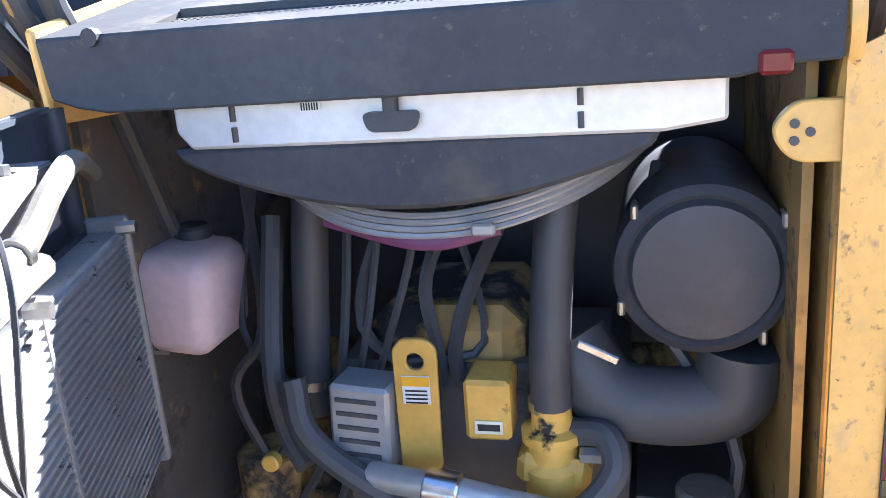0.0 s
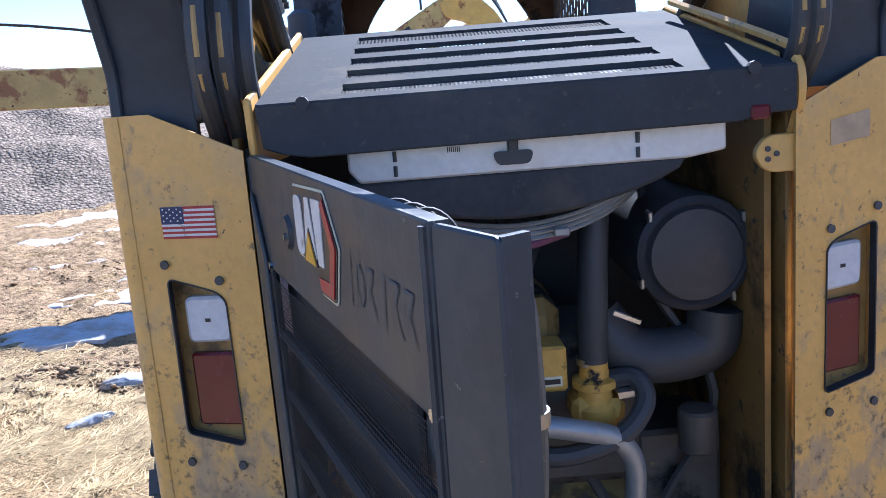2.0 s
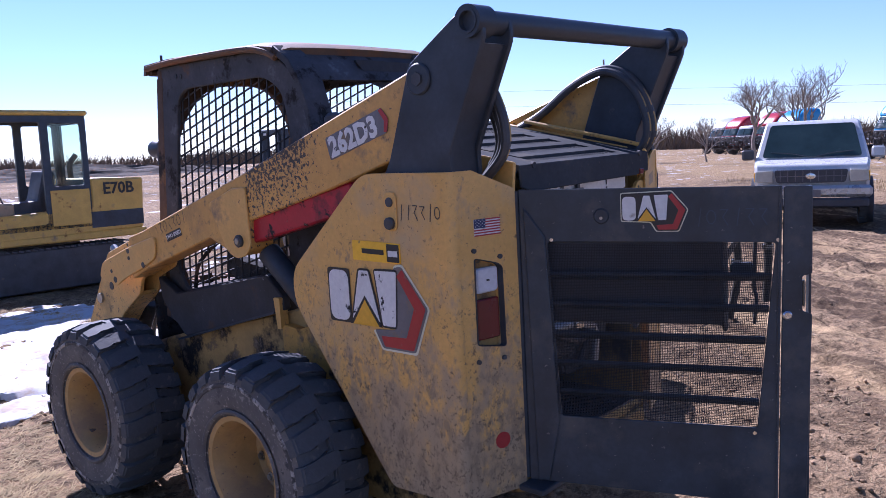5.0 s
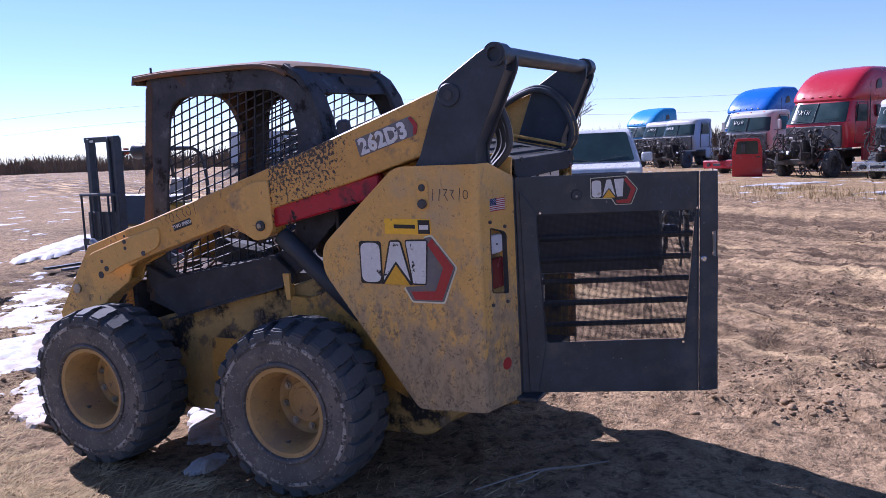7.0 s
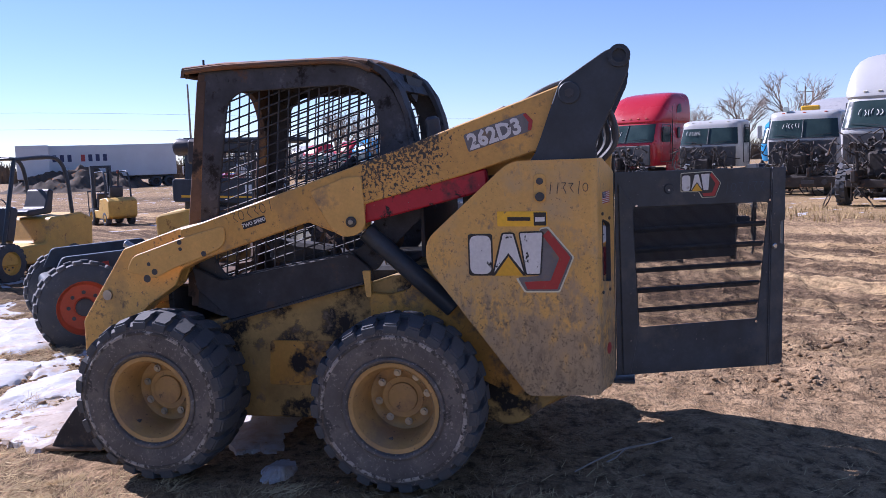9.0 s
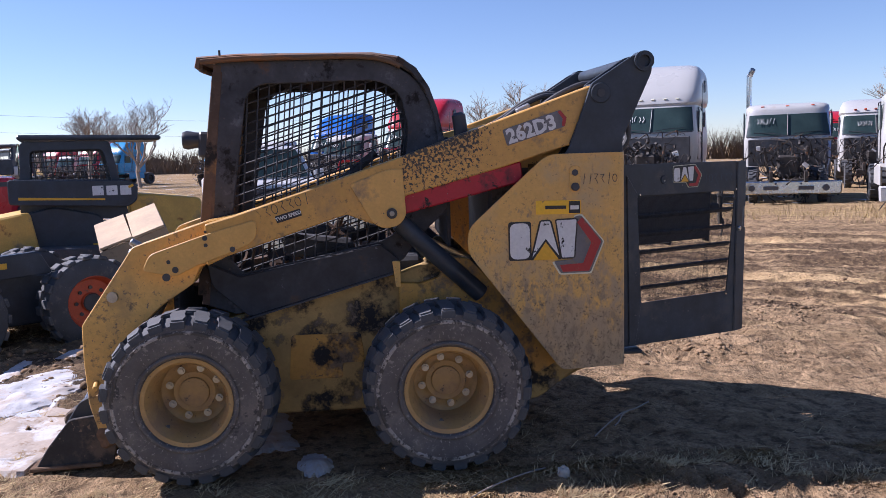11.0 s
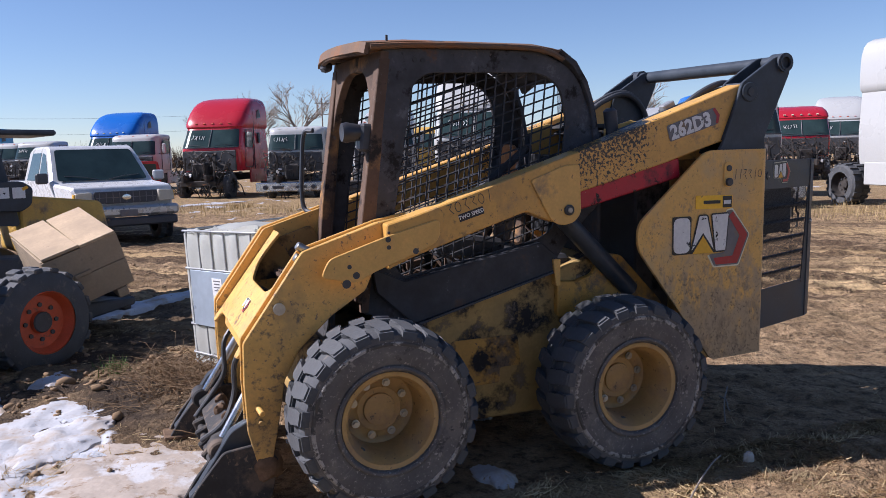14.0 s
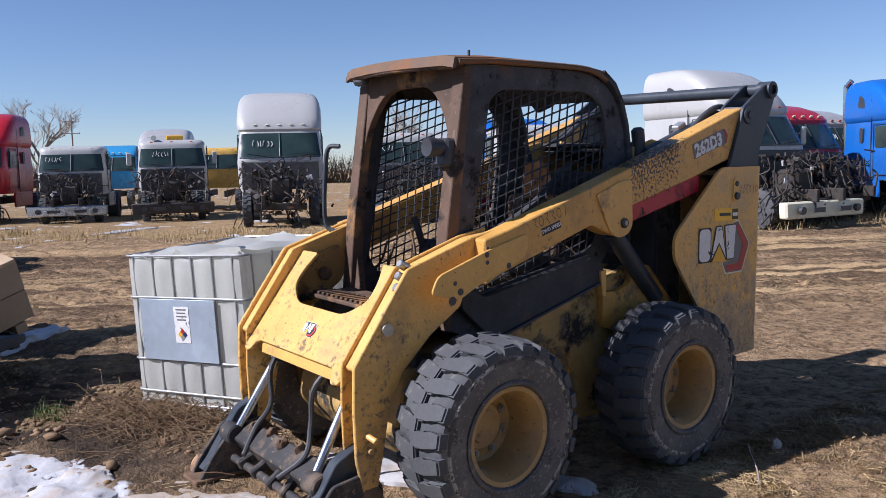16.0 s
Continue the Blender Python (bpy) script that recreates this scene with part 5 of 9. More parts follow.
for s in (-1, 1):
    def mk4(f):
        b = f()
        return b if s < 0 else mirror(b)
    part("side_fuel_panel", mk4(lambda: slab(rounded([(0.20, 1.00), (0.19, 0.94), (0.98, 0.735, 0.02), (1.16, 0.90), (1.18, 1.02), (1.02, 0.945), (0.30, 1.085)], 0.015), t0=-0.495, t1=-0.455, axis="x", w=0.006)), m_soot, loader, "soot-black lower cab panel")
    part("side_ledge", mk4(lambda: slab([(0.24, 0.935), (1.02, 0.725), (1.02, 0.715), (0.24, 0.925)], t0=-0.512, t1=-0.456, axis="x")), m_black, loader)
    part("frame_tab", mk4(lambda: slab(rounded([(0.24, 0.995), (0.20, 0.995), (0.20, 0.86), (0.225, 0.86)], 0.008), t0=-0.51, t1=-0.47, axis="x")), m_yellow_dirty, loader)
    part("rear_fender", mk4(lambda: slab(rounded([(0.21, 0.88), (0.10, 0.87), (0.0, 0.90), (-0.05, 1.005, 0.03), (-0.16, 0.99), (-0.40, 0.74), (-0.62, 0.42), (-0.52, 0.36), (0.21, 0.70)], 0.02), t0=-0.50, t1=-0.457, axis="x", w=0.004)), m_frame_yellow, loader, "yellow wheel-side frame plate")
    part("frame_patch", mk4(lambda: slab(rounded([(0.78, 0.62), (0.42, 0.62), (0.40, 0.46), (0.52, 0.46), (0.52, 0.38), (0.80, 0.38)], 0.02), t0=-0.462, t1=-0.4555, axis="x", w=0.002)), m_frame_yellow, loader)
    part("axle_tube", mk4(lambda: cyl((-0.45, 0.0, 0.42), (-0.60, 0.0, 0.42), 0.10, 18)), m_frame, loader)
    part("axle_tube", mk4(lambda: cyl((-0.45, 1.235, 0.435), (-0.60, 1.235, 0.435), 0.10, 18)), m_frame, loader)
part("rear_bumper_plate", slab(rounded([(-0.98, 0.46), (-0.98, 0.40), (-0.76, 0.345), (-0.55, 0.24), (-0.45, 0.36), (-0.62, 0.46)], 0.015), t0=-0.435, t1=0.435, axis="x", w=0.008), m_yellow_grimy, loader)
part("rear_hitch", box((-0.40, -1.04, 0.44), (0.16, 0.10, 0.02), w=0.004), m_black, loader)
part("tank", box((0, 0.28, 0.90), (0.80, 0.40, 0.20), w=0.02), m_soot, loader)

# ---- wheels ----
R_TYRE, W_TYRE = 0.420, 0.300


def build_wheel():
    """Left wheel about the origin; outer face to -x."""
    rim_bm = lathe([(0.10, 0.187), (-0.085, 0.192), (-0.118, 0.199), (-0.128, 0.216), (-0.140, 0.216), (-0.136, 0.196), (-0.100, 0.178), (-0.06, 0.170), (0.005, 0.161), (0.012, 0.145), (0.006, 0.112), (-0.004, 0.100), (-0.004, 0.000)], (0, 0, 0), "x", 40, cap=False)
    for v in rim_bm.verts:          # deep dish: the outer bead stands well proud of the hub
        if v.co.x < -0.03:
            v.co.x -= 0.045
    wheel = link_bm("wheel", rim_bm, m_rim)
    prof = [(0.125, 0.200), (0.150, 0.26), (0.155, 0.33), (0.146, 0.374), (0.122, 0.390), (0.0, 0.396), (-0.122, 0.390), (-0.146, 0.374), (-0.153, 0.350), (-0.156, 0.31), (-0.150, 0.262), (-0.140, 0.225), (-0.125, 0.200)]
    t = lathe(prof, (0, 0, 0), "x", 48, cap=False)
    t.transform(Matrix.Translation((-0.045, 0, 0)))
    # interlocking hooked blocks, cut back towards the shoulder
    LUG = [(-0.018, -0.128), (0.040, -0.118), (0.066, -0.082), (0.112, -0.072), (0.152, -0.066), (0.152, 0.098), (0.108, 0.096), (0.078, 0.088), (0.050, 0.050), (-0.018, 0.040)]
    N_LUG = 23
    for q in (-1, 1):
        lb = bmesh.new()
        top, low = [], []
        for x, a in LUG:
            r = 0.417 - 4.2 * max(0.0, x - 0.10) ** 2 - (0.006 if x > 0.14 else 0.0)
            wide = 1.06
            for row, rr, aa, xx in ((top, r, a, x), (low, r - (0.032 if x < 0.14 else 0.040), 0.01 + (a - 0.01) * wide, x + (0.006 if x > 0.14 else 0.0))):
                row.append(lb.verts.new((q * xx - 0.045, rr * math.cos(aa), rr * math.sin(aa))))
        lb.faces.new(top)
        m = len(top)
        for i in range(m):
            lb.faces.new((top[i], low[i], low[(i + 1) % m], top[(i + 1) % m]))
        edges = [e for e in lb.edges if all(v in top for v in e.verts)]
        bmesh.ops.bevel(lb, geom=edges, offset=0.007, segments=2, affect="EDGES", clamp_overlap=True)
        for k in range(N_LUG):
            if k == 0:
                first = part("tread_lug", lb, m_tyre, wheel)
                lug_me = first.data
                ob = first
            else:
                ob = new("tread_lug", lug_me)
                ob.parent = wheel
            ob.matrix_local = Matrix.Rotation(2 * math.pi * (k + (0.5 if q > 0 else 0.0)) / N_LUG, 4, "X")
    tyre = part("tyre", t, (m_tyre, m_tyre_side), wheel, "black block-tread tyre, dusty sidewall")
    for p in tyre.data.polygons:
        c = p.center
        if math.hypot(c.y, c.z) < 0.378 and abs(c.x + 0.045) > 0.12:
            p.material_index = 1
    part("hub_cap", lathe([(0.0, 0.0), (0.0, 0.075), (-0.016, 0.072), (-0.020, 0.06), (-0.020, 0.0)], (0, 0, 0), "x", 24), m_rim, wheel)
    for k in range(8):
        a = 2 * math.pi * (k + 0.5) / 8
        p = (0.0, 0.122 * math.cos(a), 0.122 * math.sin(a))
        nut = add_cyl(bmesh.new(), (0.004, p[1], p[2]), (-0.014, p[1], p[2]), 0.0125, 6)
        add_cyl(nut, (0.003, p[1], p[2]), (-0.004, p[1], p[2]), 0.019, 12)
        part("lug_nut", nut, m_zinc, wheel)
    part("valve", cyl((-0.08, 0.0, -0.184), (-0.125, 0.0, -0.176), 0.012, 8), m_dark, wheel)
    part("rib_ring", lathe([(-0.192, 0.222), (-0.200, 0.228), (-0.202, 0.236), (-0.197, 0.244)], (0, 0, 0), "x", 48, cap=False), m_tyre_side, wheel)
    part("shoulder_rib", lathe([(-0.193, 0.326), (-0.2025, 0.333), (-0.2025, 0.343), (-0.196, 0.352)], (0, 0, 0), "x", 48, cap=False), m_scuff, wheel, "pale scuffed ring on the tyre shoulder")
    return wheel


wheel = build_wheel()
wheel.parent = loader
wheel.matrix_local = pose(-0.720, 0.0, 0.415, 12, 0, 0)
for x, y, z, turn, flip in ((-0.720, 1.235, 0.424, 40, 0), (0.720, 0.0, 0.415, 20, 180), (0.720, 1.235, 0.432, 75, 180)):
    w2 = copy_thing(wheel, pose(x, y, z, turn, 0, 0) if not flip else Matrix.Translation((x, y, z)) @ Matrix.Rotation(math.pi, 4, "Z") @ pose(0, 0, 0, turn, 0, 0))
    w2.parent = loader
    w2.matrix_parent_inverse = Matrix.Identity(4)

# ---- engine hood ----
HOOD_A, HOOD_B = (-1.000, 1.524), (-0.27, 1.668)       # rear edge and front edge: (y, z)


def hood_pt(x, t, lift=0.0):
    return (x, HOOD_A[0] + (HOOD_B[0] - HOOD_A[0]) * t, HOOD_A[1] + (HOOD_B[1] - HOOD_A[1]) * t + lift)


hood = part("hood_frame", slab([(-0.413, 1.523), (0.470, 1.523), (0.470, 1.448), (0.42, 1.446), (0.375, 1.436), (-0.33, 1.433), (-0.37, 1.440), (-0.405, 1.452)], t0=-1.003, t1=-0.993, axis="y", w=0.003), m_hood, loader, "dark grey engine hood with louvres")


def hood_strip(name, x0, x1, t0, t1, lift, thick, material):
    bm = bmesh.new()
    top = [bm.verts.new(hood_pt(x, t, lift)) for x, t in ((x0, t0), (x1, t0), (x1, t1), (x0, t1))]
    bot = [bm.verts.new(hood_pt(x, t, lift - thick)) for x, t in ((x0, t0), (x1, t0), (x1, t1), (x0, t1))]
    bm.faces.new(top)
    bm.faces.new(bot[::-1])
    for k in range(4):
        bm.faces.new((top[k], bot[k], bot[(k + 1) % 4], top[(k + 1) % 4]))
    return part(name, bev(bm, 0.003), material, hood)


hood_strip("hood_side", -0.411, -0.275, 0.0, 1.0, 0.0, 0.02, m_hood)
hood_strip("hood_side", 0.297, 0.464, 0.0, 1.0, 0.0, 0.02, m_hood)
hood_strip("hood_rear_bar", -0.275, 0.297, 0.0, 0.05, 0.0, 0.02, m_hood)
hood_strip("hood_front_bar", -0.275, 0.297, 0.90, 1.0, 0.0, 0.02, m_hood)
for k in range(4):
    t0 = 0.135 + k * 0.175
    hood_strip("louvre", -0.275, 0.297, t0, t0 + 0.075, 0.003, 0.010, m_hood)
hood_strip("hood_under", -0.40, 0.45, 0.02, 0.98, -0.045, 0.005, m_dark)


def perforated(x0, x1, z0, z1, dx, dz, bar, place, t=0.0015):
    """A sheet of real square perforations: thin bars both ways."""
    bm = bmesh.new()

    def strip(a, b, c, d):
        bm.faces.new([bm.verts.new(place(*p)) for p in (a, b, c, d)])
    n = int((x1 - x0) / dx)
    for i in range(n + 1):
        x = x0 + (x1 - x0) * i / n
        strip((x - bar, z0), (x + bar, z0), (x + bar, z1), (x - bar, z1))
    n = int((z1 - z0) / dz)
    for i in range(n + 1):
        z = z0 + (z1 - z0) * i / n
        strip((x0, z - bar), (x1, z - bar), (x1, z + bar), (x0, z + bar))
    return bm


for k in range(5):
    ta = 0.05 if k == 0 else 0.205 + (k - 1) * 0.175
    tb = 0.90 if k == 4 else 0.14 + k * 0.175
    me = perforated(-0.275, 0.297, ta, tb, 0.0085, 0.0115, 0.0021, lambda x, t: hood_pt(x, t, -0.006))
    part("perforated_strip", me, m_hood, hood, "grey perforated louvre mesh", smooth=False)
part("hood_edge", slab([(-0.985, 1.42), (-0.995, 1.535), (-0.26, 1.682), (-0.10, 1.64), (-0.10, 1.40)], t0=-0.432, t1=-0.418, axis="x", w=0.004), m_yellow, loader, "yellow hood side plate")
part("hood_edge", slab([(-0.90, 1.46), (-0.91, 1.545), (-0.26, 1.678), (-0.10, 1.64), (-0.10, 1.40)], t0=0.470, t1=0.482, axis="x", w=0.004), m_yellow, loader)
part("hood_stay", pipe([(0.482, -0.95, 1.40), (0.481, -0.99, 1.474), (0.479, -0.975, 1.535), (0.474, -0.91, 1.565), (0.44, -0.42, 1.675)], 0.009, 6), m_yellow_dirty, loader)
part("hood_reflector", box((0.408, -0.998, 1.449), (0.032, 0.022, 0.024), w=0.004), m_lamp_red, hood, "red reflector under the hood edge")
for x in (-0.335, 0.398):
    part("hood_clip", cyl((x, -1.008, 1.521), (x, -0.996, 1.521), 0.011, 10), m_soot, hood)

# ---- open engine door: hinged at the left upright ----
DOOR = Matrix.Translation((-0.4315, -0.99, -0.009)) @ Matrix.Rotation(math.atan2(-0.937, 0.349), 4, "Z")    # x along the door, y to the engine side, z up
DOOR_END = DOOR @ Matrix.Translation((0.815, 0, 0)) @ Matrix.Rotation(math.radians(13), 4, "Z")        # the bent strip at the free end


def dpart(name, bm, material, parent, label="", smooth=True, m=None):
    bm.transform(m or DOOR)
    return part(name, bm, material, parent, label, smooth)


door_out = [(0.015, 1.455), (0.815, 1.444), (0.800, 0.455), (0.015, 0.465)]
door_in = [(0.105, 1.283), (0.797, 1.276), (0.742, 0.700), (0.132, 0.697)]
door = dpart("engine_door", slab(rounded(door_out, 0.003), (rounded(door_in, 0.012),), t0=-0.004, t1=0.004, axis="y", w=0.002), m_black_door, loader, "open black engine door, scuffed and dusty")
dpart("door_end_strip", slab(rounded([(0.004, 1.443), (0.084, 1.440), (0.084, 1.180), (0.056, 1.174), (0.056, 1.068), (0.084, 1.058), (0.068, 0.455), (-0.012, 0.455)], 0.006), t0=-0.004, t1=0.004, axis="y", w=0.002), m_black_door, door, m=DOOR_END)
dpart("door_end_lip", slab([(0.070, 0.455), (0.076, 0.455), (0.084, 1.440), (0.076, 1.440)], t0=0.0, t1=0.026, axis="y"), m_black_door, door, m=DOOR_END)
dpart("door_top_lip", slab([(0.02, 1.448), (0.812, 1.437), (0.812, 1.443), (0.02, 1.454)], t0=0.0, t1=0.016, axis="y"), m_black_door, door)
dpart("door_weld", pipe([(0.810, -0.006, 1.440), (0.803, -0.006, 0.95), (0.797, -0.006, 0.46)], 0.004, 6), m_black_door, door)
dpart("door_hinge_post", cyl((0.0, 0.01, 0.47), (0.0, 0.01, 1.45), 0.016, 12), m_black, door)
dpart("door_hinge_fold", slab([(0.030, 1.40), (0.098, 1.30), (0.125, 0.68), (0.085, 0.47), (0.045, 0.47)], t0=-0.012, t1=-0.004, axis="y", w=0.003), m_black_door, door)
# the bare steel channel across the inside, with its row of slots
chan = dpart("door_inner_channel", slab([(0.14, 0.006), (0.80, 0.006), (0.80, 0.046), (0.14, 0.046)], tuple(rounded([(x, 0.018), (x + w, 0.018), (x + w, 0.034), (x, 0.034)], 0.007) for x, w in ((0.20, 0.03), (0.27, 0.02), (0.33, 0.02), (0.40, 0.03), (0.46, 0.02), (0.52, 0.055), (0.62, 0.02), (0.68, 0.03), (0.74, 0.02))), t0=1.402, t1=1.406, axis="z"), m_channel, door, "dusty grey slotted steel channel inside the door")
dpart("channel_web", slab([(0.14, 1.404), (0.80, 1.404), (0.79, 1.335), (0.15, 1.335)], t0=0.043, t1=0.047, axis="y", w=0.001), m_channel, chan)
for x in (0.22, 0.30, 0.315, 0.58):
    dpart("channel_bolt", cyl((x, 0.026, 1.404), (x, 0.026, 1.416), 0.008, 6), m_zinc, chan)
dpart("door_brace", pipe([(0.745, 0.03, 1.38), (0.735, 0.04, 1.15), (0.742, 0.03, 1.10), (0.735, 0.035, 1.02)], 0.006, 6), m_rubber, door)
dpart("zinc_strut", pipe([(0.79, 0.055, 1.415), (0.70, 0.085, 1.30), (0.60, 0.07, 1.12)], 0.009, 6, 2), m_zinc, door, "bright zinc strut")
for k in range(5):
    z = 1.170 - k * 0.098
    xa, xb = 0.105 + (1.283 - z) * 0.045, 0.797 - (1.283 - z) * 0.095
    dpart("door_louvre", box(((xa + xb) / 2, 0.012, z), (xb - xa, 0.034, 0.014), (-38, 0, 0), w=0.003), m_black_door, door)
dpart("door_mesh", perforated(0.108, 0.792, 0.705, 1.275, 0.0052, 0.0052, 0.00075, lambda x, z: (x - (1.28 - z) * (0.090 if x > 0.6 else 0.0), -0.0045 - 0.005 * math.cos((z - 1.17) * 64.1), z)), m_mesh, door, "fine black perforated grille", smooth=False)
dpart("door_boss", lathe([(-0.004, 0.0), (-0.009, 0.0), (-0.010, 0.021), (-0.004, 0.025)], (0.283, 0, 1.364), "y", 20), m_black, door)
dpart("boss_screw", cyl((0.283, -0.009, 1.358), (0.283, -0.013, 1.358), 0.005, 8), m_zinc, door)
dpart("door_lock", cyl((0.010, -0.004, 1.058), (0.010, -0.020, 1.058), 0.014, 14, 0.004), m_steel, door, m=DOOR_END)
for xx, zz in ((0.803, 1.285), (0.735, 0.685), (0.12, 1.29)):
    dpart("door_rivet", cyl((xx, -0.004, zz), (xx, -0.009, zz), 0.006, 8), m_steel, door)
dpart("door_handle_plate", box((0.062, 0.010, 1.12), (0.008, 0.012, 0.080), w=0.003), m_zinc, door, m=DOOR_END)
badge(door, DOOR @ Matrix(((1, 0, 0, 0.447), (0, 0, -1, -0.0045), (0, 1, 0, 1.380), (0, 0, 0, 1))), 0.206, False)
scribble(door, DOOR @ Matrix(((1, 0, 0, 0.67), (0, 0, -1, -0.0046), (0, 1, 0, 1.355), (0, 0, 0, 1))), 0.22, 0.06, m_chalk_blue, 6, 8)
# oil cooler and condenser hung on the inside of the door
cooler = dpart("oil_cooler", box((0.215, 0.065, 1.155), (0.31, 0.040, 0.30), w=0.003), m_alu_fin, door, "grey finned oil cooler on the door")
dpart("cooler_core", box((0.51, 0.070, 1.160), (0.27, 0.040, 0.30), w=0.003), m_alu_fin, cooler)
for k in range(30):
    dpart("cooler_fin", box((0.215, 0.087, 1.012 + k * 0.0098), (0.30, 0.005, 0.0042), w=0), m_alu_fin, cooler)
for k in range(30):
    dpart("cooler_fin", box((0.51, 0.092, 1.018 + k * 0.0098), (0.26, 0.005, 0.0042), w=0), m_alu_fin, cooler)
for x in (0.06, 0.372, 0.65):
    dpart("cooler_tank", box((x, 0.068, 1.157), (0.016, 0.052, 0.33), w=0.004), m_channel, cooler)
dpart("cooler_shroud", box((0.345, 0.036, 1.158), (0.60, 0.014, 0.29), w=0.004), m_plastic, cooler, "black shroud behind the cooler")
for x, z in ((0.40, 1.318), (0.655, 1.32), (0.10, 1.315)):
    dpart("cooler_bolt", cyl((x, 0.090, z), (x, 0.112, z), 0.008, 6), m_zinc, cooler)
dpart("door_hose", pipe([(0.02, 0.05, 1.37), (0.13, 0.066, 1.402), (0.27, 0.085, 1.395), (0.40, 0.092, 1.365), (0.56, 0.092, 1.365), (0.70, 0.090, 1.385), (0.765, 0.092, 1.37), (0.775, 0.095, 1.30), (0.775, 0.095, 1.20), (0.77, 0.085, 1.08)], 0.0125, 10), m_hose_grey, door, "dusty grey coolant hose")
dpart("door_hose", pipe([(0.36, 0.095, 1.345), (0.47, 0.105, 1.350), (0.60, 0.105, 1.335), (0.675, 0.108, 1.28), (0.685, 0.11, 1.15), (0.66, 0.10, 1.02)], 0.0125, 10), m_hose_grey, door, "dusty grey coolant hose")
for x, v, z in ((0.40, 0.092, 1.365), (0.70, 0.09, 1.385), (0.685, 0.11, 1.20), (0.774, 0.095, 1.25)):
    dpart("hose_clamp", cyl((x - 0.006, v, z), (x + 0.006, v, z), 0.016, 14) if z > 1.3 else cyl((x, v, z - 0.007), (x, v, z + 0.007), 0.017, 14), m_zinc, door)
for k in range(3):
    dpart("wire", pipe([(0.44 + 0.05 * k, 0.05, 1.40), (0.46 + 0.05 * k, 0.10, 1.412), (0.50 + 0.04 * k, 0.125, 1.37), (0.52 + 0.03 * k, 0.12, 1.28), (0.50, 0.10, 1.20)], 0.0025, 5), m_wire, door)
dpart("door_switch", box((0.70, 0.07, 1.18), (0.07, 0.05, 0.05), w=0.01), m_plastic, door)

# ---- engine bay ----
def bpart(name, bm, material, parent, label="", smooth=True):
    bm.transform(Matrix.Translation((0.004, -0.004, -0.010)))
    return part(name, bm, material, parent, label, smooth)


# the left wall takes the darker brown, yellow-flecked engine material
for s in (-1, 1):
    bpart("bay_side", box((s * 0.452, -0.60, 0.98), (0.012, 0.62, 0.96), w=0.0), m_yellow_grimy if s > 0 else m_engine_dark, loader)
bay = bpart("bay_back", box((0, -0.28, 1.0), (0.90, 0.02, 0.90), w=0.0), m_dark, loader, "dark engine bay firewall")
bpart("radiator_tank", slab(rounded([(-0.280, 1.450), (0.366, 1.456), (0.366, 1.398), (0.300, 1.388), (-0.262, 1.388), (-0.280, 1.41)], 0.006), t0=-0.950, t1=-0.90, axis="y", w=0.004), m_alu, loader, "pale aluminium radiator tank strip")
for x in (-0.200, 0.213):
    for z in (1.43, 1.405):
        bpart("weld_bead", cyl((x, -0.951, z + 0.009), (x, -0.951, z - 0.009), 0.004, 6), m_dark, loader)
bpart("tank_bracket", slab(rounded([(-0.035, 1.425), (0.035, 1.425), (0.028, 1.402), (-0.028, 1.402)], 0.01), t0=-0.962, t1=-0.952, axis="y"), m_dark, loader)
bpart("tank_bracket_stem", box((0.0, -0.957, 1.437), (0.018, 0.008, 0.03), w=0.002), m_dark, loader)
bpart("barcode_label", box((-0.10, -0.9515, 1.435), (0.028, 0.001, 0.013), w=0), m_white_decal, loader)
for k in range(7):
    bpart("barcode_bar", box((-0.110 + k * 0.0033, -0.9525, 1.4345), (0.0014, 0.001, 0.009), w=0), m_black_decal, loader)
bpart("fan_shroud", slab([(-0.295, 1.388)] + [(-0.283 + 0.571 * k / 16, 1.372 - 0.066 * math.sin(math.pi * k / 16) ** 0.8) for k in range(17)] + [(0.30, 1.392)], t0=-0.945, t1=-0.60, axis="y", w=0.006), m_hood, loader, "grey fan shroud")
for k in range(4):
    z = -0.009 * k
    bpart("fan_line", pipe([(-0.27, -0.70, 1.365 + z), (-0.20, -0.83 + 0.006 * k, 1.330 + z), (-0.10, -0.87, 1.295 + z), (0.01, -0.88, 1.283 + z), (0.12, -0.87, 1.297 + z), (0.22, -0.83 + 0.006 * k, 1.330 + z), (0.29, -0.70, 1.368 + z)], 0.0045, 6), m_galv, loader, "thin bright steel line")
bpart("purple_hose", pipe([(-0.14, -0.84, 1.27), (0.0, -0.87, 1.245), (0.10, -0.86, 1.262)], 0.012, 8), m_purple, loader)
bpart("line_clip", box((0.085, -0.895, 1.268), (0.03, 0.012, 0.016), w=0.003), m_galv, loader)
reservoir = bpart("coolant_reservoir", bev(box((-0.436, -0.76, 1.138), (0.180, 0.16, 0.160), (0, 6, 0), w=0.022), 0.007, 1, 20), m_pink, loader, "pinkish white coolant reservoir")
bpart("reservoir_cap", cyl((-0.42, -0.72, 1.20), (-0.42, -0.72, 1.235), 0.03, 14, 0.005), m_plastic, reservoir)
for k in range(3):
    bpart("label_bar", box((-0.445, -0.836, 1.135 - 0.035 * k), (0.05, 0.002, 0.006), w=0), m_grey_decal, reservoir)
air = bpart("air_cleaner", lathe([(-0.45, 0.0), (-0.45, 0.112), (-0.80, 0.116), (-0.820, 0.112), (-0.828, 0.100), (-0.822, 0.094), (-0.834, 0.088), (-0.840, 0.03), (-0.840, 0.0)], (0.350, 0, 1.190), "y", 36), m_plastic, loader, "round black air cleaner canister")
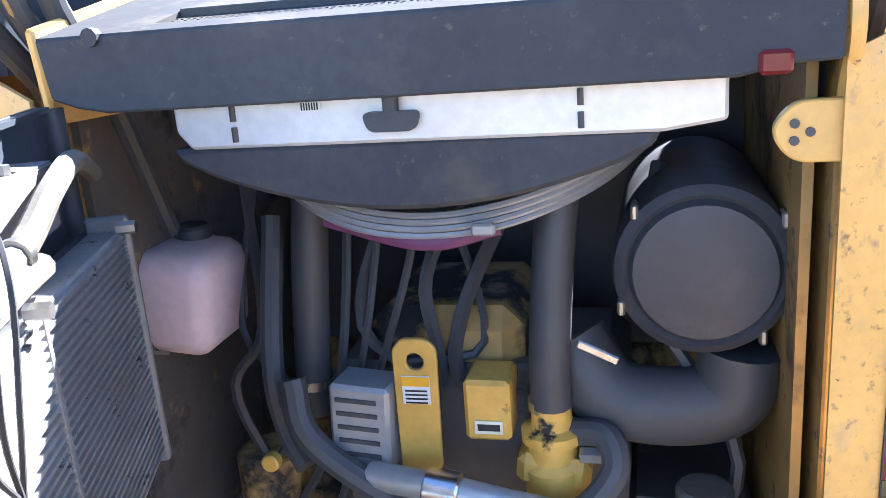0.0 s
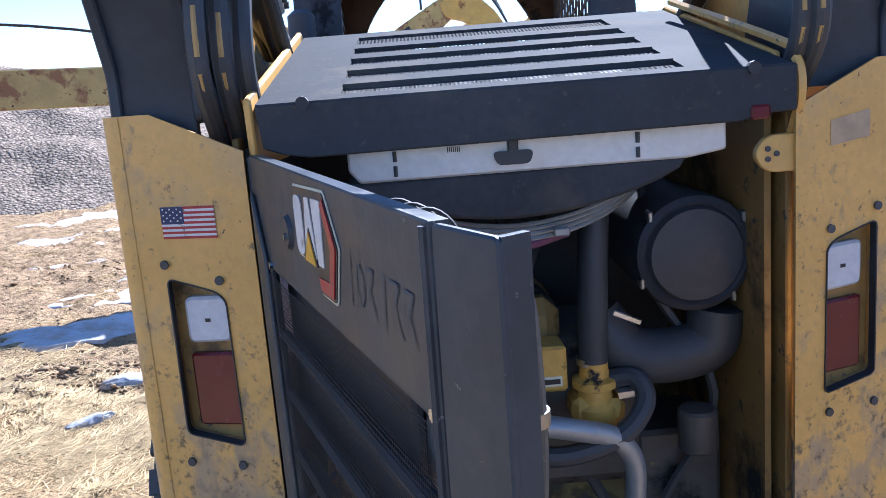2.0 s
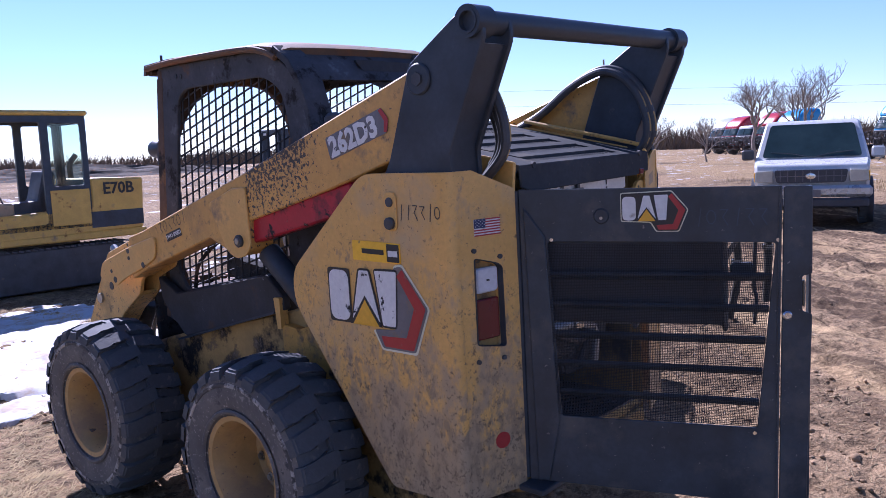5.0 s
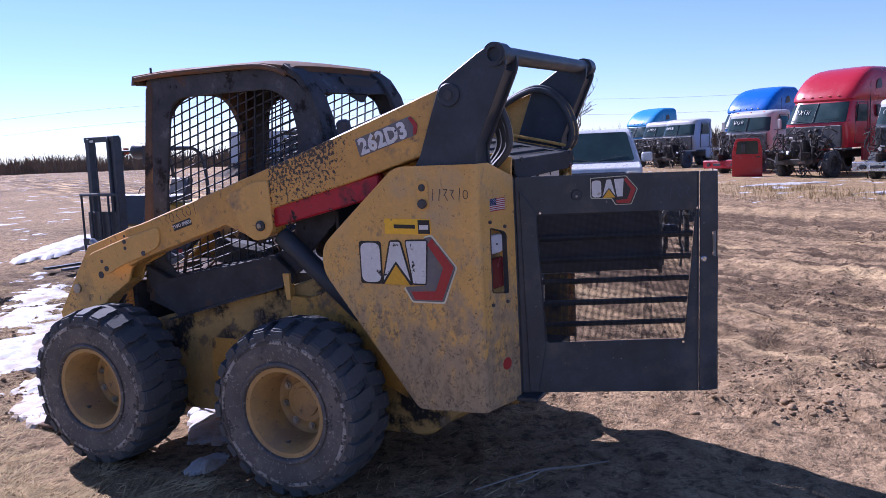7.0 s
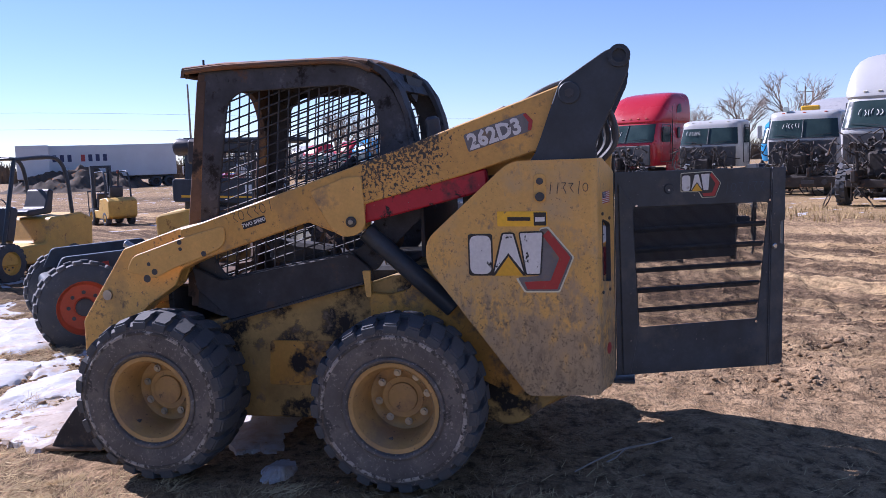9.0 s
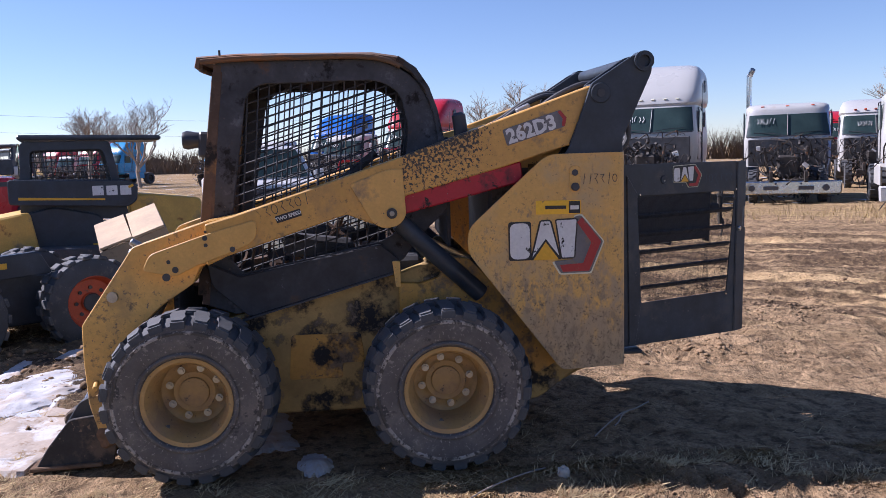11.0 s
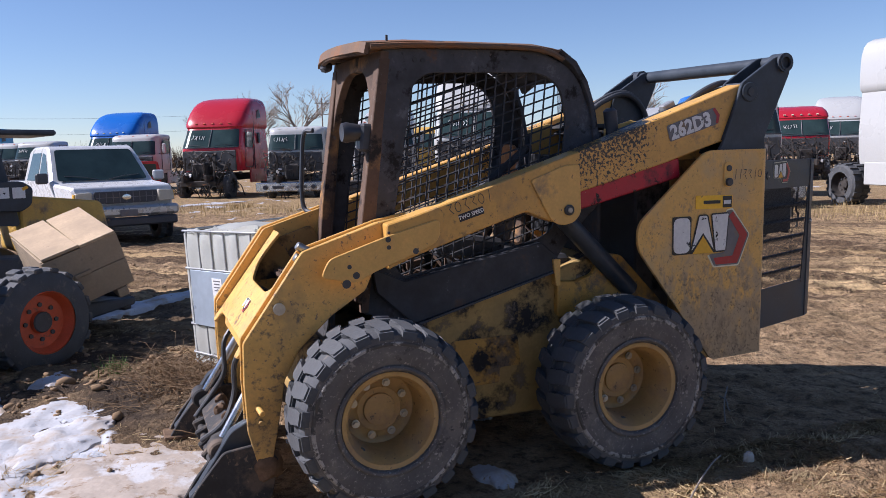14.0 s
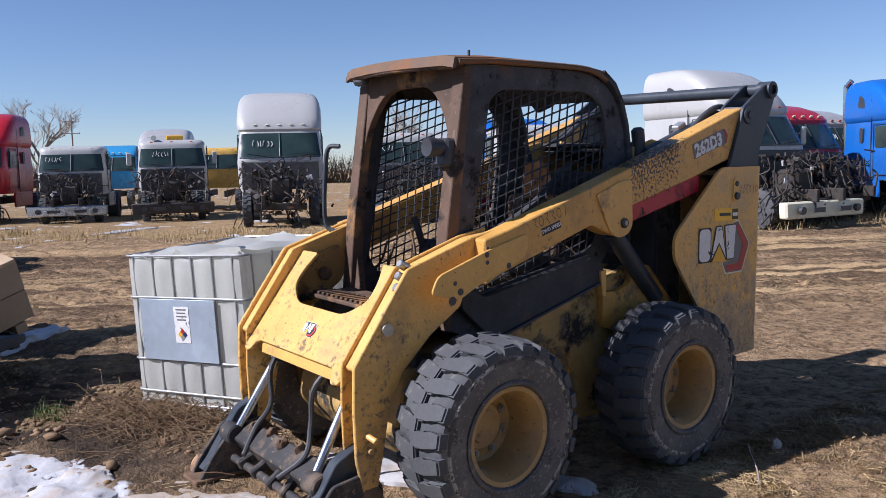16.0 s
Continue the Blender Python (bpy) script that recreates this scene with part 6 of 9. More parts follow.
for a in (0.6, 2.4, 3.6, 5.4):
    bpart("air_clip", box((0.350 + 0.115 * math.cos(a), -0.81, 1.190 + 0.115 * math.sin(a)), (0.010, 0.03, 0.022), w=0.003), m_zinc, air)
bpart("air_outlet", pipe([(0.40, -0.78, 1.07), (0.385, -0.78, 1.00), (0.30, -0.77, 0.975), (0.22, -0.76, 0.99), (0.17, -0.74, 1.06)], 0.055, 14), m_rubber, loader, "wide black air duct elbow")
shield = bpart("heat_shield", box((-0.117, -0.83, 0.965), (0.092, 0.07, 0.135), (0, 3, -4), w=0.006), m_galv, loader, "slotted silver heat shield")
for k in range(5):
    bpart("shield_slot", box((-0.120, -0.8665, 1.012 - k * 0.021), (0.062, 0.003, 0.006), (0, 2, -4), w=0), m_dark, shield)
lift_eye = bpart("lifting_eye", slab(rounded([(-0.066, 1.085), (-0.052, 1.10), (-0.015, 1.10), (-0.002, 1.085), (-0.006, 0.90), (-0.066, 0.89)], 0.008), ([(-0.034 + 0.013 * math.cos(2 * math.pi * k / 14), 1.066 + 0.013 * math.sin(2 * math.pi * k / 14)) for k in range(14)],), t0=-0.848, t1=-0.838, axis="y", w=0.002), m_engine_yellow, loader, "yellow engine lifting bracket")
bpart("label_plate", box((-0.034, -0.8495, 1.025), (0.040, 0.002, 0.042), w=0), m_white_decal, lift_eye)
bpart("label_band", box((-0.034, -0.8508, 1.038), (0.040, 0.001, 0.014), w=0), m_yellow_decal, lift_eye)
for k in range(4):
    bpart("label_bar", box((-0.034, -0.8508, 1.024 - 0.006 * k), (0.032, 0.001, 0.0025), w=0), m_black_decal, lift_eye)
block = bpart("filter_head", box((0.060, -0.79, 0.985), (0.066, 0.08, 0.092), w=0.006), m_engine_yellow, loader, "yellow fuel filter head")
bpart("label_plate", box((0.062, -0.8315, 0.962), (0.040, 0.002, 0.02), w=0), m_pale_decal, block)
bpart("label_bar", box((0.062, -0.8328, 0.962), (0.032, 0.001, 0.010), w=0), m_black_decal, block)
thermo = bpart("thermostat_housing", lathe([(0.86, 0.0), (0.86, 0.042), (0.90, 0.045), (0.91, 0.035), (0.935, 0.034), (0.94, 0.044), (0.955, 0.044), (0.96, 0.03), (0.985, 0.028), (1.0, 0.028)], (0.148, -0.81, 0), "z", 18), m_engine_yellow, loader, "yellow thermostat housing")
bpart("housing_block", box((0.150, -0.80, 0.895), (0.105, 0.08, 0.05), (0, 6, 0), w=0.012), m_engine_yellow, thermo)
bpart("engine_block", box((0.02, -0.62, 0.86), (0.46, 0.30, 0.32), w=0.03), m_engine_dark, loader, "dirty engine block")
bpart("valve_cover", box((-0.02, -0.60, 1.04), (0.24, 0.28, 0.12), (0, 0, 0), w=0.03), m_frame, loader)
bpart("upper_hose", pipe([(0.148, -0.81, 0.99), (0.150, -0.81, 1.08), (0.158, -0.80, 1.20), (0.17, -0.78, 1.32)], 0.029, 12), m_rubber, loader, "black radiator hose")
bpart("hose_clamp", cyl((0.146, -0.805, 0.984), (0.146, -0.805, 0.998), 0.0315, 16), m_steel, loader)
bpart("left_hose", pipe([(-0.23, -0.76, 0.94), (-0.222, -0.76, 1.05), (-0.21, -0.76, 1.18), (-0.20, -0.74, 1.32)], 0.028, 12), m_rubber, loader)
bpart("hose_clamp", cyl((-0.228, -0.76, 0.985), (-0.227, -0.76, 1.0), 0.031, 16), m_steel, loader)
bpart("left_hose", pipe([(-0.27, -0.74, 1.25), (-0.262, -0.82, 1.05), (-0.25, -0.83, 0.95), (-0.21, -0.86, 0.90)], 0.017, 10), m_rubber, loader)
bpart("heater_hose", pipe([(-0.215, -0.86, 1.04), (-0.19, -0.88, 0.96), (-0.08, -0.89, 0.882), (0.05, -0.90, 0.838), (0.175, -0.89, 0.862), (0.235, -0.86, 0.915), (0.225, -0.83, 0.955), (0.18, -0.81, 0.95)], 0.020, 10), m_rubber, loader, "dusty black heater hose")
bpart("silver_elbow", pipe([(-0.10, -0.88, 0.905), (0.0, -0.912, 0.912), (0.09, -0.91, 0.893), (0.17, -0.89, 0.860), (0.205, -0.88, 0.80), (0.205, -0.87, 0.70)], 0.021, 12), m_galv, loader, "silver pipe elbow")
bpart("pipe_coupling", cyl((-0.012, -0.912, 0.912), (0.038, -0.918, 0.909), 0.028, 18, 0.003), m_steel, loader, "bright steel pipe coupling")
bpart("hose_fitting", cyl((0.190, -0.83, 0.925), (0.245, -0.84, 0.932), 0.012, 6), m_steel, loader)
bpart("drain_plug", cyl((-0.265, -0.85, 0.905), (-0.265, -0.87, 0.905), 0.014, 14, 0.003), m_engine_yellow, loader)
bpart("pipe_clip", box((0.215, -0.82, 1.075), (0.06, 0.006, 0.012), (0, 25, 0), w=0.002), m_steel, loader)
bpart("oil_filter", cyl((-0.33, -0.74, 0.62), (-0.33, -0.74, 0.86), 0.055, 18, 0.008), m_frame, loader)
bpart("battery", box((0.34, -0.62, 0.70), (0.18, 0.20, 0.18), w=0.01), m_engine_dark, loader)
bpart("fuel_bowl", cyl((0.355, -0.80, 0.78), (0.355, -0.80, 0.87), 0.040, 16, 0.006), m_engine_dark, loader)
bpart("bay_floor", box((0, -0.62, 0.50), (0.90, 0.66, 0.03), w=0.0), m_dark, loader)
for k in range(10):
    rr = random.Random(40 + k)
    x0 = rr.uniform(-0.38, 0.38)
    bpart("wiring_loom", pipe([(x0, -0.66, 1.30), (x0 + rr.uniform(-0.1, 0.1), -0.74, rr.uniform(1.05, 1.2)), (x0 + rr.uniform(-0.15, 0.15), -0.76, rr.uniform(0.85, 1.0)), (x0 + rr.uniform(-0.2, 0.2), -0.74, 0.65)], rr.uniform(0.006, 0.013), 6), m_rubber, loader)
lug = bpart("hinge_lug", slab(rounded([(0.50, 1.418), (0.425, 1.418, 0.028), (0.402, 1.386, 0.03), (0.425, 1.354, 0.028), (0.50, 1.354)], 0.004), t0=-0.972, t1=-0.955, axis="y", w=0.002), m_yellow, loader)
for a in range(3):
    bpart("lug_hole", cyl((0.432 + 0.010 * math.cos(a * 2.1), -0.971, 1.386 + 0.010 * math.sin(a * 2.1)), (0.432 + 0.010 * math.cos(a * 2.1), -0.975, 1.386 + 0.010 * math.sin(a * 2.1)), 0.005, 8), m_dark, lug)

# ---- hydraulic hoses inside the towers ----
for s in (-1, 1):
    for k in range(3 if s < 0 else 2):      # three on the left, two lying further out on the right
        o, f = (0.030 * k, 0.034 * k) if s < 0 else (0.024 * k - 0.014, 0.012 * k)
        pts = [(0.500 - o, -0.78 + f * 0.5, 1.22), (0.495 - o, -0.885 + f * 0.6, 1.44), (0.490 - o, -1.005 + f, 1.58), (0.488 - o, -0.985 + f, 1.73 - f * 0.5), (0.486 - o, -0.905 + f * 0.6, 1.835 - f), (0.486 - o, -0.79, 1.870 - f), (0.490 - o, -0.64, 1.815 - f), (0.492 - o, -0.48, 1.710 - f), (0.495 - o, -0.30, 1.63 - f)]
        way = smooth_path([(s * p[0], p[1], p[2]) for p in pts])
        hose = part("tower_hose", add_pipe(bmesh.new(), way, 0.0165, 10), m_rubber, loader, "black hydraulic hose with worn print")
        if k < 2:
            for a, b in ((8, 12), (13, 16), (17, 21)):
                part("hose_print", add_pipe(bmesh.new(), [q + Vector((-s * 0.003, -0.0128, 0)) for q in way[a:b + 1]], 0.0052, 6), m_hose_print, hose)
    if s < 0:
        part("hose_guard", slab([(-0.72 + 0.155 * math.cos(2 * math.pi * k / 28), 1.665 + 0.135 * math.sin(2 * math.pi * k / 28)) for k in range(28)], t0=s * 0.508, t1=s * 0.496, axis="x", w=0.003), m_black, loader, "round black hose guard")
    if s > 0:
        continue
    blk = part("valve_block", box((s * 0.45, -0.47, 1.745), (0.05, 0.075, 0.050), (-24, 0, 0), w=0.006), m_galv, loader, "grey hydraulic valve block")
    for k in range(3):
        part("block_port", cyl((s * 0.425, -0.49 + 0.022 * k, 1.75 - 0.01 * k), (s * 0.415, -0.49 + 0.022 * k, 1.75 - 0.01 * k), 0.008, 8), m_dark, blk)
    part("arm_cylinder", cyl((s * 0.47, -0.62, 1.76), (s * 0.47, -0.15, 1.60), 0.034, 14, 0.004), m_black, loader)

# ---- front coupler ----
def clump(c, r, seed):
    """A knobbly lump of earth."""
    bm = bmesh.new()
    bmesh.ops.create_icosphere(bm, subdivisions=3, radius=1.0)
    for v in bm.verts:
        k = r * (1 + 0.34 * noise.noise(v.co * 1.7 + Vector((seed * 5.1, 0, 0))) + 0.16 * noise.noise(v.co * 5.0 + Vector((0, seed * 3.3, 0))))
        v.co = Vector(c) + Vector((v.co.x * k * 0.7, v.co.y * k, v.co.z * k * 1.15))
    return bm



coupler = part("quick_coupler", slab(rounded([(1.74, 0.40), (1.86, 0.34), (2.02, 0.10), (2.06, 0.06), (1.98, 0.05), (1.76, 0.16)], 0.02), t0=-0.52, t1=-0.46, axis="x", w=0.004), m_black, loader, "black muddy quick coupler at the arm ends")
part("coupler_side", slab(rounded([(1.74, 0.40), (1.86, 0.34), (2.02, 0.10), (2.06, 0.06), (1.98, 0.05), (1.76, 0.16)], 0.02), t0=0.46, t1=0.52, axis="x", w=0.004), m_black, coupler)
part("coupler_bar", box((0.0, 1.845, 0.215), (0.80, 0.125, 0.115), (-34, 0, 0), w=0.008), m_coupler, coupler, "mud-smeared black coupler beam")
part("latch_rod", cyl((-0.36, 1.93, 0.13), (0.36, 1.93, 0.13), 0.020, 12), m_coupler, coupler)
for k, x in enumerate((-0.20, -0.07, 0.09, 0.23)):
    part("latch_link", box((x, 1.915, 0.155), (0.035, 0.11, 0.05), (-40 + 6 * k, 0, 8 - 5 * k), w=0.008), m_coupler, coupler)
    part("mud_clump", clump((x + 0.05, 1.83 + 0.02 * (k % 2), 0.285), 0.030, 20 + k), m_mud_cake, coupler)

for s in (-1, 1):
    for xa, xb in ((0.565, 0.545), (0.452, 0.432)):
        part("coupler_shoe", slab(rounded([(1.66, 0.20), (1.74, 0.285), (1.90, 0.265), (2.02, 0.12), (2.08, 0.025), (2.06, 0.012), (1.70, 0.02)], 0.02), t0=s * xa, t1=s * xb, axis="x", w=0.004), m_coupler, coupler)
    fill = slab(rounded([(1.70, 0.17), (1.80, 0.22), (1.90, 0.20), (2.00, 0.07), (1.98, 0.02), (1.72, 0.02)], 0.04), t0=s * 0.545, t1=s * 0.452, axis="x")
    part("packed_mud", fill, m_mud_cake, coupler, "dry mud packed between the coupler plates")
    part("coupler_ledge", box((s * 0.50, 1.93, 0.022), (0.17, 0.36, 0.022), (-2, 0, 0), w=0.005), m_mud_cake, coupler, "mud-covered bottom ledge")
    part("tilt_rod", cyl((s * 0.36, 1.68, 0.60), (s * 0.40, 1.93, 0.20), 0.021, 14), m_steel, loader, "bright chrome tilt cylinder rod")
    part("tilt_barrel", cyl((s * 0.34, 1.55, 0.82), (s * 0.36, 1.69, 0.585), 0.038, 16, 0.006), m_black, loader)
    part("aux_hose", pipe([(s * 0.28, 1.60, 0.75), (s * 0.22, 1.78, 0.60), (s * 0.20, 1.80, 0.42), (s * 0.25, 1.86, 0.30), (s * 0.18, 1.96, 0.20)], 0.013, 8), m_rubber, loader)
    part("mud_clump", clump((s * 0.535, 1.715, 0.165), 0.072, 3 + s), m_mud_cake, coupler)
for k in range(4):
    part("aux_coupling", cyl((-0.53, 1.47 + 0.012 * k, 1.115 - 0.050 * k), (-0.53, 1.535 + 0.012 * k, 1.155 - 0.050 * k), 0.020, 12, 0.004), m_zinc, loader, "steel hydraulic coupling")
part("front_tube_end", lathe([(-0.585, 0.012), (-0.585, 0.027), (-0.55, 0.027), (-0.55, 0.012)], (0, 1.632, 0.885), "x", 18), m_zinc, loader)
part("front_wall", box((0, 1.36, 0.66), (0.84, 0.03, 0.50), (0, 0, 0), w=0.005), m_char, loader)
step = part("step_grate", box((0, 1.36, 0.90), (0.74, 0.26, 0.02), w=0.004), m_char_rust, loader)
for k in range(16):
    part("grate_tooth", box((-0.34 + 0.045 * k, 1.42, 0.917), (0.022, 0.11, 0.014), w=0.002), m_char_rust, step)


# latch gear and caked mud on the coupler
for s in (-1, 1):
    part("coupler_lobe", cyl((s * 0.48, 1.905, 0.235), (s * 0.37, 1.905, 0.235), 0.052, 18, 0.008), m_coupler, coupler)

# ---- neighbours in the yard ----
def heading(x, y, hx, hy, z=0.0, s=1.0):
    """A pose whose local +y looks along (hx, hy)."""
    return Matrix.Translation((x, y, z)) @ Matrix.Rotation(math.atan2(-hx, hy), 4, "Z") @ Matrix.Diagonal((s, s, s, 1))


def simple_wheel(parent, x, y, r, w, rim_material, side, near=False):
    """Tyre with shoulder lugs, dished rim and nuts. side: +1 outer face to +x."""
    prof = [(-w / 2, r * 0.60), (-w / 2, r * 0.86), (-w / 2 * 0.8, r * 0.97), (w / 2 * 0.8, r * 0.97), (w / 2, r * 0.86), (w / 2, r * 0.60)]
    t = lathe(prof, (x, y, r), "x", 28, cap=False)
    lugs = []
    for k in range(18):
        a = 2 * math.pi * k / 18
        for q in (-1, 1):
            m = Matrix.Translation((x + q * w * 0.24, y, r)) @ Matrix.Rotation(a + 0.09 * q, 4, "X")
            if near:
                lugs.append(m)
            else:
                add_box(t, (0, 0, r * 0.985), (w * 0.40, r * 0.17, r * 0.07), m=m)
    ty = part("tyre", t, m_tyre, parent, "black lugged tyre")
    lug_me = None
    for m in lugs:
        if lug_me is None:
            lug = part("tread_lug", box((0, 0, r * 0.985), (w * 0.42, r * 0.19, r * 0.09), w=r * 0.02), m_tyre, ty)
            lug_me = lug.data
        else:
            lug = new("tread_lug", lug_me)
            lug.parent = ty
        lug.matrix_local = m
    o = side * w / 2
    part("rim", lathe([(o * 0.9, r * 0.62), (o * 0.95, r * 0.58), (o * 0.35, r * 0.50), (o * 0.30, r * 0.22), (o * 0.5, r * 0.20), (o * 0.5, 0.0)], (x, y, r), "x", 24, cap=False), rim_material, ty)
    if near:
        part("hub_cap", cyl((x + o * 0.45, y, r), (x + o * 0.60, y, r), r * 0.20, 16, r * 0.02), m_dark, ty)
    for k in range(8):
        a = 2 * math.pi * k / 8
        part("lug_nut", cyl((x + o * 0.28, y + r * 0.33 * math.cos(a), r + r * 0.33 * math.sin(a)), (x + o * 0.42, y + r * 0.33 * math.cos(a), r + r * 0.33 * math.sin(a)), r * 0.045, 6), m_dark, ty)
    return ty


# the caged liquid tote
def ibc():
    t = thing("liquid_tote", "white plastic liquid tote in a galvanised cage, dented top", "tote", m=Matrix.Translation((1.99, 1.075, -0.015)) @ Matrix.Rotation(radians(2.4), 4, (-0.932, 0.361, 0.0)) @ heading(0.0, 0.0, -0.407, 0.914))
    W, L, H = 1.0, 1.12, 1.075
    bm = bmesh.new()
    add_box(bm, (0, 0, 0.580), (W, L, 1.0))
    bmesh.ops.subdivide_edges(bm, edges=bm.edges[:], cuts=29, use_grid_fill=True)
    for v in bm.verts:
        x, y, z = v.co
        edge = min(1.0, max(0.0, (1.11 - z) / 0.10)) ** 0.5
        # the plastic swells between the cage bars
        for ax, other, half, span in ((0, 1, W / 2, L), (1, 0, L / 2, W)):
            if abs(abs(v.co[ax]) - half) < 0.004:
                u = abs(math.sin(math.pi * 5 * (v.co[other] / span + 0.5)))
                h = abs(math.sin(math.pi * (z - 0.14) / 0.31)) ** 0.5
                v.co[ax] += math.copysign((0.026 * u * (0.4 + 0.6 * h) - 0.006) * edge, v.co[ax])
        if z > 0.95:
            r = min(1.0, (0.5 - max(abs(x), abs(y)) ) / 0.12 + 0.2)
            v.co.z += (z - 0.95) / 0.16 * (0.075 * noise.noise(Vector((x * 3.2, y * 3.2, 1.7))) - 0.03 * r + 0.006 * noise.noise(Vector((x * 9, y * 9, 0))))
    body = part("bottle", bev(bm, 0.03, 2, 60), m_ibc, t, "milky white plastic bottle, sagging top")
    part("filler_cap", cyl((0, 0, 1.0), (0, 0, 1.06), 0.09, 20, 0.01), m_plastic, t)
    for z in (0.10, 0.17, 0.385, 0.80, H):
        r = 0.008
        loop = rounded([(-W / 2 - 0.014, -L / 2 - 0.014), (W / 2 + 0.014, -L / 2 - 0.014), (W / 2 + 0.014, L / 2 + 0.014), (-W / 2 - 0.014, L / 2 + 0.014)], 0.06)
        bm = bmesh.new()
        add_pipe(bm, [(q[0], q[1], z) for q in loop], r, 8, True)
        part("cage_rail", bm, m_galv, t)
    for k in range(6):
        x = -W / 2 + 0.07 + (W - 0.14) * k / 5
        for y in (-L / 2 - 0.012, L / 2 + 0.012):
            part("cage_post", cyl((x, y, 0.08), (x, y, H), 0.007, 8), m_galv, t)
        y = -L / 2 + 0.07 + (L - 0.14) * k / 5
        for x in (-W / 2 - 0.012, W / 2 + 0.012):
            part("cage_post", cyl((x, y, 0.08), (x, y, H), 0.007, 8), m_galv, t)
    pl = part("label_panel", box((0.06, L / 2 + 0.030, 0.592), (0.66, 0.006, 0.405), w=0.004), m_tote_panel, t, "galvanised label panel")
    part("hazard_label", box((0.02, L / 2 + 0.0345, 0.63), (0.13, 0.002, 0.235), w=0), m_white_decal, pl, "white label with small hazard diamond")
    for k, (dx, dz, material) in enumerate(((0, 0.021, m_red_decal), (0.021, 0, m_yellow_decal), (-0.021, 0, m_blue_decal), (0, -0.021, m_galv))):
        dia = slab([(0, 0.020), (0.020, 0), (0, -0.020), (-0.020, 0)], t0=0, t1=0.001, axis="y")
        dia.transform(Matrix.Translation((0.02 + dx, L / 2 + 0.0358, 0.568 + dz)))
        part("hazard_diamond", dia, material, pl)
    for k in range(4):
        part("label_bar", box((0.02, L / 2 + 0.0362, 0.73 - 0.022 * k), (0.09 - 0.015 * (k % 2), 0.001, 0.008), w=0), m_grey_decal, pl)
    part("pallet", box((0, 0, 0.055), (W, L, 0.05), w=0.01), m_galv, t)
    for x in (-0.42, 0, 0.42):
        part("pallet_foot", box((x, 0, 0.015), (0.10, L, 0.03), w=0.005), m_galv, t)


# second skid steer: black, orange rims, carrying plywood crates
def black_loader():
    t = thing("skid_steer_loader", "black tracked loader with screened cab and worn stripes", "skid steer loader", m=heading(5.71, 3.95, 0.336, -0.942))
    part("body", slab(rounded([(-0.75, 0.35), (-0.80, 0.95), (-0.2, 1.10), (0.30, 0.98), (0.50, 0.30), (-0.7, 0.28)], 0.08), t0=-0.50, t1=0.50, axis="x", w=0.02), m_black, t, "black body with worn stripes")
    part("rear_body", slab(rounded([(-0.85, 0.40), (-0.88, 0.98), (-0.45, 1.05), (-0.35, 0.45)], 0.06), t0=-0.62, t1=0.62, axis="x", w=0.02), m_plant_yellow, t, "dull yellow rear body")
    for s in (-1, 1):
        part("lift_arm", slab(rounded([(-0.65, 1.42), (0.62, 1.37), (0.72, 1.30), (0.70, 1.13), (0.60, 1.06), (-0.65, 1.14)], 0.04), t0=s * 0.62, t1=s * 0.50, axis="x", w=0.01), m_black, t)
        part("arm_stripe", slab([(-0.55, 1.22), (0.35, 1.17), (0.35, 1.15), (-0.55, 1.19)], t0=s * 0.625, t1=s * 0.62, axis="x"), m_yellow_decal, t)
        cs = part("cab_side", slab(rounded([(-0.55, 1.0), (-0.50, 1.84), (0.45, 1.84), (0.62, 0.9)], 0.06), (rounded([(-0.43, 1.15), (-0.40, 1.74), (0.37, 1.74), (0.50, 1.10)], 0.06),), t0=s * 0.44, t1=s * 0.41, axis="x", w=0.004), m_black, t)
        for k in range(16):
            y = -0.42 + k * 0.058
            part("screen_bar", cyl((s * 0.425, y, 1.2), (s * 0.425, y, 1.76), 0.004, 4), m_soot, cs)
        for k in range(9):
            z = 1.24 + k * 0.062
            part("screen_bar", cyl((s * 0.42, -0.44, z), (s * 0.42, 0.48, z), 0.004, 4), m_soot, cs)
        # maker's mark on the side as plain bars
        for k in range(3):
            part("side_mark", box((s * 0.626, 0.58 - 0.15 * k, 1.255 + 0.004 * k), (0.004, 0.12, 0.11), (0, 0, 0), w=0), m_white_decal, t)
        part("side_swoosh", box((s * 0.627, 0.64, 1.30), (0.004, 0.06, 0.03), (25, 0, 0), w=0), m_yellow_decal, t)
        part("warning_sticker", box((s * 0.505, 0.25, 0.62), (0.004, 0.12, 0.05), w=0), m_yellow_decal, t)
        tr = part("track", slab(rounded([(-0.95, 0.03), (0.75, 0.02), (0.98, 0.30), (0.70, 0.62), (-0.75, 0.66), (-1.05, 0.30)], 0.16, 5), t0=s * 0.90, t1=s * 0.56, axis="x", w=0.015), m_tyre, t, "black rubber track")
        for k in range(4):
            part("track_roller", cyl((s * 0.905, -0.65 + 0.42 * k, 0.20), (s * 0.885, -0.65 + 0.42 * k, 0.20), 0.11, 14), m_dark, tr)
    part("cab_roof", box((0, 0.25, 1.875), (1.00, 1.55, 0.06), (-1, 0, 0), w=0.02), m_black, t)
    part("cab_rear", box((0, -0.52, 1.45), (0.84, 0.03, 0.75), w=0.01), m_glass, t)
    part("front_cover", slab(rounded([(0.62, 0.60), (0.62, 1.22), (1.45, 1.12), (1.55, 0.62)], 0.06), t0=-0.46, t1=0.46, axis="x", w=0.02), m_plant_yellow, t, "dull yellow front cover")
    return t


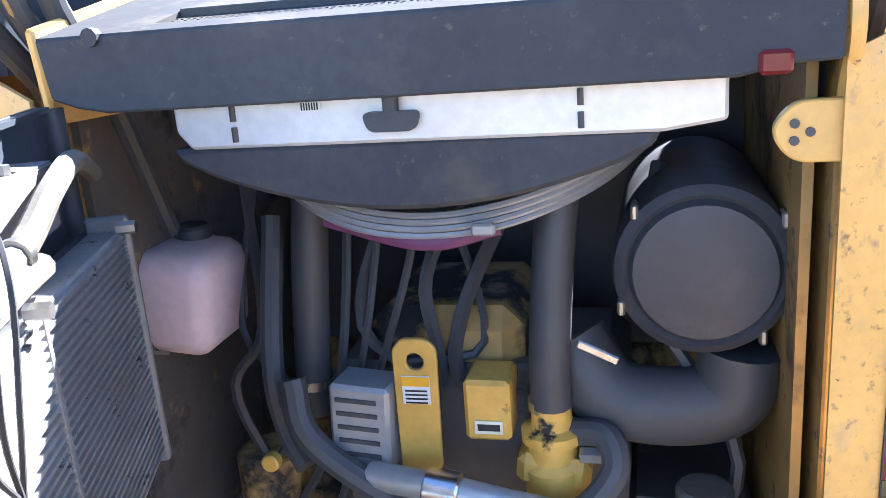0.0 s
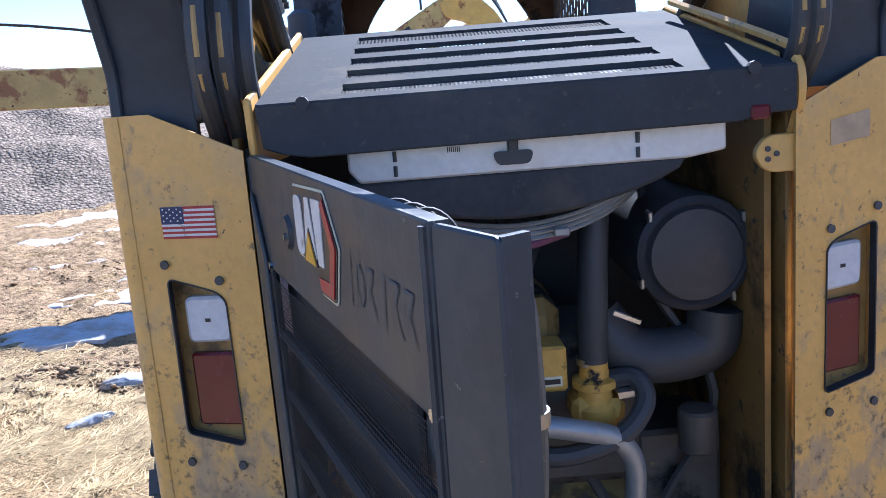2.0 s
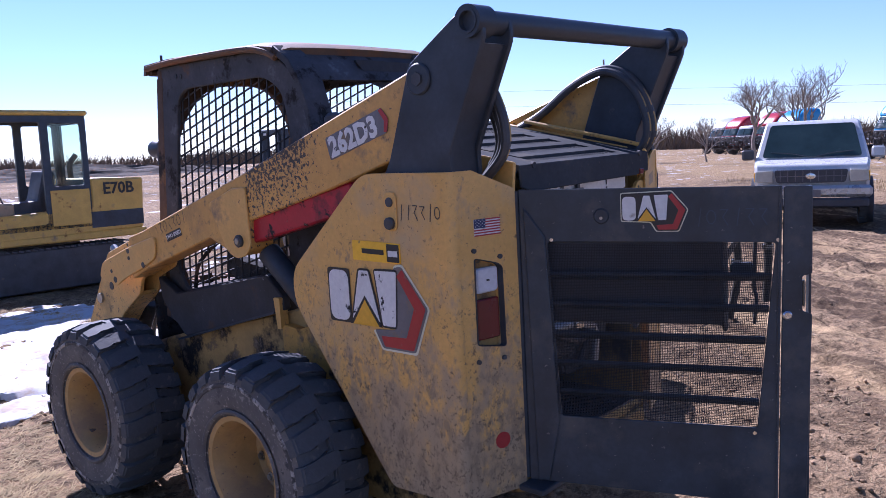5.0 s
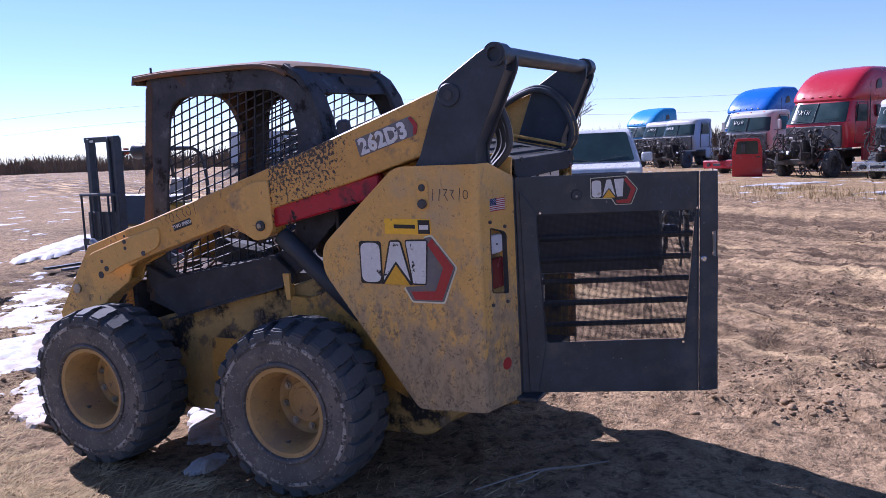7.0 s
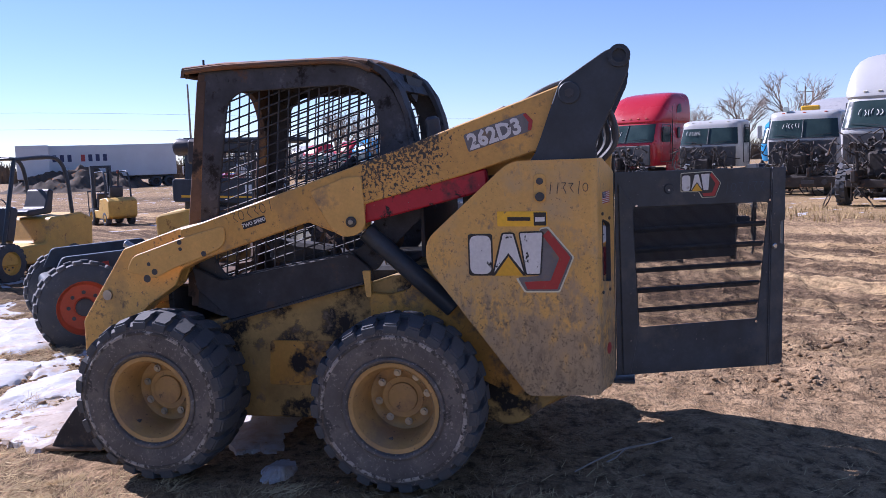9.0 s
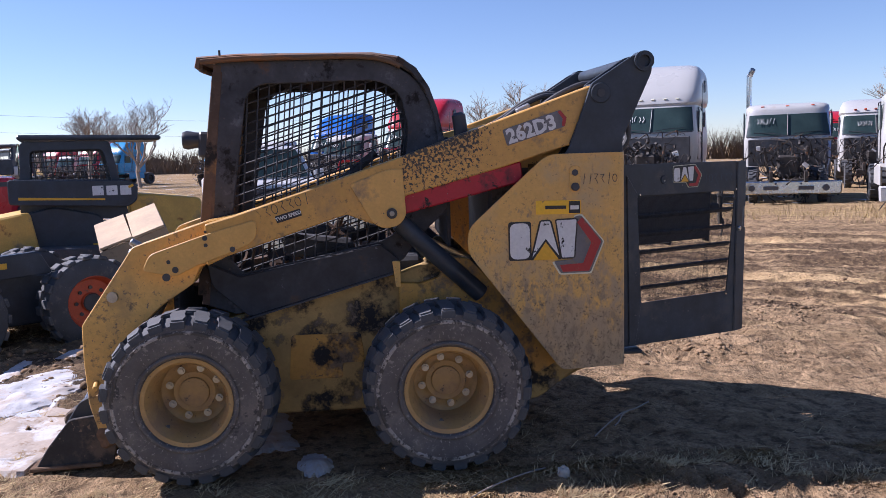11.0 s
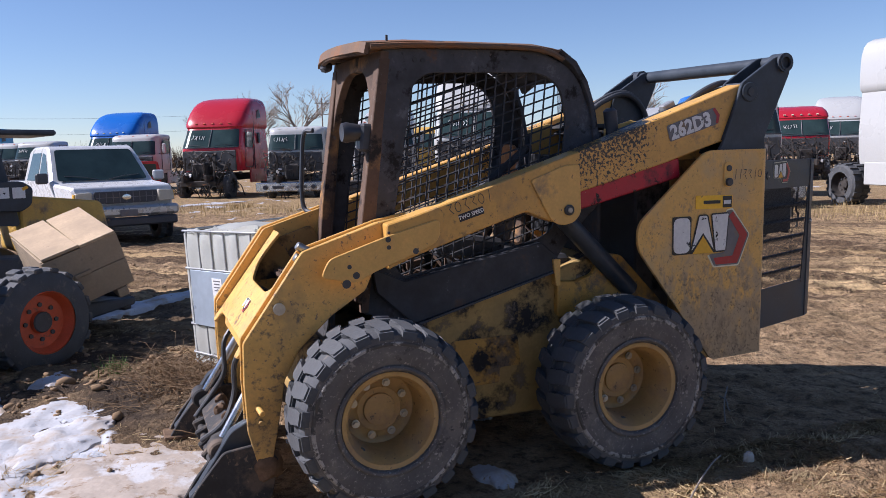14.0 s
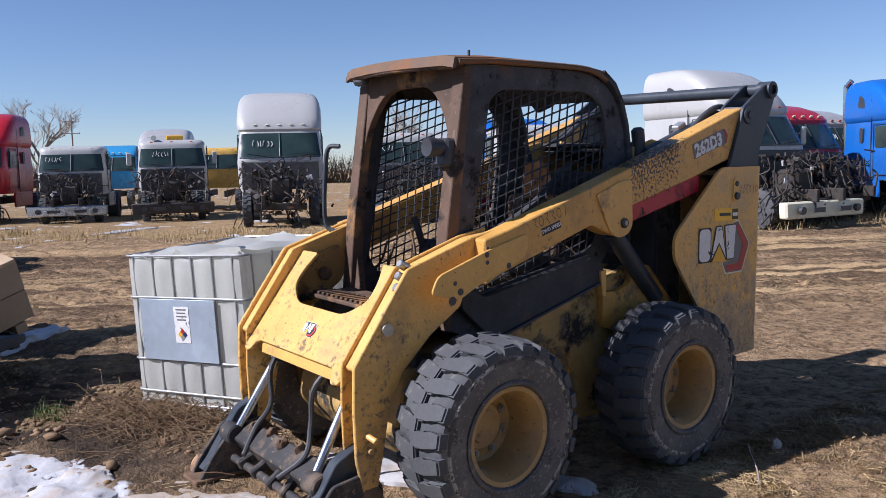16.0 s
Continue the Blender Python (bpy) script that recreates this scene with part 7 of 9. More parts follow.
# a stripped chassis on orange-rimmed wheels, with the crate on its end
def wheeled_chassis():
    t = thing("loader_chassis", "stripped black loader chassis on orange-rimmed wheels", "loader chassis", m=heading(3.06, 3.78, 0.66, -0.75, -0.08))
    part("frame", slab(rounded([(-0.85, 0.26), (-0.85, 0.62), (-0.30, 0.72), (0.60, 0.66), (0.95, 0.44), (1.75, 0.40), (1.75, 0.33), (0.80, 0.24)], 0.05), t0=-0.46, t1=0.46, axis="x", w=0.015), m_black, t, "black dirty frame")
    for s in (-1, 1):
        simple_wheel(t, s * 0.68, 0.56, 0.41, 0.28, m_orange_rim, s, near=True)
        simple_wheel(t, s * 0.68, -0.56, 0.41, 0.28, m_orange_rim, s, near=True)
        part("fender", slab(rounded([(-0.80, 0.66), (-0.70, 0.86), (0.20, 0.90), (0.30, 0.70)], 0.04), t0=s * 0.60, t1=s * 0.50, axis="x", w=0.008), m_black, t)
        part("warning_sticker", box((s * 0.604, -0.15, 0.80), (0.004, 0.14, 0.05), w=0), m_yellow_decal, t)
        part("red_stripe", box((s * 0.604, -0.42, 0.76), (0.004, 0.22, 0.05), (8, 0, 0), w=0), m_red_decal, t)
    part("rear_bracket", box((0.0, 1.70, 0.36), (0.80, 0.10, 0.16), w=0.012), m_black, t)
    return t


def crate():
    """Box leaning over on the forks: w deep, l long, h high."""
    w, l, h = 0.90, 0.634, 0.48
    m = Matrix(((0.928, -0.255, -0.271, 3.832), (0.325, 0.909, 0.260, 2.605), (0.180, -0.330, 0.927, 0.483), (0, 0, 0, 1)))
    c = thing("plywood_crate", "pale plywood crate with split lid, leaning on the forks", "crate", m=m)
    for s in (-1, 1):
        for k in range(2):
            part("crate_board", box((s * (w / 2 - 0.012), 0, 0.122 + k * 0.238), (0.024, l, 0.232), (0, 0, 0.5 * k), w=0.003), m_wood_grey, c)
        part("crate_end", box((0, s * (l / 2 - 0.012), h / 2), (w - 0.05, 0.024, h), w=0.003), m_wood_grey, c)
    for k in range(2):
        part("lid_board", box((0, -l / 4 + l / 2 * k, h + 0.014 + 0.010 * k), (w + 0.03, l / 2 - 0.012, 0.024), (1.5 * (k - 0.5), 0, 1.2 * (k - 0.5)), w=0.003), m_wood, c, "pale lid board")
    part("crate_floor", box((0, 0, 0.012), (w - 0.05, l - 0.05, 0.02), w=0), m_wood, c)
    part("crate_cleat", box((-w / 2 - 0.012, 0.05, 0.262), (0.02, 0.14, 0.03), (0, 0, 0), w=0.003), m_wood_grey, c)
    part("crate_skid", box((0, -0.20, -0.045), (w, 0.09, 0.08), w=0.004), m_wood_grey, c)
    part("crate_skid", box((0, 0.20, -0.045), (w, 0.09, 0.08), w=0.004), m_wood_grey, c)


# yellow forklift
def forklift():
    t = thing("forklift", "faded yellow forklift with black mast and overhead guard", "forklift", m=heading(6.50, 7.90, -0.99, 0.11, 0.0, 0.86))
    part("chassis", slab(rounded([(-1.25, 0.35), (-1.30, 0.95), (-1.0, 1.08), (-0.25, 1.02), (-0.1, 0.60), (0.9, 0.55), (1.0, 0.28), (-1.0, 0.25)], 0.06), t0=-0.55, t1=0.55, axis="x", w=0.03), m_plant_yellow, t, "dull yellow counterweight body")
    part("seat", slab(rounded([(-0.62, 1.08), (-0.70, 1.50), (-0.58, 1.52), (-0.45, 1.18), (-0.05, 1.16), (-0.05, 1.06)], 0.05), t0=-0.25, t1=0.25, axis="x", w=0.02), m_plastic, t, "black seat")
    for s in (-1, 1):
        part("guard_post", pipe([(s * 0.48, -0.85, 1.05), (s * 0.47, -0.80, 1.7), (s * 0.45, -0.65, 2.02), (s * 0.45, -0.3, 2.08), (s * 0.45, 0.35, 2.04)], 0.035, 8), m_black, t)
        part("front_post", cyl((s * 0.47, 0.75, 0.6), (s * 0.45, 0.35, 2.04), 0.035, 8), m_black, t)
        part("mast_rail", box((s * 0.36, 1.10, 1.25), (0.10, 0.16, 2.10), w=0.01), m_black, t)
        part("mast_inner", box((s * 0.27, 1.16, 1.30), (0.06, 0.12, 2.0), w=0.01), m_black, t)
        part("fork", box((s * 0.25, 1.75, 0.10), (0.12, 1.05, 0.04), w=0.005), m_black, t)
        simple_wheel(t, s * 0.48, 0.72, 0.33, 0.22, m_plant_yellow, s)
        simple_wheel(t, s * 0.46, -0.75, 0.27, 0.20, m_plant_yellow, s)
    part("guard_roof", box((0, 0.05, 2.06), (0.92, 0.80, 0.04), w=0.01), m_black, t)
    part("mast_top", box((0, 1.12, 2.28), (0.84, 0.14, 0.10), w=0.01), m_black, t)
    part("mast_mark", box((0.22, 1.195, 2.25), (0.16, 0.004, 0.04), w=0), m_white_decal, t)
    part("carriage_plate", box((0, 1.22, 0.62), (0.80, 0.05, 0.75), w=0.01), m_black, t)
    for k in range(5):
        part("load_rail", cyl((-0.5 + 0.25 * k, 1.28, 0.25), (-0.5 + 0.25 * k, 1.28, 1.30), 0.022, 6), m_black, t)
    part("load_rail", box((0, 1.28, 1.30), (1.06, 0.05, 0.05), w=0.01), m_black, t)
    part("load_rail", box((0, 1.28, 0.45), (1.06, 0.05, 0.12), w=0.01), m_black, t)
    part("beacon", cyl((0.42, 0.30, 2.0), (0.42, 0.30, 2.12), 0.05, 10), m_orange_rim, t)
    part("steering", lathe([(-0.012, 0.16), (0.0, 0.175), (0.012, 0.16), (0.0, 0.15), (-0.012, 0.16)], (0, 0.30, 1.22), "y", 20, cap=False), m_plastic, t)
    part("dash", box((0, 0.45, 0.95), (0.8, 0.20, 0.6), (15, 0, 0), w=0.03), m_plastic, t)
    return t


# small excavator with cab
def excavator():
    t = thing("excavator", "yellow compact excavator with boxy cab and lowered boom", "excavator", m=heading(1.99, 9.0, -0.9999, 0.011, 0, 0.814))
    for s in (-1, 1):
        tr = part("track", slab(rounded([(-1.35, 0.02), (1.35, 0.02), (1.45, 0.35), (1.30, 0.66), (-1.30, 0.66), (-1.45, 0.35)], 0.25, 6), t0=s * 1.12, t1=s * 0.72, axis="x", w=0.02), m_dark, t, "muddy dark steel track")
        for k in range(26):
            part("track_shoe", box((s * 0.92, -1.28 + k * 0.10, 0.672), (0.44, 0.075, 0.025), (12, 0, 0), w=0), m_dark, tr)
    part("house", slab(rounded([(-1.65, 0.85), (-1.70, 1.70), (-0.78, 1.72), (-0.78, 1.25), (0.9, 1.2), (0.9, 0.82)], 0.06), t0=-1.05, t1=1.05, axis="x", w=0.03), m_plant_yellow, t, "yellow engine house")
    part("house_band", box((0, -1.20, 1.05), (2.115, 0.90, 0.26), w=0), m_black, t)
    part("house_sill", box((0, -0.40, 0.80), (2.12, 2.60, 0.12), w=0.02), m_plant_yellow, t)
    for s in (-1, 1):
        mm = Matrix(((0, 0, s, s * 1.058), (s, 0, 0, -1.0), (0, 1, 0, 1.52), (0, 0, 0, 1)))
        part("model_lettering", text_bm("E70B", 0.26, mm @ Matrix.Translation((0.24 if s < 0 else -0.24, 0.02, 0.002)), 0.004, 0.006), m_black_decal, t, "black model lettering")
    # cab at the left side of the house
    frame_o = [(-0.78, 1.25), (-0.78, 2.72), (0.80, 2.72), (0.95, 1.9), (0.95, 0.95), (-0.78, 0.95)]
    w1 = rounded([(-0.06, 1.05), (-0.06, 2.62), (0.76, 2.62), (0.89, 1.9), (0.89, 1.02)], 0.05)
    w2 = rounded([(-0.69, 1.62), (-0.69, 2.60), (-0.18, 2.60), (-0.18, 1.62)], 0.05)
    for x in (-0.02, -1.02):
        part("cab_wall", slab(rounded(frame_o, 0.06), (w1, w2), t0=x - 0.03, t1=x + 0.03, axis="x", w=0.006), m_black, t, "black cab frame")
    part("cab_roof", box((-0.52, 0.05, 2.76), (1.10, 1.76, 0.08), w=0.03), m_plant_yellow, t)
    part("cab_back", slab([(-0.99, 0.95), (-0.05, 0.95), (-0.05, 2.72), (-0.99, 2.72)], ([(-0.90, 1.7), (-0.14, 1.7), (-0.14, 2.6), (-0.90, 2.6)],), t0=-0.80, t1=-0.76, axis="y"), m_black, t)
    part("cab_front", slab([(-0.99, 0.95), (-0.05, 0.95), (-0.05, 2.72), (-0.99, 2.72)], ([(-0.90, 1.2), (-0.14, 1.2), (-0.14, 2.6), (-0.90, 2.6)],), t0=0.80, t1=0.84, axis="y"), m_black, t)
    part("cab_pane", box((-0.52, 0.82, 1.9), (0.76, 0.01, 1.4), w=0), m_glass, t).visible_shadow = False
    part("cab_seat", slab(rounded([(-0.30, 1.15), (-0.37, 1.85), (-0.18, 1.88), (-0.05, 1.40), (0.35, 1.38), (0.35, 1.15)], 0.05), t0=-0.75, t1=-0.30, axis="x", w=0.02), m_plastic, t)
    part("lever_box", box((-0.52, 0.50, 1.20), (0.7, 0.3, 0.4), w=0.03), m_wood_grey, t, "beige lever console")
    part("cab_door_panel", box((-1.056, -0.44, 1.28), (0.012, 0.62, 0.56), w=0.004), m_plant_yellow, t, "yellow lower cab panel")
    part("dash_lever", cyl((-0.75, 0.45, 1.35), (-0.78, 0.62, 1.72), 0.014, 6), m_plastic, t)
    part("side_pane", box((-1.02, -0.435, 2.11), (0.008, 0.50, 0.97), w=0), m_glass, t).visible_shadow = False
    part("exhaust_pipe", pipe([(0.55, -1.20, 1.70), (0.55, -1.20, 1.95), (0.55, -1.32, 2.12)], 0.05, 8), m_dark, t)
    # boom: two bent box beams, then the stick
    part("boom", slab(rounded([(0.35, 1.35), (0.72, 2.15), (1.30, 3.02), (1.62, 3.30, 0.10), (1.98, 3.34, 0.12), (2.20, 3.16), (2.10, 2.94), (1.78, 2.88, 0.12), (1.45, 2.50), (1.02, 1.70), (0.78, 1.15)], 0.06), t0=0.12, t1=0.42, axis="x", w=0.015), m_plant_yellow, t, "yellow boom")
    # maker's mark on the boom as plain shapes
    for s in (0.405, 0.135):
        for k in range(3):
            part("boom_mark", box((s, 2.72 + 0.15 * k, 2.74 - 0.10 * k), (0.006, 0.13, 0.17), (-34, 0, 0), w=0), m_black_decal, t)
    part("boom_cylinder", cyl((0.55, 0.95, 1.05), (0.55, 1.40, 1.95), 0.075, 12), m_plant_yellow, t)
    part("stick_rod", cyl((0.27, 3.40, 1.86), (0.27, 3.75, 1.66), 0.03, 10), m_steel, t)
    part("boom_rod", cyl((0.55, 1.40, 1.95), (0.50, 1.78, 2.85), 0.04, 10), m_steel, t)
    part("stick_cylinder", cyl((0.27, 2.15, 2.60), (0.27, 3.40, 1.86), 0.06, 12), m_plant_yellow, t)
    part("stick", slab(rounded([(1.92, 3.30), (2.25, 3.22), (2.90, 2.82), (3.68, 2.26), (3.74, 2.06), (3.58, 1.96), (2.75, 2.42), (2.20, 2.76), (1.95, 2.98)], 0.05), t0=0.14, t1=0.40, axis="x", w=0.012), m_rust_yellow, t)
    for k in range(4):
        part("boom_hose", pipe([(0.20 + 0.05 * k, 0.95, 2.55), (0.20 + 0.05 * k, 1.40, 3.28 + 0.04 * k), (0.22 + 0.05 * k, 1.95, 3.56 + 0.05 * k), (0.22 + 0.05 * k, 2.45, 3.42), (0.22 + 0.05 * k, 2.50, 3.10)], 0.020, 6), m_rubber, t)


# telescopic crane boom reaching in low before the gravel, hook block hanging from its head
def crane_boom():
    t = thing("crane_boom", "rust-flaked yellow telescopic crane boom with hanging hook block", "crane boom")
    a, b = Vector((-1.05, 5.52, 1.66)), Vector((-2.71, 4.78, 1.67))
    m = Matrix.Translation(a) @ (b - a).to_track_quat("Y", "Z").to_matrix().to_4x4()      # y back along the boom

    def cpart(name, bm, material, parent, label=""):
        bm.transform(m)
        return part(name, bm, material, parent, label)

    cpart("inner_section", box((0, 2.0, 0.0), (0.26, 3.6, 0.31), w=0.012), m_rust_yellow, t, "rust-flaked inner boom section")
    outer = cpart("outer_section", box((0, 5.32, 0.22), (0.44, 5.0, 0.62), w=0.02), m_rust_yellow, t, "pale yellow outer boom section")
    cpart("outer_collar", box((0, 2.88, 0.20), (0.48, 0.14, 0.66), w=0.015), m_rust_yellow, outer)
    cpart("outer_lug", slab(rounded([(2.85, -0.09), (3.5, -0.09), (3.35, -0.20), (3.02, -0.20)], 0.05), t0=-0.16, t1=0.16, axis="x", w=0.01), m_rust_yellow, outer)
    for y in (3.3, 4.6):
        for q in (-1, 1):
            cpart("boom_pin", cyl((q * 0.20, y, 0.02), (q * 0.245, y, 0.02), 0.07, 14, 0.008), m_rust_yellow, outer)
    head = cpart("boom_head", box((0, 0.62, -0.01), (0.33, 1.0, 0.42), w=0.014), m_rust_yellow, t, "rusty sleeve at the boom head")
    plate = [(0.42, 0.20), (-0.10, 0.20), (-0.20, 0.06, 0.10), (-0.20, -0.34, 0.12), (-0.02, -0.50, 0.12), (0.20, -0.42, 0.10), (0.40, -0.16)]
    for q in (-1, 1):
        cpart("head_plate", slab(rounded(plate, 0.04), t0=q * 0.205, t1=q * 0.175, axis="x", w=0.006), m_rust_yellow, head)
        for y, z, r in ((0.10, 0.02, 0.045), (0.95, -0.12, 0.055), (0.62, 0.10, 0.03), (0.0, -0.28, 0.06)):
            cpart("head_pin", cyl((q * 0.16, y, z), (q * 0.225, y, z), r, 14, 0.006), m_rust_yellow, head)
    cpart("head_sheave", lathe([(-0.05, 0.06), (-0.05, 0.17), (-0.02, 0.14), (0.02, 0.14), (0.05, 0.17), (0.05, 0.06)], (0, -0.02, -0.28), "x", 24), m_dark, head)
    cpart("rope_guide", slab(rounded([(0.30, 0.20), (0.42, 0.44), (0.30, 0.46), (0.10, 0.30), (0.12, 0.20)], 0.02), t0=-0.10, t1=0.10, axis="x", w=0.008), m_rust_yellow, head)
    cpart("hoist_rope", pipe([(0.02, -0.15, -0.28), (0.02, 0.05, 0.22), (0.0, 1.2, 0.33), (0.0, 2.8, 0.52), (0.0, 7.6, 0.62)], 0.012, 6), m_wire, t, "dark steel hoist rope")
    block = part("hook_block", lathe([(-0.075, 0.0), (-0.075, 0.165), (-0.055, 0.18), (0.055, 0.18), (0.075, 0.165), (0.075, 0.0)], (-1.19, 5.50, 0.985), "y", 28), m_hook_yellow, t, "round yellow hook block")
    part("block_cheek", slab(rounded([(-1.30, 0.92), (-1.08, 0.92), (-1.12, 0.77), (-1.26, 0.77)], 0.03), t0=5.43, t1=5.57, axis="y", w=0.006), m_hook_yellow, block)
    part("block_pin", cyl((-1.19, 5.415, 0.985), (-1.19, 5.585, 0.985), 0.035, 12), m_dark, block)
    part("block_mark", box((-1.20, 5.420, 0.90), (0.11, 0.004, 0.05), w=0), m_white_decal, block)
    for k in range(6):
        q = 2 * math.pi * k / 6
        part("block_bolt", cyl((-1.19 + 0.14 * math.cos(q), 5.415, 0.985 + 0.14 * math.sin(q)), (-1.19 + 0.14 * math.cos(q), 5.43, 0.985 + 0.14 * math.sin(q)), 0.012, 8), m_dark, block)
    part("hook", pipe([(-1.19, 5.50, 0.78), (-1.19, 5.50, 0.70), (-1.14, 5.50, 0.66), (-1.15, 5.50, 0.59), (-1.21, 5.50, 0.585), (-1.24, 5.50, 0.63)], [0.022] * 31, 8), m_rust_yellow, block, "rusty lifting hook")
    for x in (-1.36, -1.02):
        part("fall_rope", pipe([(x, 5.50, 1.0), (x + 0.01, 5.50, 1.30)], 0.009, 5, 2), m_wire, t)
    cpart("boom_rest", cyl((0, 7.0, -1.62), (0, 7.0, -0.20), 0.12, 10), m_rust_yellow, t)


def idle_bucket():
    """The far excavator's bucket on the ground, with its link."""
    t = thing("digger_bucket", "dark steel digger bucket resting on the snow, with its rusty link", "bucket")
    bk = slab(rounded([(10.1, 0.50), (10.6, 0.56), (10.9, 0.25), (10.6, -0.04), (10.1, -0.04), (10.3, 0.24)], 0.05), t0=-1.80, t1=-0.98, axis="x", w=0.02)
    part("bucket_shell", bk, m_dark, t, "dark steel bucket shell")
    a, b = Vector((-1.60, 10.12, 1.25)), Vector((-1.93, 10.1, 0.12))
    part("bucket_link", box((0, 0, 0), (0.20, 0.14, (b - a).length), w=0.02, m=Matrix.Translation((a + b) / 2) @ (b - a).to_track_quat("Z", "Y").to_matrix().to_4x4()), m_rust_yellow, t, "rusty bucket link")
    part("link_rod", cyl((-2.02, 10.0, 1.1), (-2.06, 10.0, 0.18), 0.03, 8), m_dark, t)


# white pickup truck
def pickup():
    t = thing("pickup_truck", "white pickup truck with dark grille and dusty bumper", "pickup truck", m=heading(13.25, 2.43, -0.955, -0.297))
    # local +y is forward; front bumper at y = 1.1
    side = rounded([(1.00, 0.55), (1.05, 0.98), (0.98, 1.10), (-0.20, 1.16), (-0.85, 1.80), (-1.00, 1.86), (-2.05, 1.86), (-2.25, 1.78), (-2.35, 1.18), (-4.30, 1.16), (-4.35, 0.55)], 0.06)
    body_bm = slab(side, t0=-0.97, t1=0.97, axis="x", w=0.05)
    for v in body_bm.verts:          # the cab leans in towards its roof
        v.co.x *= (1 - 0.24 * max(0.0, v.co.z - 1.16)) * (1 - 0.07 * max(0.0, v.co.y) ** 2)
        if v.co.y > 0.9 and abs(v.co.x) > 0.8:
            v.co.y -= 0.10
        v.co.z -= 0.05 * max(0.0, abs(v.co.x) - 0.7) * (1 if -0.3 < v.co.y < 1.1 and v.co.z > 1.0 else 0)
    part("body", body_bm, m_white_paint, t, "white body, dusty")
    pane = slab(rounded([(-0.84, 1.19), (0.84, 1.19), (0.72, 1.79), (-0.72, 1.79)], 0.06), t0=0, t1=0.02, axis="y")
    for v in pane.verts:
        v.co.y += -0.20 - (v.co.z - 1.16) * 1.016 + 0.012
    part("windscreen", pane, m_windscreen, t, "dark dusty windscreen")
    for s in (-1, 1):
        part("side_window", slab(rounded([(-0.42, 1.20), (-0.92, 1.70), (-1.15, 1.74), (-1.15, 1.20)], 0.03), t0=s * 0.974, t1=s * 0.945, axis="x"), m_windscreen, t).data.transform(Matrix(((1, 0, -0.24 * s * 0.96, 0.24 * s * 0.96 * 1.16), (0, 1, 0, 0), (0, 0, 1, 0), (0, 0, 0, 1))))
        part("rear_window", slab(rounded([(-1.25, 1.20), (-1.25, 1.74), (-1.95, 1.74), (-2.10, 1.20)], 0.03), t0=s * 0.974, t1=s * 0.945, axis="x"), m_windscreen, t).data.transform(Matrix(((1, 0, -0.24 * s * 0.96, 0.24 * s * 0.96 * 1.16), (0, 1, 0, 0), (0, 0, 1, 0), (0, 0, 0, 1))))
        part("headlight", slab(rounded([(s * 0.60, 1.00), (s * 0.88, 0.985), (s * 0.90, 0.80), (s * 0.60, 0.78)], 0.03), t0=0.94, t1=1.055, axis="y", w=0.012), m_headlight, t, "yellowed headlight")
        part("turn_lamp", box((s * 0.885, 0.98, 0.885), (0.05, 0.10, 0.17), w=0.01), m_yellow_decal, t, "amber turn lamp")
        part("pickup_wiper", pipe([(s * 0.1, -0.20, 1.20), (s * 0.4, -0.25, 1.26), (s * 0.7, -0.28, 1.28)], 0.009, 4, 2), m_plastic, t)
        part("mirror", box((s * 1.10, -0.30, 1.25), (0.22, 0.10, 0.20), w=0.03), m_plastic if s > 0 else m_white_paint, t)
        part("wheel_arch", lathe([(s * 0.93, 0.44), (s * 0.985, 0.44), (s * 0.985, 0.0)], (0, 0.25, 0.40), "x", 24, cap=False), m_plastic, t)
        simple_wheel(t, s * 0.88, 0.25, 0.37, 0.24, m_chrome, s)
        simple_wheel(t, s * 0.88, -3.25, 0.37, 0.24, m_chrome, s)
    g = part("grille", slab(rounded([(-0.58, 1.0), (0.58, 1.0), (0.54, 0.78), (-0.54, 0.78)], 0.05), t0=1.04, t1=1.07, axis="y", w=0.006), m_plastic, t, "dark honeycomb grille")
    for k in range(9):
        part("grille_bar", box((-0.48 + 0.12 * k, 1.072, 0.89), (0.012, 0.008, 0.18), w=0), m_grey_decal, g)
    part("grille_bar", box((0, 1.073, 0.89), (1.08, 0.008, 0.012), w=0), m_grey_decal, g)
    part("grille_badge", lathe([(1.078, 0.0), (1.078, 0.05), (1.085, 0.0)], (0, 0, 0.89), "y", 20), m_chrome, g).scale = (1.6, 1, 1)
    part("bumper", box((0, 1.06, 0.63), (1.90, 0.18, 0.20), w=0.05), m_bumper, t, "pale bumper with dark lower lip")
    part("bumper_lip", box((0, 1.10, 0.44), (1.80, 0.14, 0.16), w=0.03), m_plastic, t)
    part("plate", box((0, 1.155, 0.60), (0.32, 0.01, 0.12), w=0), m_grey_decal, t)
    part("tow_hook", box((0.38, 1.15, 0.50), (0.06, 0.1, 0.05), w=0.01), m_dark, t)
    part("bed_void", box((0, -3.35, 1.17), (1.70, 1.75, 0.02), w=0), m_plastic, t)


# stripped highway truck cabs
TRUCKS = "stripped truck cabs in rows"


def cab_front(x, yf, hw, d=0.55, p=4.6):
    """Depth of a cab's rounded nose at x, for a nose at yf and half-width hw."""
    u = min(1.0, abs(x / hw))
    return yf - d + d * (1 - u ** p) ** (1 / p)


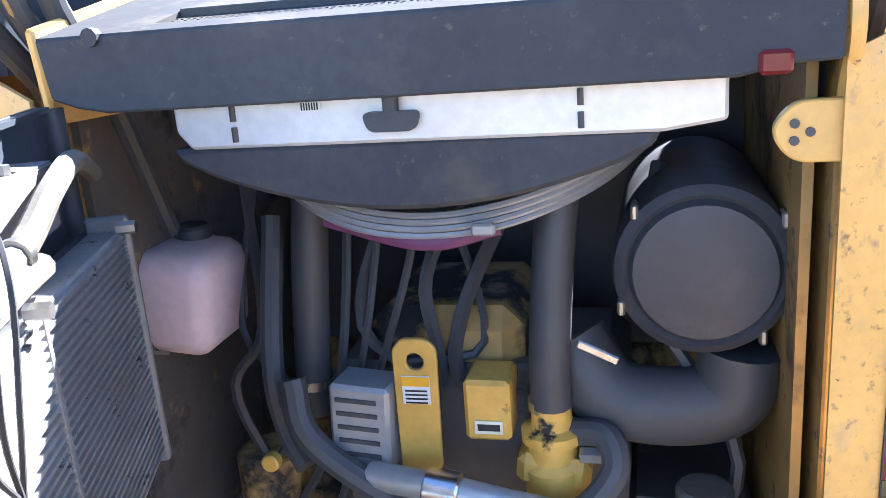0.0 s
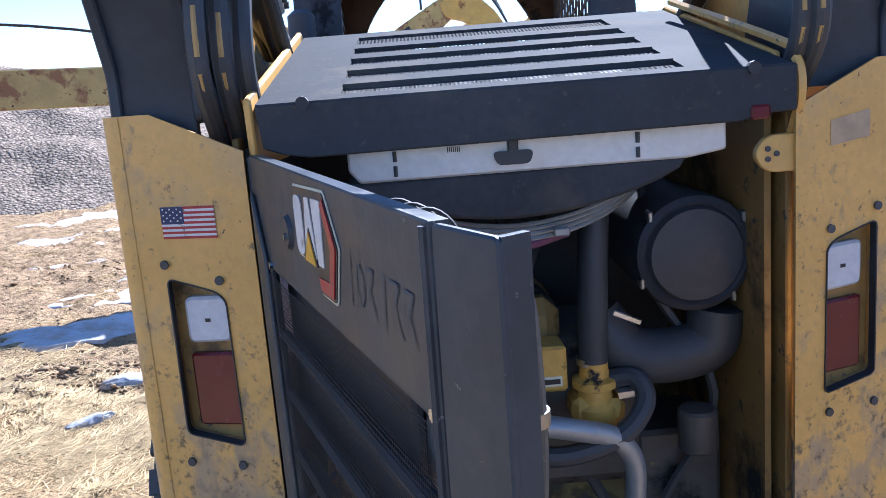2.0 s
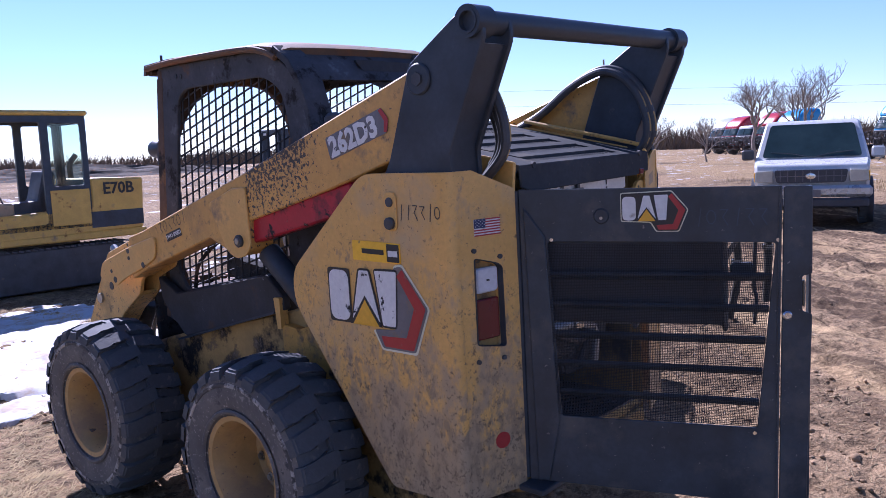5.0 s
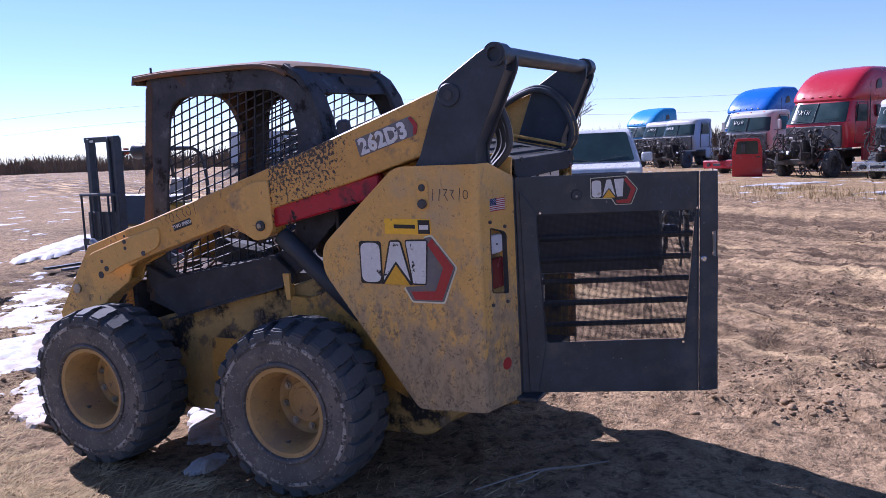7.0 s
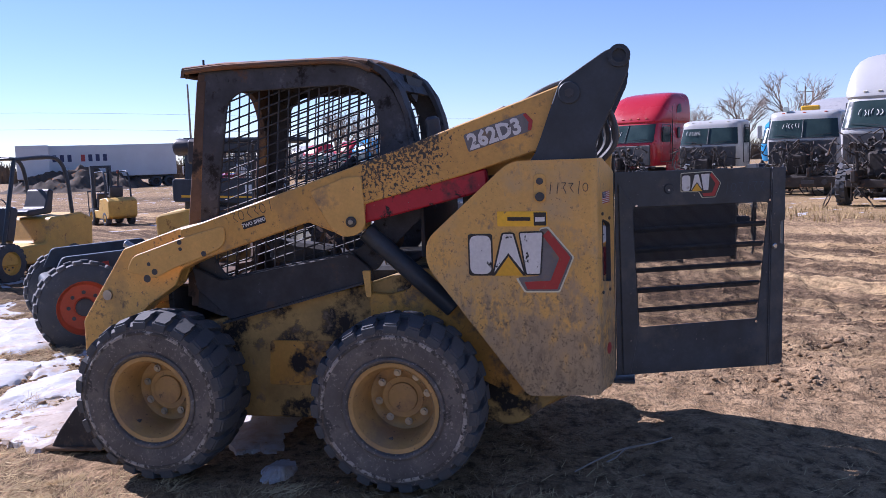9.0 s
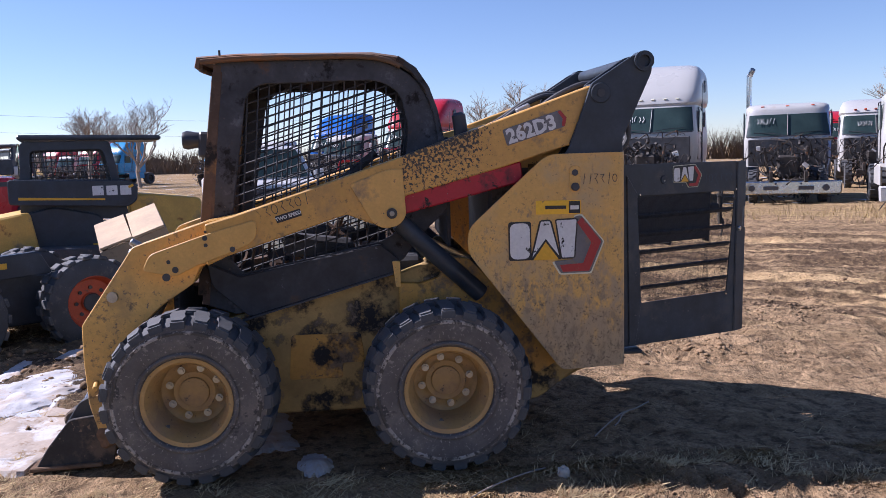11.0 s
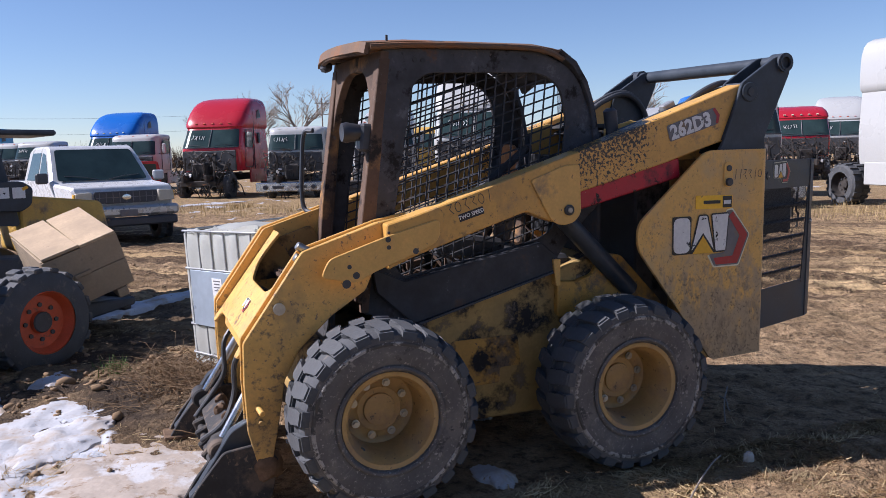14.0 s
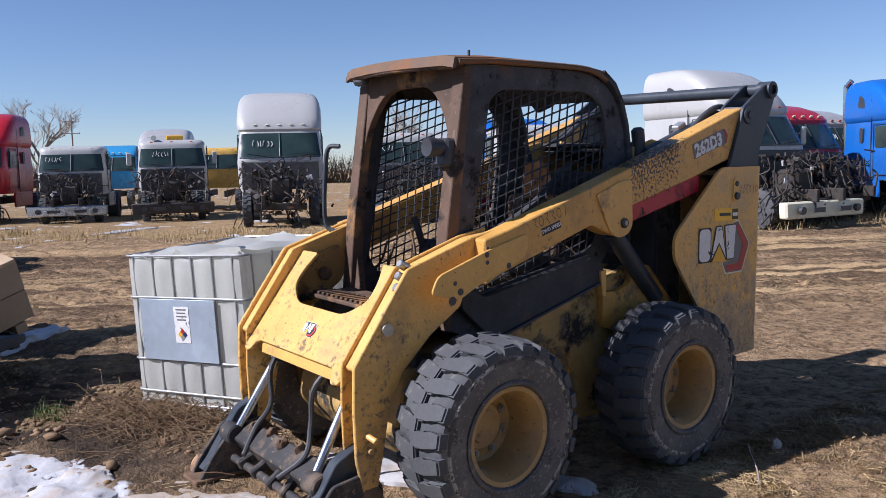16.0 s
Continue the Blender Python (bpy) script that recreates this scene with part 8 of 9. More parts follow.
def cab_loft(levels, yb, d=0.55, p=4.6, n=12):
    """Skin through levels (z, yf, hw): rounded in front, square at the back."""
    bm = bmesh.new()
    rings = []
    for z, yf, hw, *rest in levels:
        back = rest[0] if rest else yb
        pts = [(-hw * 0.985, back)]
        for k in range(n + 1):
            a = -math.pi / 2 + math.pi * k / n
            x = hw * math.copysign(abs(math.sin(a)) ** (2 / p), math.sin(a))
            pts.append((x, yf - d + d * max(0.0, math.cos(a)) ** (2 / p)))
        pts.append((hw * 0.985, back))
        rings.append([bm.verts.new((x, y, z)) for x, y in pts])
    m = len(rings[0])
    for r0, r1 in zip(rings, rings[1:]):
        for i in range(m):
            bm.faces.new((r0[i], r0[(i + 1) % m], r1[(i + 1) % m], r1[i]))
    bm.faces.new(rings[0])
    bm.faces.new(rings[-1])
    return bm


def truck(x, y, hx, hy, paint, kind, label, seed, s=1.0, bumper=None, junk=True, mark=True, beacon=False, z=0.0):
    t = thing("semi_truck", label, "truck", TRUCKS, m=heading(x, y, hx, hy, z, s))
    rnd = random.Random(seed)
    if kind == "sleeper":
        zt, y1, yb = 2.50, -0.32, -2.9
        levels = [(0.95, 0.0, 1.08), (1.20, 0.04, 1.12), (1.70, 0.12, 1.13), (1.78, 0.12, 1.12), (2.50, -0.32, 1.07), (2.56, -0.30, 1.12), (2.70, -0.34, 1.14), (2.95, -0.50, 1.14), (3.25, -0.74, 1.13),
                  (3.50, -1.00, 1.11), (3.70, -1.28, 1.06), (3.84, -1.58, 0.97), (3.92, -1.90, 0.82), (3.96, -2.2, 0.55, -2.85)]
        levels = [(zz if zz < 2.57 else 2.57 + 0.80 * (zz - 2.57), *rest) for zz, *rest in levels]
    elif kind == "mid":
        zt, y1, yb = 2.50, -0.32, -2.5
        levels = [(0.95, 0.0, 1.08), (1.20, 0.04, 1.12), (1.70, 0.12, 1.13), (1.78, 0.12, 1.12), (2.50, -0.32, 1.07), (2.56, -0.31, 1.11), (2.68, -0.42, 1.10), (2.84, -0.72, 1.06), (2.98, -1.15, 0.98), (3.05, -1.6, 0.75, -2.45)]
    else:
        zt, y1, yb = 2.40, -0.16, -1.55
        levels = [(0.95, 0.0, 1.06), (1.20, 0.04, 1.10), (1.66, 0.12, 1.11), (1.74, 0.12, 1.10), (2.40, -0.16, 1.05), (2.47, -0.17, 1.07), (2.56, -0.24, 1.06), (2.62, -0.38, 1.0), (2.65, -0.60, 0.85, -1.5)]
    part("cab", cab_loft(levels, yb), paint, t)
    zb = levels[3][0] + 0.04
    # one wide windscreen following the curved front, split by a thin bar
    bm = bmesh.new()
    grid = []
    for j in range(5):
        u = j / 4
        zz = zb + (zt - 0.05 - zb) * u
        yf = 0.12 + (y1 - 0.12) * (zz - levels[3][0]) / (zt - levels[3][0])
        hw = levels[3][2] + (levels[4][2] - levels[3][2]) * u
        grid.append([bm.verts.new((hw * (0.955 - 0.03 * u) * k / 8, cab_front(hw * (0.955 - 0.03 * u) * k / 8, yf, hw) + 0.014, zz)) for k in range(-8, 9)])
    for g0, g1 in zip(grid, grid[1:]):
        for i in range(16):
            bm.faces.new((g0[i], g0[i + 1], g1[i + 1], g1[i]))
    ws = part("windscreen", bm, m_windscreen, t, "dusty windscreen")
    part("centre_bar", cyl((0, 0.138, zb), (0, y1 + 0.030 + 0.05 * 0.6, zt - 0.05), 0.014, 6), m_plastic, ws)
    part("lower_seal", pipe([(k * 0.13, cab_front(k * 0.13, 0.10, 1.12) + 0.016, zb - 0.015) for k in range(-8, 9)], 0.018, 5, 1), m_plastic, ws)
    for q in (-1, 1):
        o = q * 1.12
        part("wiper", pipe([(q * 0.12, 0.15, zb + 0.02), (q * 0.45, 0.12, zb + 0.07), (q * 0.85, 0.04, zb + 0.09)], 0.010, 4, 2), m_plastic, ws)
        door = part("door_seam", slab(rounded([(-0.50, 1.08), (-0.50, 1.74), (-0.62, 2.44), (-1.30, 2.44), (-1.30, 1.08)], 0.05), (rounded([(-0.515, 1.095), (-0.515, 1.74), (-0.635, 2.425), (-1.285, 2.425), (-1.285, 1.095)], 0.05),), t0=o - 0.012, t1=o + 0.012, axis="x"), m_plastic, t)
        part("door_window", slab(rounded([(-0.58, 1.80), (-0.68, 2.36), (-1.20, 2.36), (-1.20, 1.80)], 0.08), t0=o - 0.03, t1=o + 0.010, axis="x"), m_windscreen, door)
        if kind == "sleeper":
            part("sleeper_window", slab(rounded([(-1.75, 2.86), (-1.80, 3.12), (-2.05, 3.24), (-2.15, 2.92)], 0.09), t0=o - 0.03, t1=o + 0.016, axis="x"), m_plastic, t)
            part("bunk_window", slab(rounded([(-1.85, 1.95), (-1.85, 2.35), (-2.02, 2.35), (-2.02, 1.95)], 0.07), t0=o - 0.03, t1=o + 0.014, axis="x"), m_plastic, t)
            part("side_seam", slab([(-1.42, 1.0), (-1.42, 3.1), (-1.435, 3.1), (-1.435, 1.0)], t0=o - 0.02, t1=o + 0.012, axis="x"), m_plastic, t)
        if seed in (3, 7, 13):
            part("mirror", box((q * 1.36, -0.25, 2.02), (0.16, 0.08, 0.42), w=0.03), m_truck_white, t)
            part("mirror_arm", pipe([(q * 1.10, -0.30, 1.80), (q * 1.36, -0.25, 1.80), (q * 1.36, -0.25, 2.2)], 0.014, 5, 2), m_plastic, t)
        simple_wheel(t, q * 0.86, 0.40, 0.44, 0.24, m_dark, q)
        simple_wheel(t, q * 0.95, -3.4, 0.48, 0.46, m_junk, q)
        part("frame_rail", box((q * 0.42, -1.1, 0.72), (0.09, 5.2, 0.26), w=0.01), m_junk, t)
        part("fairing", box((q * 1.06, -1.9, 0.74), (0.06, 1.7, 0.50), w=0.02), paint, t)
    if mark:       # unreadable chalk numbers on the glass
        xs = 0.12 + 0.1 * (seed % 3)
        for k in range(6):
            zz = 2.17 + 0.02 * rnd.uniform(-1, 1)
            yy = 0.12 + (y1 - 0.12) * (zz - levels[3][0]) / (zt - levels[3][0]) + 0.035
            part("chalk_mark", pipe([(xs + 0.09 * k, yy - 0.045, zz + 0.07), (xs + 0.09 * k + rnd.uniform(-0.05, 0.05), yy, zz), (xs + 0.09 * k + rnd.uniform(-0.03, 0.05), yy + 0.045, zz - 0.07)], 0.009, 4, 2), m_white_decal, ws)
    lamps = 5 if kind != "day" else 3
    for k in range(lamps):
        xx = (-0.7 + 1.4 * k / (lamps - 1)) * 0.9
        part("roof_lamp", box((xx, cab_front(xx, y1 - 0.02 if kind != "day" else y1 - 0.10, 1.12) - 0.01, zt + 0.16), (0.09, 0.07, 0.035), (35, 0, 0), w=0.008), m_orange_rim if seed % 2 else m_pale_decal, t)
    if beacon:
        part("beacon", box((-0.1, -0.75, 2.72), (0.55, 0.25, 0.16), w=0.03), m_yellow_decal, t)
        part("horn", cyl((0.55, -0.6, 2.70), (0.55, -0.25, 2.70), 0.05, 10, r2=0.09), m_chrome, t)
    if seed in (5, 8):
        part("exhaust_pipe", pipe([(1.0, yb - 0.18, 0.9), (1.0, yb - 0.18, 3.3), (0.98, yb - 0.16, 3.55), (0.90, yb - 0.05, 3.72)], 0.075, 10), m_chrome, t)
    if junk:       # torn-open engine bay
        part("firewall", box((0, 0.10, 1.33), (2.0, 0.08, 0.72), w=0.02), m_dark, t)
        jb = bmesh.new()
        for k in range(95):
            w = rnd.uniform(0.02, 0.10)
            add_box(jb, (rnd.gauss(0, 0.45), rnd.uniform(0.12, 0.95), rnd.uniform(0.15, 1.60)), (w, rnd.uniform(0.02, 0.14), rnd.uniform(0.02, 0.12)), (rnd.uniform(-40, 40), rnd.uniform(-40, 40), rnd.uniform(-40, 40)))
        for k in range(120):
            p = Vector((rnd.uniform(-1.0, 1.0), rnd.uniform(0.15, 1.15), rnd.uniform(0.35, 1.72)))
            q = p + Vector((rnd.uniform(-0.45, 0.45), rnd.uniform(-0.2, 0.3), rnd.uniform(-0.7, 0.1)))
            add_pipe(jb, smooth_path([p, (p + q) / 2 + Vector((rnd.uniform(-.2, .2), rnd.uniform(0, .2), rnd.uniform(-.2, .2))), q], 4), rnd.uniform(0.006, 0.024), 4)
        jo = part("engine_wreckage", jb, m_junk, t, "torn-out hoses, wires and engine parts", smooth=False)
        jo["kind"] = "stuff"
        part("engine_block", box((rnd.uniform(-0.1, 0.1), 0.55, 0.95), (0.55, 0.75, 0.62), w=0.06), m_junk, t)
        for q in (-1, 1):
            part("radiator_post", box((q * rnd.uniform(0.4, 0.55), 0.98, 1.0), (0.06, 0.05, 0.95), (rnd.uniform(-8, 8), rnd.uniform(-12, 12), 0), w=0.01), m_junk, t)
        part("front_crossmember", box((0, 1.15, 0.55), (1.3, 0.14, 0.18), (0, rnd.uniform(-3, 3), 0), w=0.02), m_junk, t)
        for k in range(3):
            part("pale_debris", box((rnd.uniform(-0.85, 0.85), rnd.uniform(0.8, 1.15), rnd.uniform(0.7, 1.5)), (rnd.uniform(0.05, 0.16), 0.03, rnd.uniform(0.04, 0.14)), (rnd.uniform(-30, 30), rnd.uniform(-40, 40), 0), w=0.005), m_alu, t)
    if bumper:
        bb = slab(rounded([(-1.24, 0.26), (-1.26, 0.60), (1.26, 0.60), (1.24, 0.26)], 0.05), t0=1.34, t1=1.54, axis="y", w=0.03)
        for v in bb.verts:
            v.co.y -= 0.16 * abs(v.co.x / 1.25) ** 3
        bu = part("bumper", bb, bumper, t, "wide front bumper")
        for q in (-1, 1):
            part("bumper_lamp", cyl((q * 0.88, 1.44, 0.43), (q * 0.88, 1.52, 0.43), 0.08, 12), m_plastic, bu)
            part("bumper_slot", box((q * 0.42, 1.535, 0.43), (0.36, 0.02, 0.10), w=0.004), m_plastic, bu)
            part("tow_pin", cyl((q * 0.30, 1.55, 0.54), (q * 0.30, 1.57, 0.54), 0.025, 8), m_dark, bu)
    return t


# a red truck door set down in front of the row
def loose_door(x, y, hx, hy):
    t = thing("truck_door", "red truck door leaning upright in front of the row", "truck door", m=heading(x, y, hx, hy) @ pose(0, 0, 0, -6, 0, 0))
    part("panel", slab(rounded([(-0.55, 0.0), (0.55, 0.0), (0.55, 0.95), (0.42, 1.50, 0.12), (-0.45, 1.50, 0.10), (-0.55, 1.05)], 0.05), (rounded([(-0.42, 0.90), (0.42, 0.90), (0.34, 1.40), (-0.38, 1.40)], 0.07),), t0=-0.03, t1=0.03, axis="y", w=0.008), m_truck_red, t)
    part("pane", box((0, 0, 1.15), (0.80, 0.008, 0.50), w=0), m_windscreen, t)
    part("mirror", box((0.12, 0.09, 1.12), (0.16, 0.08, 0.36), w=0.02), m_plastic, t)
    part("handle", box((-0.40, 0.04, 0.78), (0.16, 0.02, 0.04), w=0.006), m_plastic, t)


# bare winter trees
def tree(x, y, h, seed, spread=1.0):
    t = thing("bare_tree", "leafless winter tree with fine spreading twigs", "tree", "bare trees beyond the yard", m=Matrix.Translation((x, y, 0)))
    rnd = random.Random(seed)
    limbs, twigs = bmesh.new(), bmesh.new()

    def grow(p, d, length, r, level):
        q = p + d * length
        mid = p + d * length * 0.5 + Vector((rnd.uniform(-1, 1), rnd.uniform(-1, 1), rnd.uniform(-0.5, 0.5))) * length * 0.09
        add_pipe(limbs if level < 2 else twigs, [p, mid, q], [r, r * 0.85, r * 0.68], 6 if level < 2 else 3)
        if level >= 6:
            return
        for k in range(6 if level == 0 else 3 if level < 4 else 2):
            ax = Vector((rnd.uniform(-1, 1), rnd.uniform(-1, 1), rnd.uniform(-0.15, 0.25))).normalized()
            nd = (d + ax * rnd.uniform(0.45, 0.95) * spread + Vector((0, 0, 0.10))).normalized()
            grow(p + d * length * rnd.uniform(0.45, 1.0), nd, length * rnd.uniform(0.58, 0.80), max(0.008, r * 0.58), level + 1)

    grow(Vector((0, 0, -0.1)), Vector((0, 0, 1)), h * 0.26, h * 0.015, 0)
    part("trunk", limbs, m_bark, t)
    part("crown", twigs, m_bark, t, "thin bare twigs", smooth=False)


ibc()
black_loader()
wheeled_chassis()
crate()
lift_truck = forklift()
copy_thing(lift_truck, heading(17.6, 13.6, 0.62, 0.78, 0.0, 0.86))
excavator()
crane_boom()
idle_bucket()
pickup()
loose_door(30.6, 1.2, -0.95, -0.05)
truck(29.8, -1.2, -0.87, 0.49, m_truck_red, "sleeper", "red high-roof highway truck with stripped engine bay", 1, s=1.08)
truck(27.6, -4.1, -0.92, 0.38, m_truck_white, "day", "white day-cab truck with stripped engine bay", 2, bumper=m_chrome)
truck(25.5, -6.9, -0.93, 0.36, m_truck_white, "day", "white day-cab truck with amber roof beacon", 3, s=1.05, bumper=m_junk, beacon=True)
truck(18.9, -7.7, -0.88, 0.47, m_truck_white, "sleeper", "tall white sleeper truck with bare engine frame", 4, s=1.10)
truck(17.2, -10.9, -0.90, 0.43, m_truck_white, "day", "white day-cab truck with chalked windscreen", 5, bumper=m_chrome)
truck(12.6, -12.0, -0.88, 0.47, m_truck_white, "day", "white truck front with a white bumper and blue sleeper behind", 6, bumper=m_truck_white)
truck(15.3, -14.0, -0.88, 0.47, m_truck_blue, "mid", "blue sleeper truck behind the white one", 16, junk=False, mark=False)
truck(7.5, -14.6, -0.99, 0.14, m_truck_white, "sleeper", "white high-roof truck with wiring hanging from its engine bay", 7, bumper=m_pale_decal, s=1.05)
truck(5.7, -19.4, -0.80, 0.60, m_truck_blue, "sleeper", "bright blue high-roof truck", 8, junk=False, mark=False)
truck(9.1, -20.9, -0.97, 0.24, m_truck_silver, "mid", "silver truck in the rear row", 9)
truck(8.1, -17.5, -0.98, 0.20, m_truck_red, "mid", "dark red truck in the rear row", 10)
truck(32.7, -21.7, -0.9, 0.43, m_truck_red, "mid", "red truck in the rear row", 11)
truck(41.5, 2.6, -0.88, 0.47, m_truck_blue, "sleeper", "deep blue high-roof highway truck", 12, s=1.10)
truck(34.5, 1.6, -0.88, 0.47, m_truck_white, "day", "white day-cab truck with a red bumper", 13, bumper=m_truck_red)
truck(44.0, 6.2, -0.88, 0.47, m_truck_white, "day", "white day-cab truck further down the row", 14)
truck(47.0, 8.0, -0.88, 0.47, m_truck_white, "day", "white day-cab truck further down the row", 15)
truck(52.0, 10.4, -0.88, 0.47, m_truck_teal, "sleeper", "light blue high-roof truck with a white nose", 17)
truck(38.0, -8.5, -0.88, 0.47, m_truck_teal, "mid", "light blue truck behind the front row", 18, junk=False)
truck(34.0, -9.5, -0.88, 0.47, m_truck_silver, "sleeper", "grey high-roof truck behind the front row", 19)
truck(30.5, -10.6, -0.88, 0.47, m_plant_yellow, "day", "yellow day-cab truck behind the front row", 20, junk=False)
truck(22.8, -16.9, -0.88, 0.47, m_truck_white, "mid", "white truck cab standing behind the front row", 21)
truck(23.1, -24.2, -0.80, 0.60, m_truck_red, "mid", "dark red truck cab beside a white one", 22)
truck(26.2, -29.5, -0.70, 0.72, m_truck_white, "sleeper", "white high-roof truck far down the rear row", 23)
for k, pt in enumerate((m_truck_teal, m_truck_red, m_truck_white, m_truck_red, m_truck_white)):
    truck(66.0 + 4.5 * k, 21.5 + 3.3 * k, -0.88, 0.47, pt, "sleeper" if k != 2 else "day", "far truck cab at the end of the row", 30 + k, mark=False)


# red compact loader far right of the first view
def yard_loader(x, y, hx, hy, paint, arms, label):
    t = thing("skid_steer_loader", label, "skid steer loader", m=heading(x, y, hx, hy))
    part("body", slab(rounded([(-1.2, 0.4), (-1.25, 1.35), (-0.3, 1.40), (0.75, 0.95), (0.85, 0.35)], 0.08), t0=-0.62, t1=0.62, axis="x", w=0.03), paint, t)
    part("body_band", box((0, -1.0, 1.22), (1.26, 0.5, 0.10), w=0), m_plastic, t)
    for s in (-1, 1):
        part("body_mark", box((s * 0.10, -1.262, 0.95), (0.16, 0.01, 0.10), w=0), m_white_decal, t)
        part("lift_arm", slab(rounded([(-1.1, 1.62), (0.4, 1.15), (1.1, 0.4), (0.95, 0.35), (0.3, 0.95), (-1.1, 1.40)], 0.05), t0=s * 0.78, t1=s * 0.64, axis="x", w=0.01), arms, t)
        part("cab_side", slab(rounded([(-0.62, 1.3), (-0.55, 2.05), (0.45, 2.05), (0.62, 1.1)], 0.06), (rounded([(-0.48, 1.42), (-0.43, 1.92), (0.36, 1.92), (0.46, 1.3)], 0.06),), t0=s * 0.46, t1=s * 0.42, axis="x", w=0.004), m_black, t)
        simple_wheel(t, s * 0.76, 0.55, 0.42, 0.28, m_white_paint, s)
        simple_wheel(t, s * 0.76, -0.57, 0.42, 0.28, m_white_paint, s)
    part("cab_roof", box((0, -0.05, 2.08), (0.98, 1.25, 0.07), w=0.02), m_black, t)
    part("rear_tower", box((0, -1.1, 1.60), (1.4, 0.12, 0.35), w=0.02), m_black, t)


yard_loader(15.9, 8.9, 1.0, -0.05, m_truck_red, m_white_paint, "red and black compact loader with white arms")
yard_loader(20.6, 10.4, -0.75, -0.66, m_rust_yellow, m_rust_yellow, "rusty tan compact loader with a dark cab")


# gravel heap, distant sheds, trailers, scrap and brush
def mound(name, x, y, rx, ry, h, material, label, category, seed, n=56, rough=0.12):
    bm = bmesh.new()
    rows = []
    for j in range(n):
        row = []
        for i in range(n):
            u, v = -1 + 2 * i / (n - 1), -1 + 2 * j / (n - 1)
            d = math.hypot(u, v)
            k = max(0.0, 1 - d ** 1.6)
            z = h * k + (rough * h * noise.fractal(Vector((u * 5 + seed, v * 5, 0)), 1, 2, 5) + 0.03 * noise.noise(Vector((u * 60, v * 60, seed)))) * min(1.0, k * 4) - 0.06
            row.append(bm.verts.new((x + u * rx, y + v * ry, z)))
        rows.append(row)
    for a, b in zip(rows, rows[1:]):
        for i in range(n - 1):
            bm.faces.new((a[i], a[i + 1], b[i + 1], b[i]))
    return solid(name, bm, material, label, category, kind="stuff")


m_gravel = mat("crushed_gravel", (0.30, 0.235, 0.175), 0.9, spec=0.1, var=0.35, scale=9, fine=16, spots=(((0.25, 0.195, 0.145), 6, 0.50, 0.14, 0.9), ((0.42, 0.35, 0.27), 20, 0.60, 0.06, 0.9)), bump=0.25)
nt = m_gravel.node_tree
cells, tex = nt.nodes.new("ShaderNodeTexVoronoi"), nt.nodes.new("ShaderNodeTexCoord")
cells.inputs["Scale"].default_value = 19.0
cells.inputs["Randomness"].default_value = 1.0
nt.links.new(tex.outputs["Object"], cells.inputs["Vector"])
tone = nt.nodes.new("ShaderNodeMapRange")
tone.inputs["From Min"].default_value, tone.inputs["From Max"].default_value, tone.inputs["To Min"].default_value, tone.inputs["To Max"].default_value = 0.0, 1.0, 0.55, 1.35
nt.links.new(cells.outputs["Color"], tone.inputs["Value"])
# stones darken towards their edges: shade of the gaps put into the colour
rims = nt.nodes.new("ShaderNodeMapRange")
rims.inputs["From Min"].default_value, rims.inputs["From Max"].default_value, rims.inputs["To Min"].default_value, rims.inputs["To Max"].default_value = 0.30, 0.85, 1.0, 0.50
nt.links.new(cells.outputs["Distance"], rims.inputs["Value"])
both_tones = nt.nodes.new("ShaderNodeMath")
both_tones.operation = "MULTIPLY"
nt.links.new(tone.outputs[0], both_tones.inputs[0])
nt.links.new(rims.outputs[0], both_tones.inputs[1])
shade = nt.nodes.new("ShaderNodeHueSaturation")
pb = nt.nodes["Principled BSDF"]
nt.links.new(pb.inputs["Base Color"].links[0].from_socket, shade.inputs["Color"])
nt.links.new(both_tones.outputs[0], shade.inputs["Value"])
nt.links.new(shade.outputs[0], pb.inputs["Base Color"])
stones = nt.nodes.new("ShaderNodeBump")
stones.inputs["Strength"].default_value, stones.inputs["Distance"].default_value = 1.0, 0.03
nt.links.new(rims.outputs[0], stones.inputs["Height"])
nt.links.new(stones.outputs[0], pb.inputs["Normal"])
mound("gravel_heap", -10.0, 16.5, 9.0, 7.5, 2.45, m_gravel, "grey crushed gravel heap", "gravel heap", 2, 110, 0.10)
mound("scrap_heap", 40, 92, 26, 6, 1.3, m_scrap, "long dark heap of scrap metal", "scrap heap", 5, 60, 0.35)
mound("scrap_heap", 62, 46, 9, 5, 1.8, m_scrap, "dark heap of scrap metal", "scrap heap", 9, 40, 0.35)


def shed(x, y, hx, hy, w, l, h, material, label, seed):
    t = thing("distant_shed", label, "shed", "far sheds", m=heading(x, y, hx, hy))
    part("wall", box((0, 0, h * 0.4), (w, l, h * 0.8), w=0.02), material, t)
    roof_bm = slab([(-w / 2 - 0.3, h * 0.78), (0, h), (w / 2 + 0.3, h * 0.78)], t0=-l / 2 - 0.3, t1=l / 2 + 0.3, axis="y")
    part("roof", roof_bm, m_shed if seed % 2 else m_shed_white, t)
    part("door", box((w * 0.2, l / 2 + 0.02, h * 0.3), (w * 0.22, 0.04, h * 0.6), w=0), m_plastic, t)


shed(10, 160, 0, -1, 16, 9, 3.8, m_shed_white, "long pale metal shed in the distance", 1)
shed(-9, 172, 0, -1, 12, 8, 4.6, m_shed, "grey metal barn in the distance", 2)
shed(27, 150, -0.2, -1, 12, 7, 3.6, m_truck_red, "red barn in the distance", 3)
shed(40, 152, -0.2, -1, 14, 8, 3.6, m_shed, "dark metal shed in the distance", 4)
shed(-36, 178, 0.2, -1, 18, 10, 5.0, m_shed, "long grey barn in the distance", 6)


